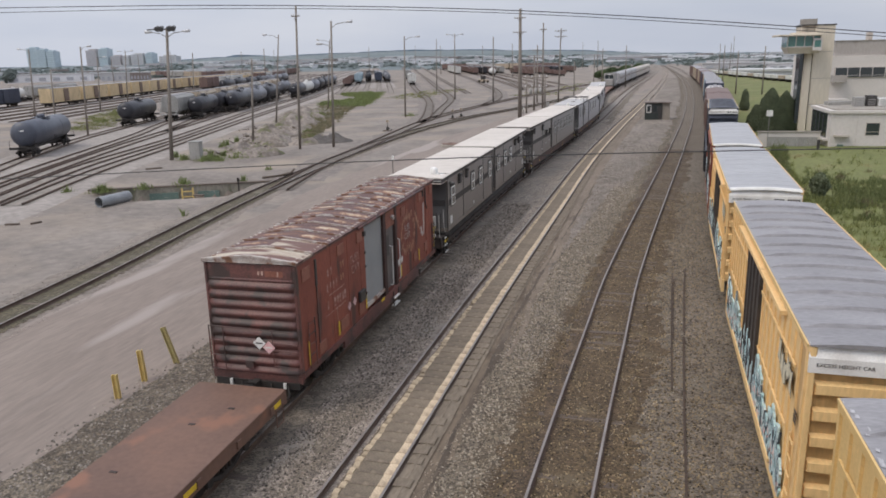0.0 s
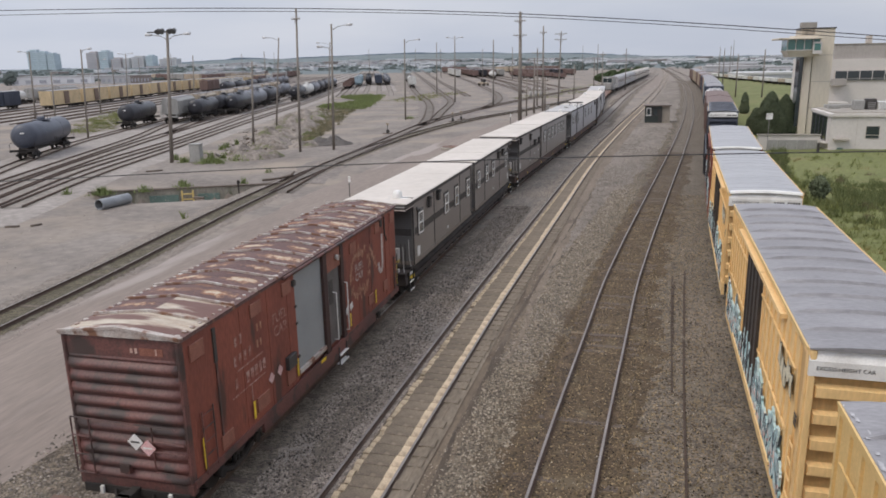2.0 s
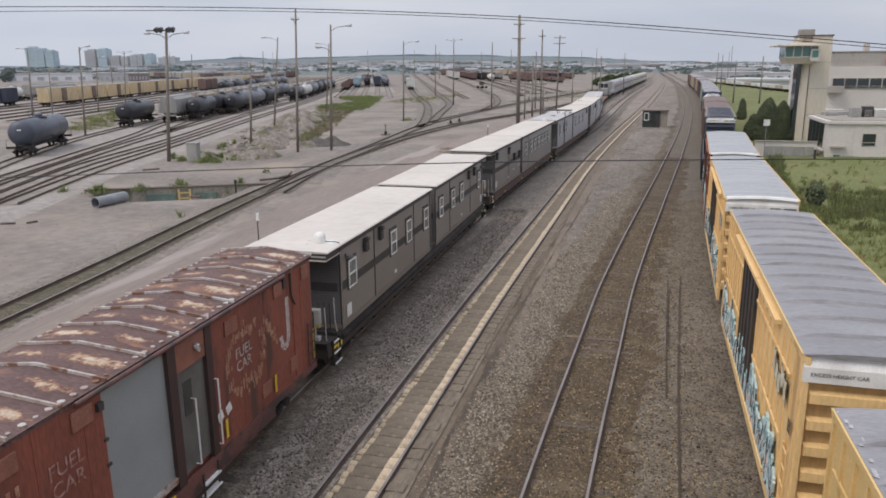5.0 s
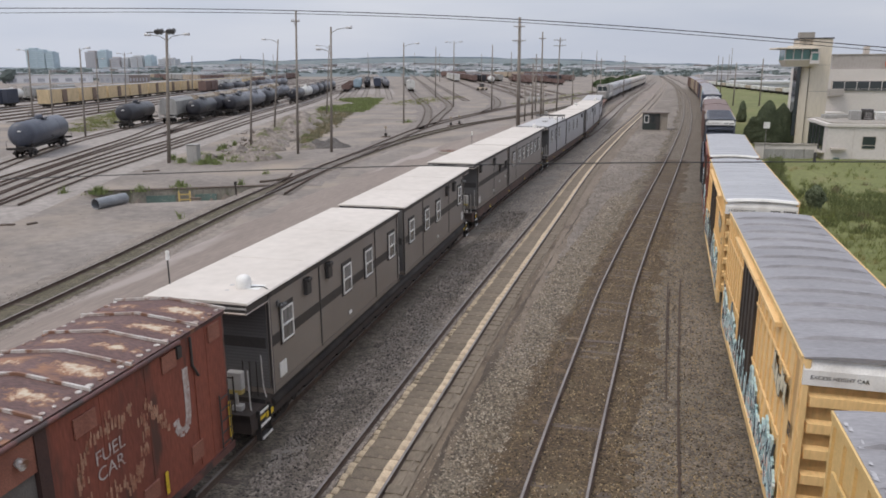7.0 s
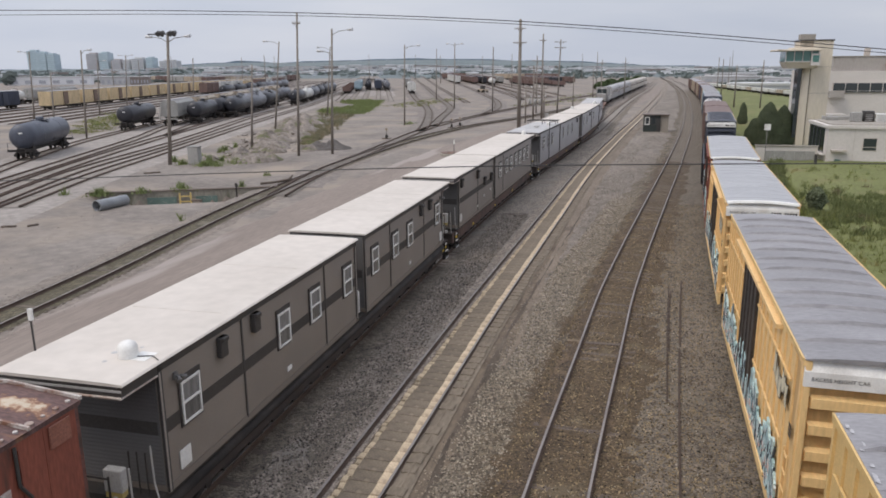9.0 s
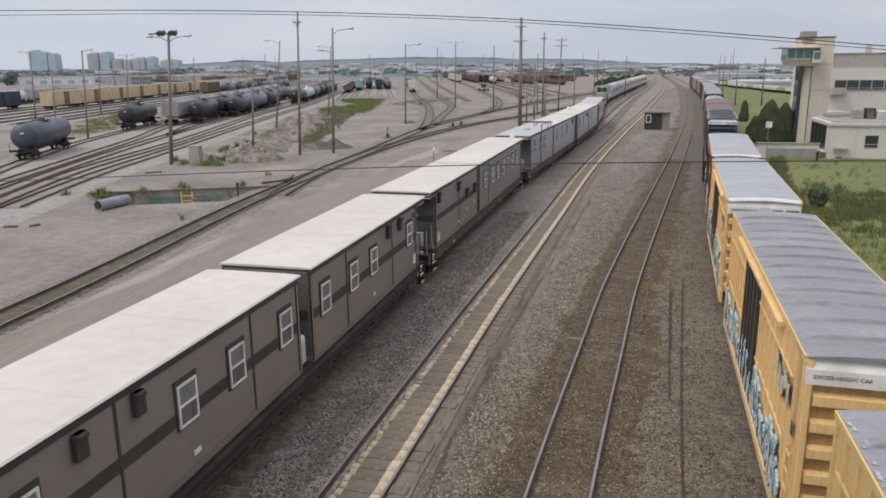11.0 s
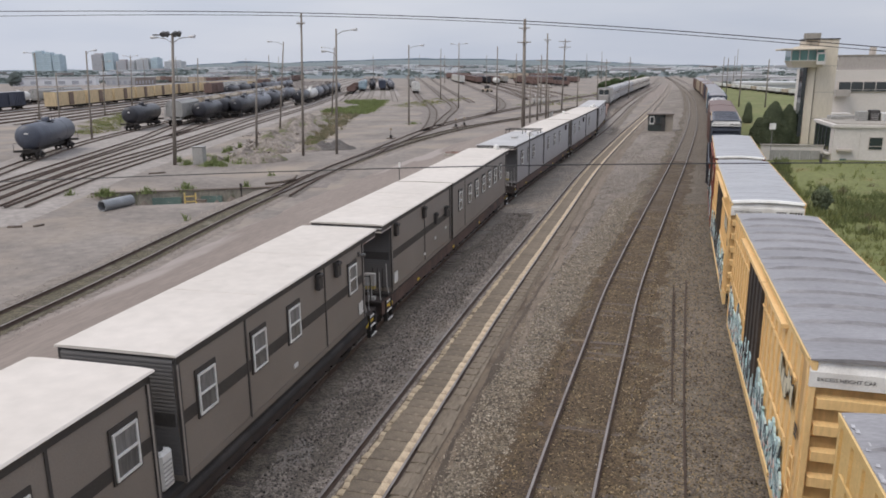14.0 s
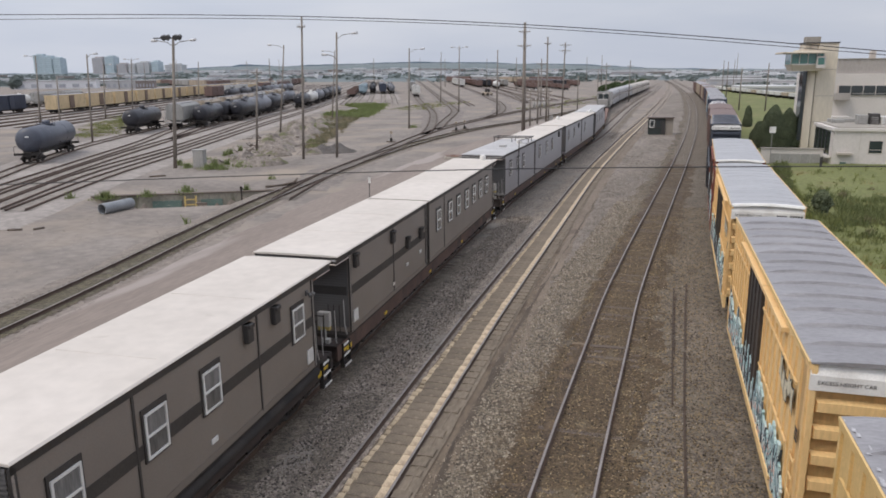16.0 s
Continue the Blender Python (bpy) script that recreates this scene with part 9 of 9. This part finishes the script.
    for k in range(3700):
        y = rng.choice((rng.uniform(620, 1100), rng.uniform(800, 1700), rng.uniform(1100, 1900)))
        a = rng.uniform(-48, 22)
        if k > 3200:
            y, a = rng.uniform(480, 760), rng.uniform(-48, -31)
        if k > 3450:
            y, a = rng.uniform(390, 720), rng.uniform(5.5, 18)
        x = y * math.tan(radians(a))
        if abs(x - 15) < 18 and y < 700 or (y < 900 and -29 < a < -6 and rng.random() < 0.9):
            continue
        h = rng.uniform(1.2, 3.4) * (0.7 + y / 3000)
        low = land(x, y)
        for _ in range(18):
            c = Vector((x + rng.gauss(0, h * 0.75), y + rng.gauss(0, h * 0.5), low + h * rng.random() ** 0.9 * 0.8))
            s = h * rng.uniform(0.2, 0.42)
            n = Vector((rng.uniform(-1, 1), rng.uniform(-1, 1), rng.uniform(0, 1))).normalized()
            p = n.orthogonal().normalized() * s
            q = n.cross(p)
            b = len(verts)
            verts += [tuple(c - p), tuple(c + q), tuple(c + p), tuple(c - q), tuple(c + n * s * 0.7)]
            faces += [(b, b + 1, b + 4), (b + 1, b + 2, b + 4), (b + 2, b + 3, b + 4), (b + 3, b, b + 4)]
    tagged(scatter_mesh("far_woods", verts, faces, M_FARLEAF), "distant belts of green trees, greyed by haze in their colour", "trees", kind="stuff")
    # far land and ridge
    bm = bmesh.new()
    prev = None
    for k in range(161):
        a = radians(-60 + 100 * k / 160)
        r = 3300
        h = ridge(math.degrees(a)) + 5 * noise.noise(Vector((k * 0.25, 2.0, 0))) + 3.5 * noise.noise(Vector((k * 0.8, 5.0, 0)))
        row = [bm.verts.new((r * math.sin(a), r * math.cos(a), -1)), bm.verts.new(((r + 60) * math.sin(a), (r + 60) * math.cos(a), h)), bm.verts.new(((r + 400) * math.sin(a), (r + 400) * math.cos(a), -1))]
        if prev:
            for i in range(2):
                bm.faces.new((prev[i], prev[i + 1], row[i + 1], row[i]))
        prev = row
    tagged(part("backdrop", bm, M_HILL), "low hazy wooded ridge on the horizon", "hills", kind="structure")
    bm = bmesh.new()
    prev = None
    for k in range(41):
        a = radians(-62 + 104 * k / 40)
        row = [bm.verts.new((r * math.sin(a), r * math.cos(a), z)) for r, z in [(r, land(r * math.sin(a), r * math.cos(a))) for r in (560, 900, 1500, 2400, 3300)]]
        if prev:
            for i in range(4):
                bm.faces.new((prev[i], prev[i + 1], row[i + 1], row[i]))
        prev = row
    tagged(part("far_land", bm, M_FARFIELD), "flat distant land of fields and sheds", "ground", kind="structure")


# ---------------------------------------------------------------- locomotive and coaches further back in the train
def locomotive():
    car = thing("locomotive", "grey diesel locomotive with dark windscreen, hauled in the moving train", "locomotive", "moving train")
    bm = bmesh.new()
    box(bm, -1.5, 1.5, -8.6, -5.6, 1.3, 4.75)
    bmesh.ops.bevel(bm, geom=bm.edges[:], offset=0.12, segments=2, affect="EDGES")
    cab = part("cab", bm, M_HOPGREY, car)
    for x0, x1 in ((-1.15, -0.06), (0.06, 1.15)):
        part_box("windscreen", (x0, x1, -8.63, -8.6, 3.15, 4.3), M_GLASS, cab)
    part_box("nose", (-1.1, 1.1, -9.8, -8.6, 1.3, 3.2), M_HOPGREY, car, bevel=0.15)
    part_box("engine_hood", (-0.95, 0.95, -5.6, 8.6, 1.4, 4.4), M_HOPGREY, car, bevel=0.08)
    for y in (3.0, 5.0, 7.0):
        part_box("radiator_fan", (-0.7, 0.7, y - 0.7, y + 0.7, 4.4, 4.55), M_SIDETRIM, car)
    part_box("walkway", (-1.5, 1.5, -10.0, 10.0, 1.15, 1.3), M_SIDETRIM, car)
    part_box("fuel_tank", (-1.3, 1.3, -2.5, 2.5, 0.4, 1.15), M_BLACK, car)
    bm = bmesh.new()
    for s in (-1, 1):
        for y in np.arange(-5, 9.5, 1.6):
            rod(bm, (s * 1.45, y, 1.3), (s * 1.45, y, 2.3), 0.03, seg=5)
        rod(bm, (s * 1.45, -5, 2.3), (s * 1.45, 9.4, 2.3), 0.03, seg=5)
    part("handrail", bm, M_WPAINT, car)
    part_box("headlamp", (-0.25, 0.25, -8.68, -8.6, 4.3, 4.5), M_WPAINT, cab)
    trucks(car, (-6.3, 6.3))
    return car


M_COACH = paint("silver_coach", (0.4, 0.39, 0.39))
M_COACHCREAM = paint("cream_coach", (0.52, 0.47, 0.41))


def coach(mat, label, L=12.6):
    car = thing("passenger_coach", label, "rail car", "moving train")
    bm = bmesh.new()
    prof = [(-1.5, 1.05), (1.5, 1.05), (1.5, 3.7), (1.2, 4.2), (0.5, 4.45), (-0.5, 4.45), (-1.2, 4.2), (-1.5, 3.7)]
    extrude_y(bm, prof, -L, L)
    part("body", bm, mat, car)
    for k in range(9):
        y = -L + 1.8 + k * (2 * L - 3.6) / 8
        for s in (-1, 1):
            part_box("window", (s * 1.5 - 0.02, s * 1.5 + 0.02, y - 0.6, y + 0.6, 2.4, 3.2), M_GLASS, car)
    part_box("underframe", (-1.2, 1.2, -L + 3, L - 3, 0.5, 1.05), M_BLACK, car)
    trucks(car, (-L + 2.4, L - 2.4))
    return car


# ---------------------------------------------------------------- the moving train, places at the clip's start
TRAIN = []
TRAIN.append((deck_flatcar(), 8.46))
TRAIN.append((fuel_boxcar(), 26.2))
TRAIN.append(camp_car(47.15, [
    dict(roof=(34.3, 46.75), wall=(35.45, 46.62), windows=(36.48, 41.0, 43.1, 45.75), seams=(38.8, 43.9), hoods=((37.8, 3.8), (39.4, 3.85)), vents=((41.2, 1.86),), hatches=((36.1, 1.95),)),
    dict(roof=(47.45, 60.0), wall=(47.5, 58.7), windows=(48.55, 51.0, 53.05, 57.6), seams=(50.4, 55.3), hoods=((54.75, 3.85), (56.2, 3.85)), vents=((53.0, 1.87),), hatches=((58.3, 1.92),)),
], domes=((0, 0.78, 35.55),), rods=((0, 35.4),), corner=((0, 36.0), (1, 58.25)), marks=False, label="grey-brown twin accommodation cabins with white roofs on a flatcar"))
cooler = part_box("cooling_unit", (0.72, 1.3, 46.97 - 47.15, 47.4 - 47.15, 1.42, 2.3), M_WPAINT, TRAIN[-1][0], "white cooling unit in the gap between cabins", bevel=0.06)
for z0, r0, m0 in ((2.3, 0.17, M_SIDETRIM), (2.31, 0.05, M_GALV2)):
    bm = bmesh.new()
    rod(bm, (1.02, 47.18 - 47.15, z0), (1.02, 47.18 - 47.15, z0 + 0.012), r0, seg=16)
    part("fan_grille", bm, m0, cooler)
for k in range(6):
    part_box("louvre", (1.3, 1.312, 47.03 - 47.15, 47.34 - 47.15, 1.55 + 0.1 * k, 1.58 + 0.1 * k), M_GALV2, cooler)
TRAIN.append(camp_car(73.25, [
    dict(roof=(60.5, 70.85), wall=(61.6, 70.75), windows=(), seams=(66.2,), hoods=((62.1, 3.85), (66.0, 3.8), (67.9, 3.15), (69.8, 3.15)), vents=((66.1, 1.85), (67.9, 2.2), (69.8, 2.3)), hatches=((62.05, 1.95),)),
    dict(roof=(71.1, 87.3), wall=(71.2, 86.3), windows=(72.9, 75.1, 76.9, 78.8, 80.6, 82.4, 84.2), seams=(74.0,), hoods=(), band=False),
], domes=((1, 0.75, 86.6),), rods=((1, 71.3),), label="grey-brown accommodation cabins with a row of white windows"))
TRAIN.append(camp_car(101.9, [
    dict(roof=(88.1, 100.3), wall=(89.2, 100.25), windows=(91.0, 93.6, 95.6), mat=M_MEMBRANE_GREY, siding=M_SIDING2, band=False),
    dict(roof=(100.4, 115.7), wall=(100.45, 115.0), windows=(102.6, 106.0, 109.0), hoods=((112.6, 3.8),), mat=M_MEMBRANE, siding=M_SIDING2, band=False),
], domes=((0, 0.95, 96.4),), label="pale grey accommodation cabins with silver roofs and a pipe rack"))
roof_rack(TRAIN[-1][0], 97.6 - 101.9)
TRAIN.append(camp_car(128.95, [
    dict(roof=(116.5, 129.0), wall=(116.8, 128.95), windows=(119.0, 123.0), siding=M_SIDING2, band=False),
    dict(roof=(129.05, 141.4), wall=(129.1, 140.8), windows=(132.0,), hoods=((126.0, 3.7),), siding=M_SIDING2, band=False),
], domes=((1, 0.8, 139.6), (0, -0.9, 126.0)), label="pale grey accommodation cabins with white roofs on a long flatcar"))

TRAIN.append(camp_car(152.6, [
    dict(roof=(142.3, 163.0), wall=(143.2, 162.8), windows=(146.5, 151.0, 156.0), hoods=((160.0, 3.8),), mat=M_MEMBRANE_GREY, siding=M_SIDING2, band=False),
], domes=((0, 0.8, 143.4),), label="long pale grey cabin with a silver roof on a flatcar"))
for y in (173.0, 191.2, 209.3):
    TRAIN.append((deck_flatcar(), y - 0.6))
TRAIN.append((locomotive(), 227.6))
for k in range(3):
    TRAIN.append((coach(M_COACH, "silver-grey coach with dark windows in the moving train"), 252.0 + 26.2 * k))
for k in range(4):
    TRAIN.append((coach(M_COACHCREAM, "pale cream coach with dark windows in the moving train"), 330.6 + 26.2 * k))

# ---------------------------------------------------------------- parked yellow boxcars
def park(car, path, y, half=6.0):
    car.matrix_basis = on_track(path, y, 0.0, half)
    return car


park(yellow_boxcar(L=6.9, mat=M_YCAR2, graffiti=False, flakes=True, label="pale yellow boxcar with grey roof, parked"), PATH_RIGHT, 4.85)
park(yellow_boxcar(L=7.08), PATH_RIGHT, 21.1)
park(yellow_boxcar(L=6.8, roof=M_PALEROOF, ribs=0.3, cap=0.22, post=0.03, label="yellow excess-height boxcar with pale roof, dark door and white header, parked"), PATH_RIGHT, 37.55)
park(yellow_boxcar(L=7.2, mat=M_RED, roof=M_PALEROOF, ribs=0.3, cap=0.22, label="brown-red boxcar with pale grey roof and white header, parked"), PATH_RIGHT, 53.0)

park(gondola(M_TANKBLACK, "low dark gondola between parked boxcars"), PATH_RIGHT, 68.2)
park(yellow_boxcar(L=7.4, mat=M_TANKBLUE, roof=M_TANKBLUE, label="parked dark blue boxcar with dark roof and white header", graffiti=False), PATH_RIGHT, 84.0)
park_row(far_boxcar(M_BOXBROWN, "brown-red boxcar in the parked row", roof=M_BOXBROWN, L=7.6), PATH_RIGHT, [100.0, 116.0, 232.0, 264.0])
park_row(hopper_car(M_BOXWHITE, "off-white covered hopper in the parked row"), PATH_RIGHT, [133.0])
park_row(far_boxcar(M_BOXNAVY, "dark blue boxcar in the parked row", L=7.6), PATH_RIGHT, [150.0, 216.0])
park_row(far_boxcar(M_HOPBLUE, "pale blue boxcar in the parked row", L=7.6), PATH_RIGHT, [166.5])
park_row(far_boxcar(M_HOPTAN, "tan boxcar in the parked row", L=7.6), PATH_RIGHT, [183.0, 248.0, 280.0, 296.0])
park_row(far_boxcar(M_BOXBROWN, "weathered brown boxcar in the parked row", L=7.6), PATH_RIGHT, [199.5, 312.0, 328.0])
yard_track(PATH_THROUGH, 104, 480)
plank_infill()
yard_tracks()
parked_cars()
grass_field()
weeds()
ballast_stones()
poles()
pole_structure()
wires()
culvert_pipe()
ditch_wall()
cabinet()
rubble_heaps()
rubble_slabs()
road_fixtures()
bollards()
old_rails()
yard_hut()
control_tower()
office()
shrub("dense grey-green cedar beside the concrete wall", 17.0, 104.0, 2.4, 5.5, 22000, 0.1, cone=0.62, seed=3, name="cedar")
shrub("dense grey-green cedar beside the tower", 18.8, 104.6, 1.9, 5.1, 15000, 0.1, cone=0.6, seed=4, name="cedar")
shrub("dark green cedar in a clipped group", 15.4, 104.8, 1.3, 3.4, 7000, 0.1, cone=0.5, seed=5, name="cedar")
shrub("small brownish green tree in the grass field", 18.7, 141.0, 0.85, 3.7, 3000, 0.15, cone=0.45, seed=6)
shrub("round dark bush in the grass", 12.95, 57.0, 0.6, 1.7, 1300, 0.14, M_LEAF, seed=7)
shrub("rounded green tree beside the far workshops", -415.0, 434.0, 5.0, 9.0, 3500, 0.9, M_FARLEAF, seed=17, name="tree")
for k in range(9):
    shrub("scrubby green thicket beside the far tracks", -13.0 + 1.9 * k + 1.5 * math.sin(k * 2.3), 332.0 + 15 * k, 4.0, 3.6 + 0.8 * math.sin(k * 1.7), 700, 0.5, M_LEAF2, seed=40 + k, group="thickets")
shrub("low dark bush in the grass", 10.6, 43.0, 0.8, 1.0, 1400, 0.1, M_LEAF2, seed=8)
distance()


# ---------------------------------------------------------------- movement, last
TRAVEL = [(0.0, 0.0), (0.5, 1.49), (1.0, 2.96), (1.5, 4.36), (2.0, 5.74), (2.5, 7.09), (3.0, 8.38), (3.5, 9.72), (4.0, 11.0), (4.5, 12.28), (5.0, 13.54), (5.5, 14.79), (6.0, 16.03),
          (6.5, 17.27), (7.0, 18.52), (7.5, 19.77), (8.0, 20.97), (8.5, 22.16), (9.0, 23.37), (9.5, 24.57), (10.0, 25.77), (10.5, 26.97), (11.0, 28.17), (11.5, 29.35), (12.0, 30.51),
          (12.5, 31.67), (13.0, 32.8), (13.5, 33.92), (14.0, 35.04), (14.5, 36.13), (15.0, 37.24), (15.5, 38.31), (16.0, 39.34)]


def slack(y):
    """Couplings stretch a little towards the tail of the train."""
    return min(1.5, 0.0017 * max(0.0, y - 28) ** 2)


def motions():
    for car, y in TRAIN:
        walk(car, [(t, on_track(PATH_TRAIN, y - s + slack(y - s))) for t, s in TRAVEL])
    ts, ss = [t for t, s in TRAVEL], [s for t, s in TRAVEL]
    times = [round(i / 6, 4) for i in range(97)]
    turns = [(t, -math.degrees(float(np.interp(t, ts, ss)) / 0.42)) for t in times]
    turns[-1] = (16.0, turns[-1][1])
    for w, d in SPINNING:
        walk(w, [(t, pose(0, d, 0.42, -a, 0, 0)) for t, a in turns])


motions()
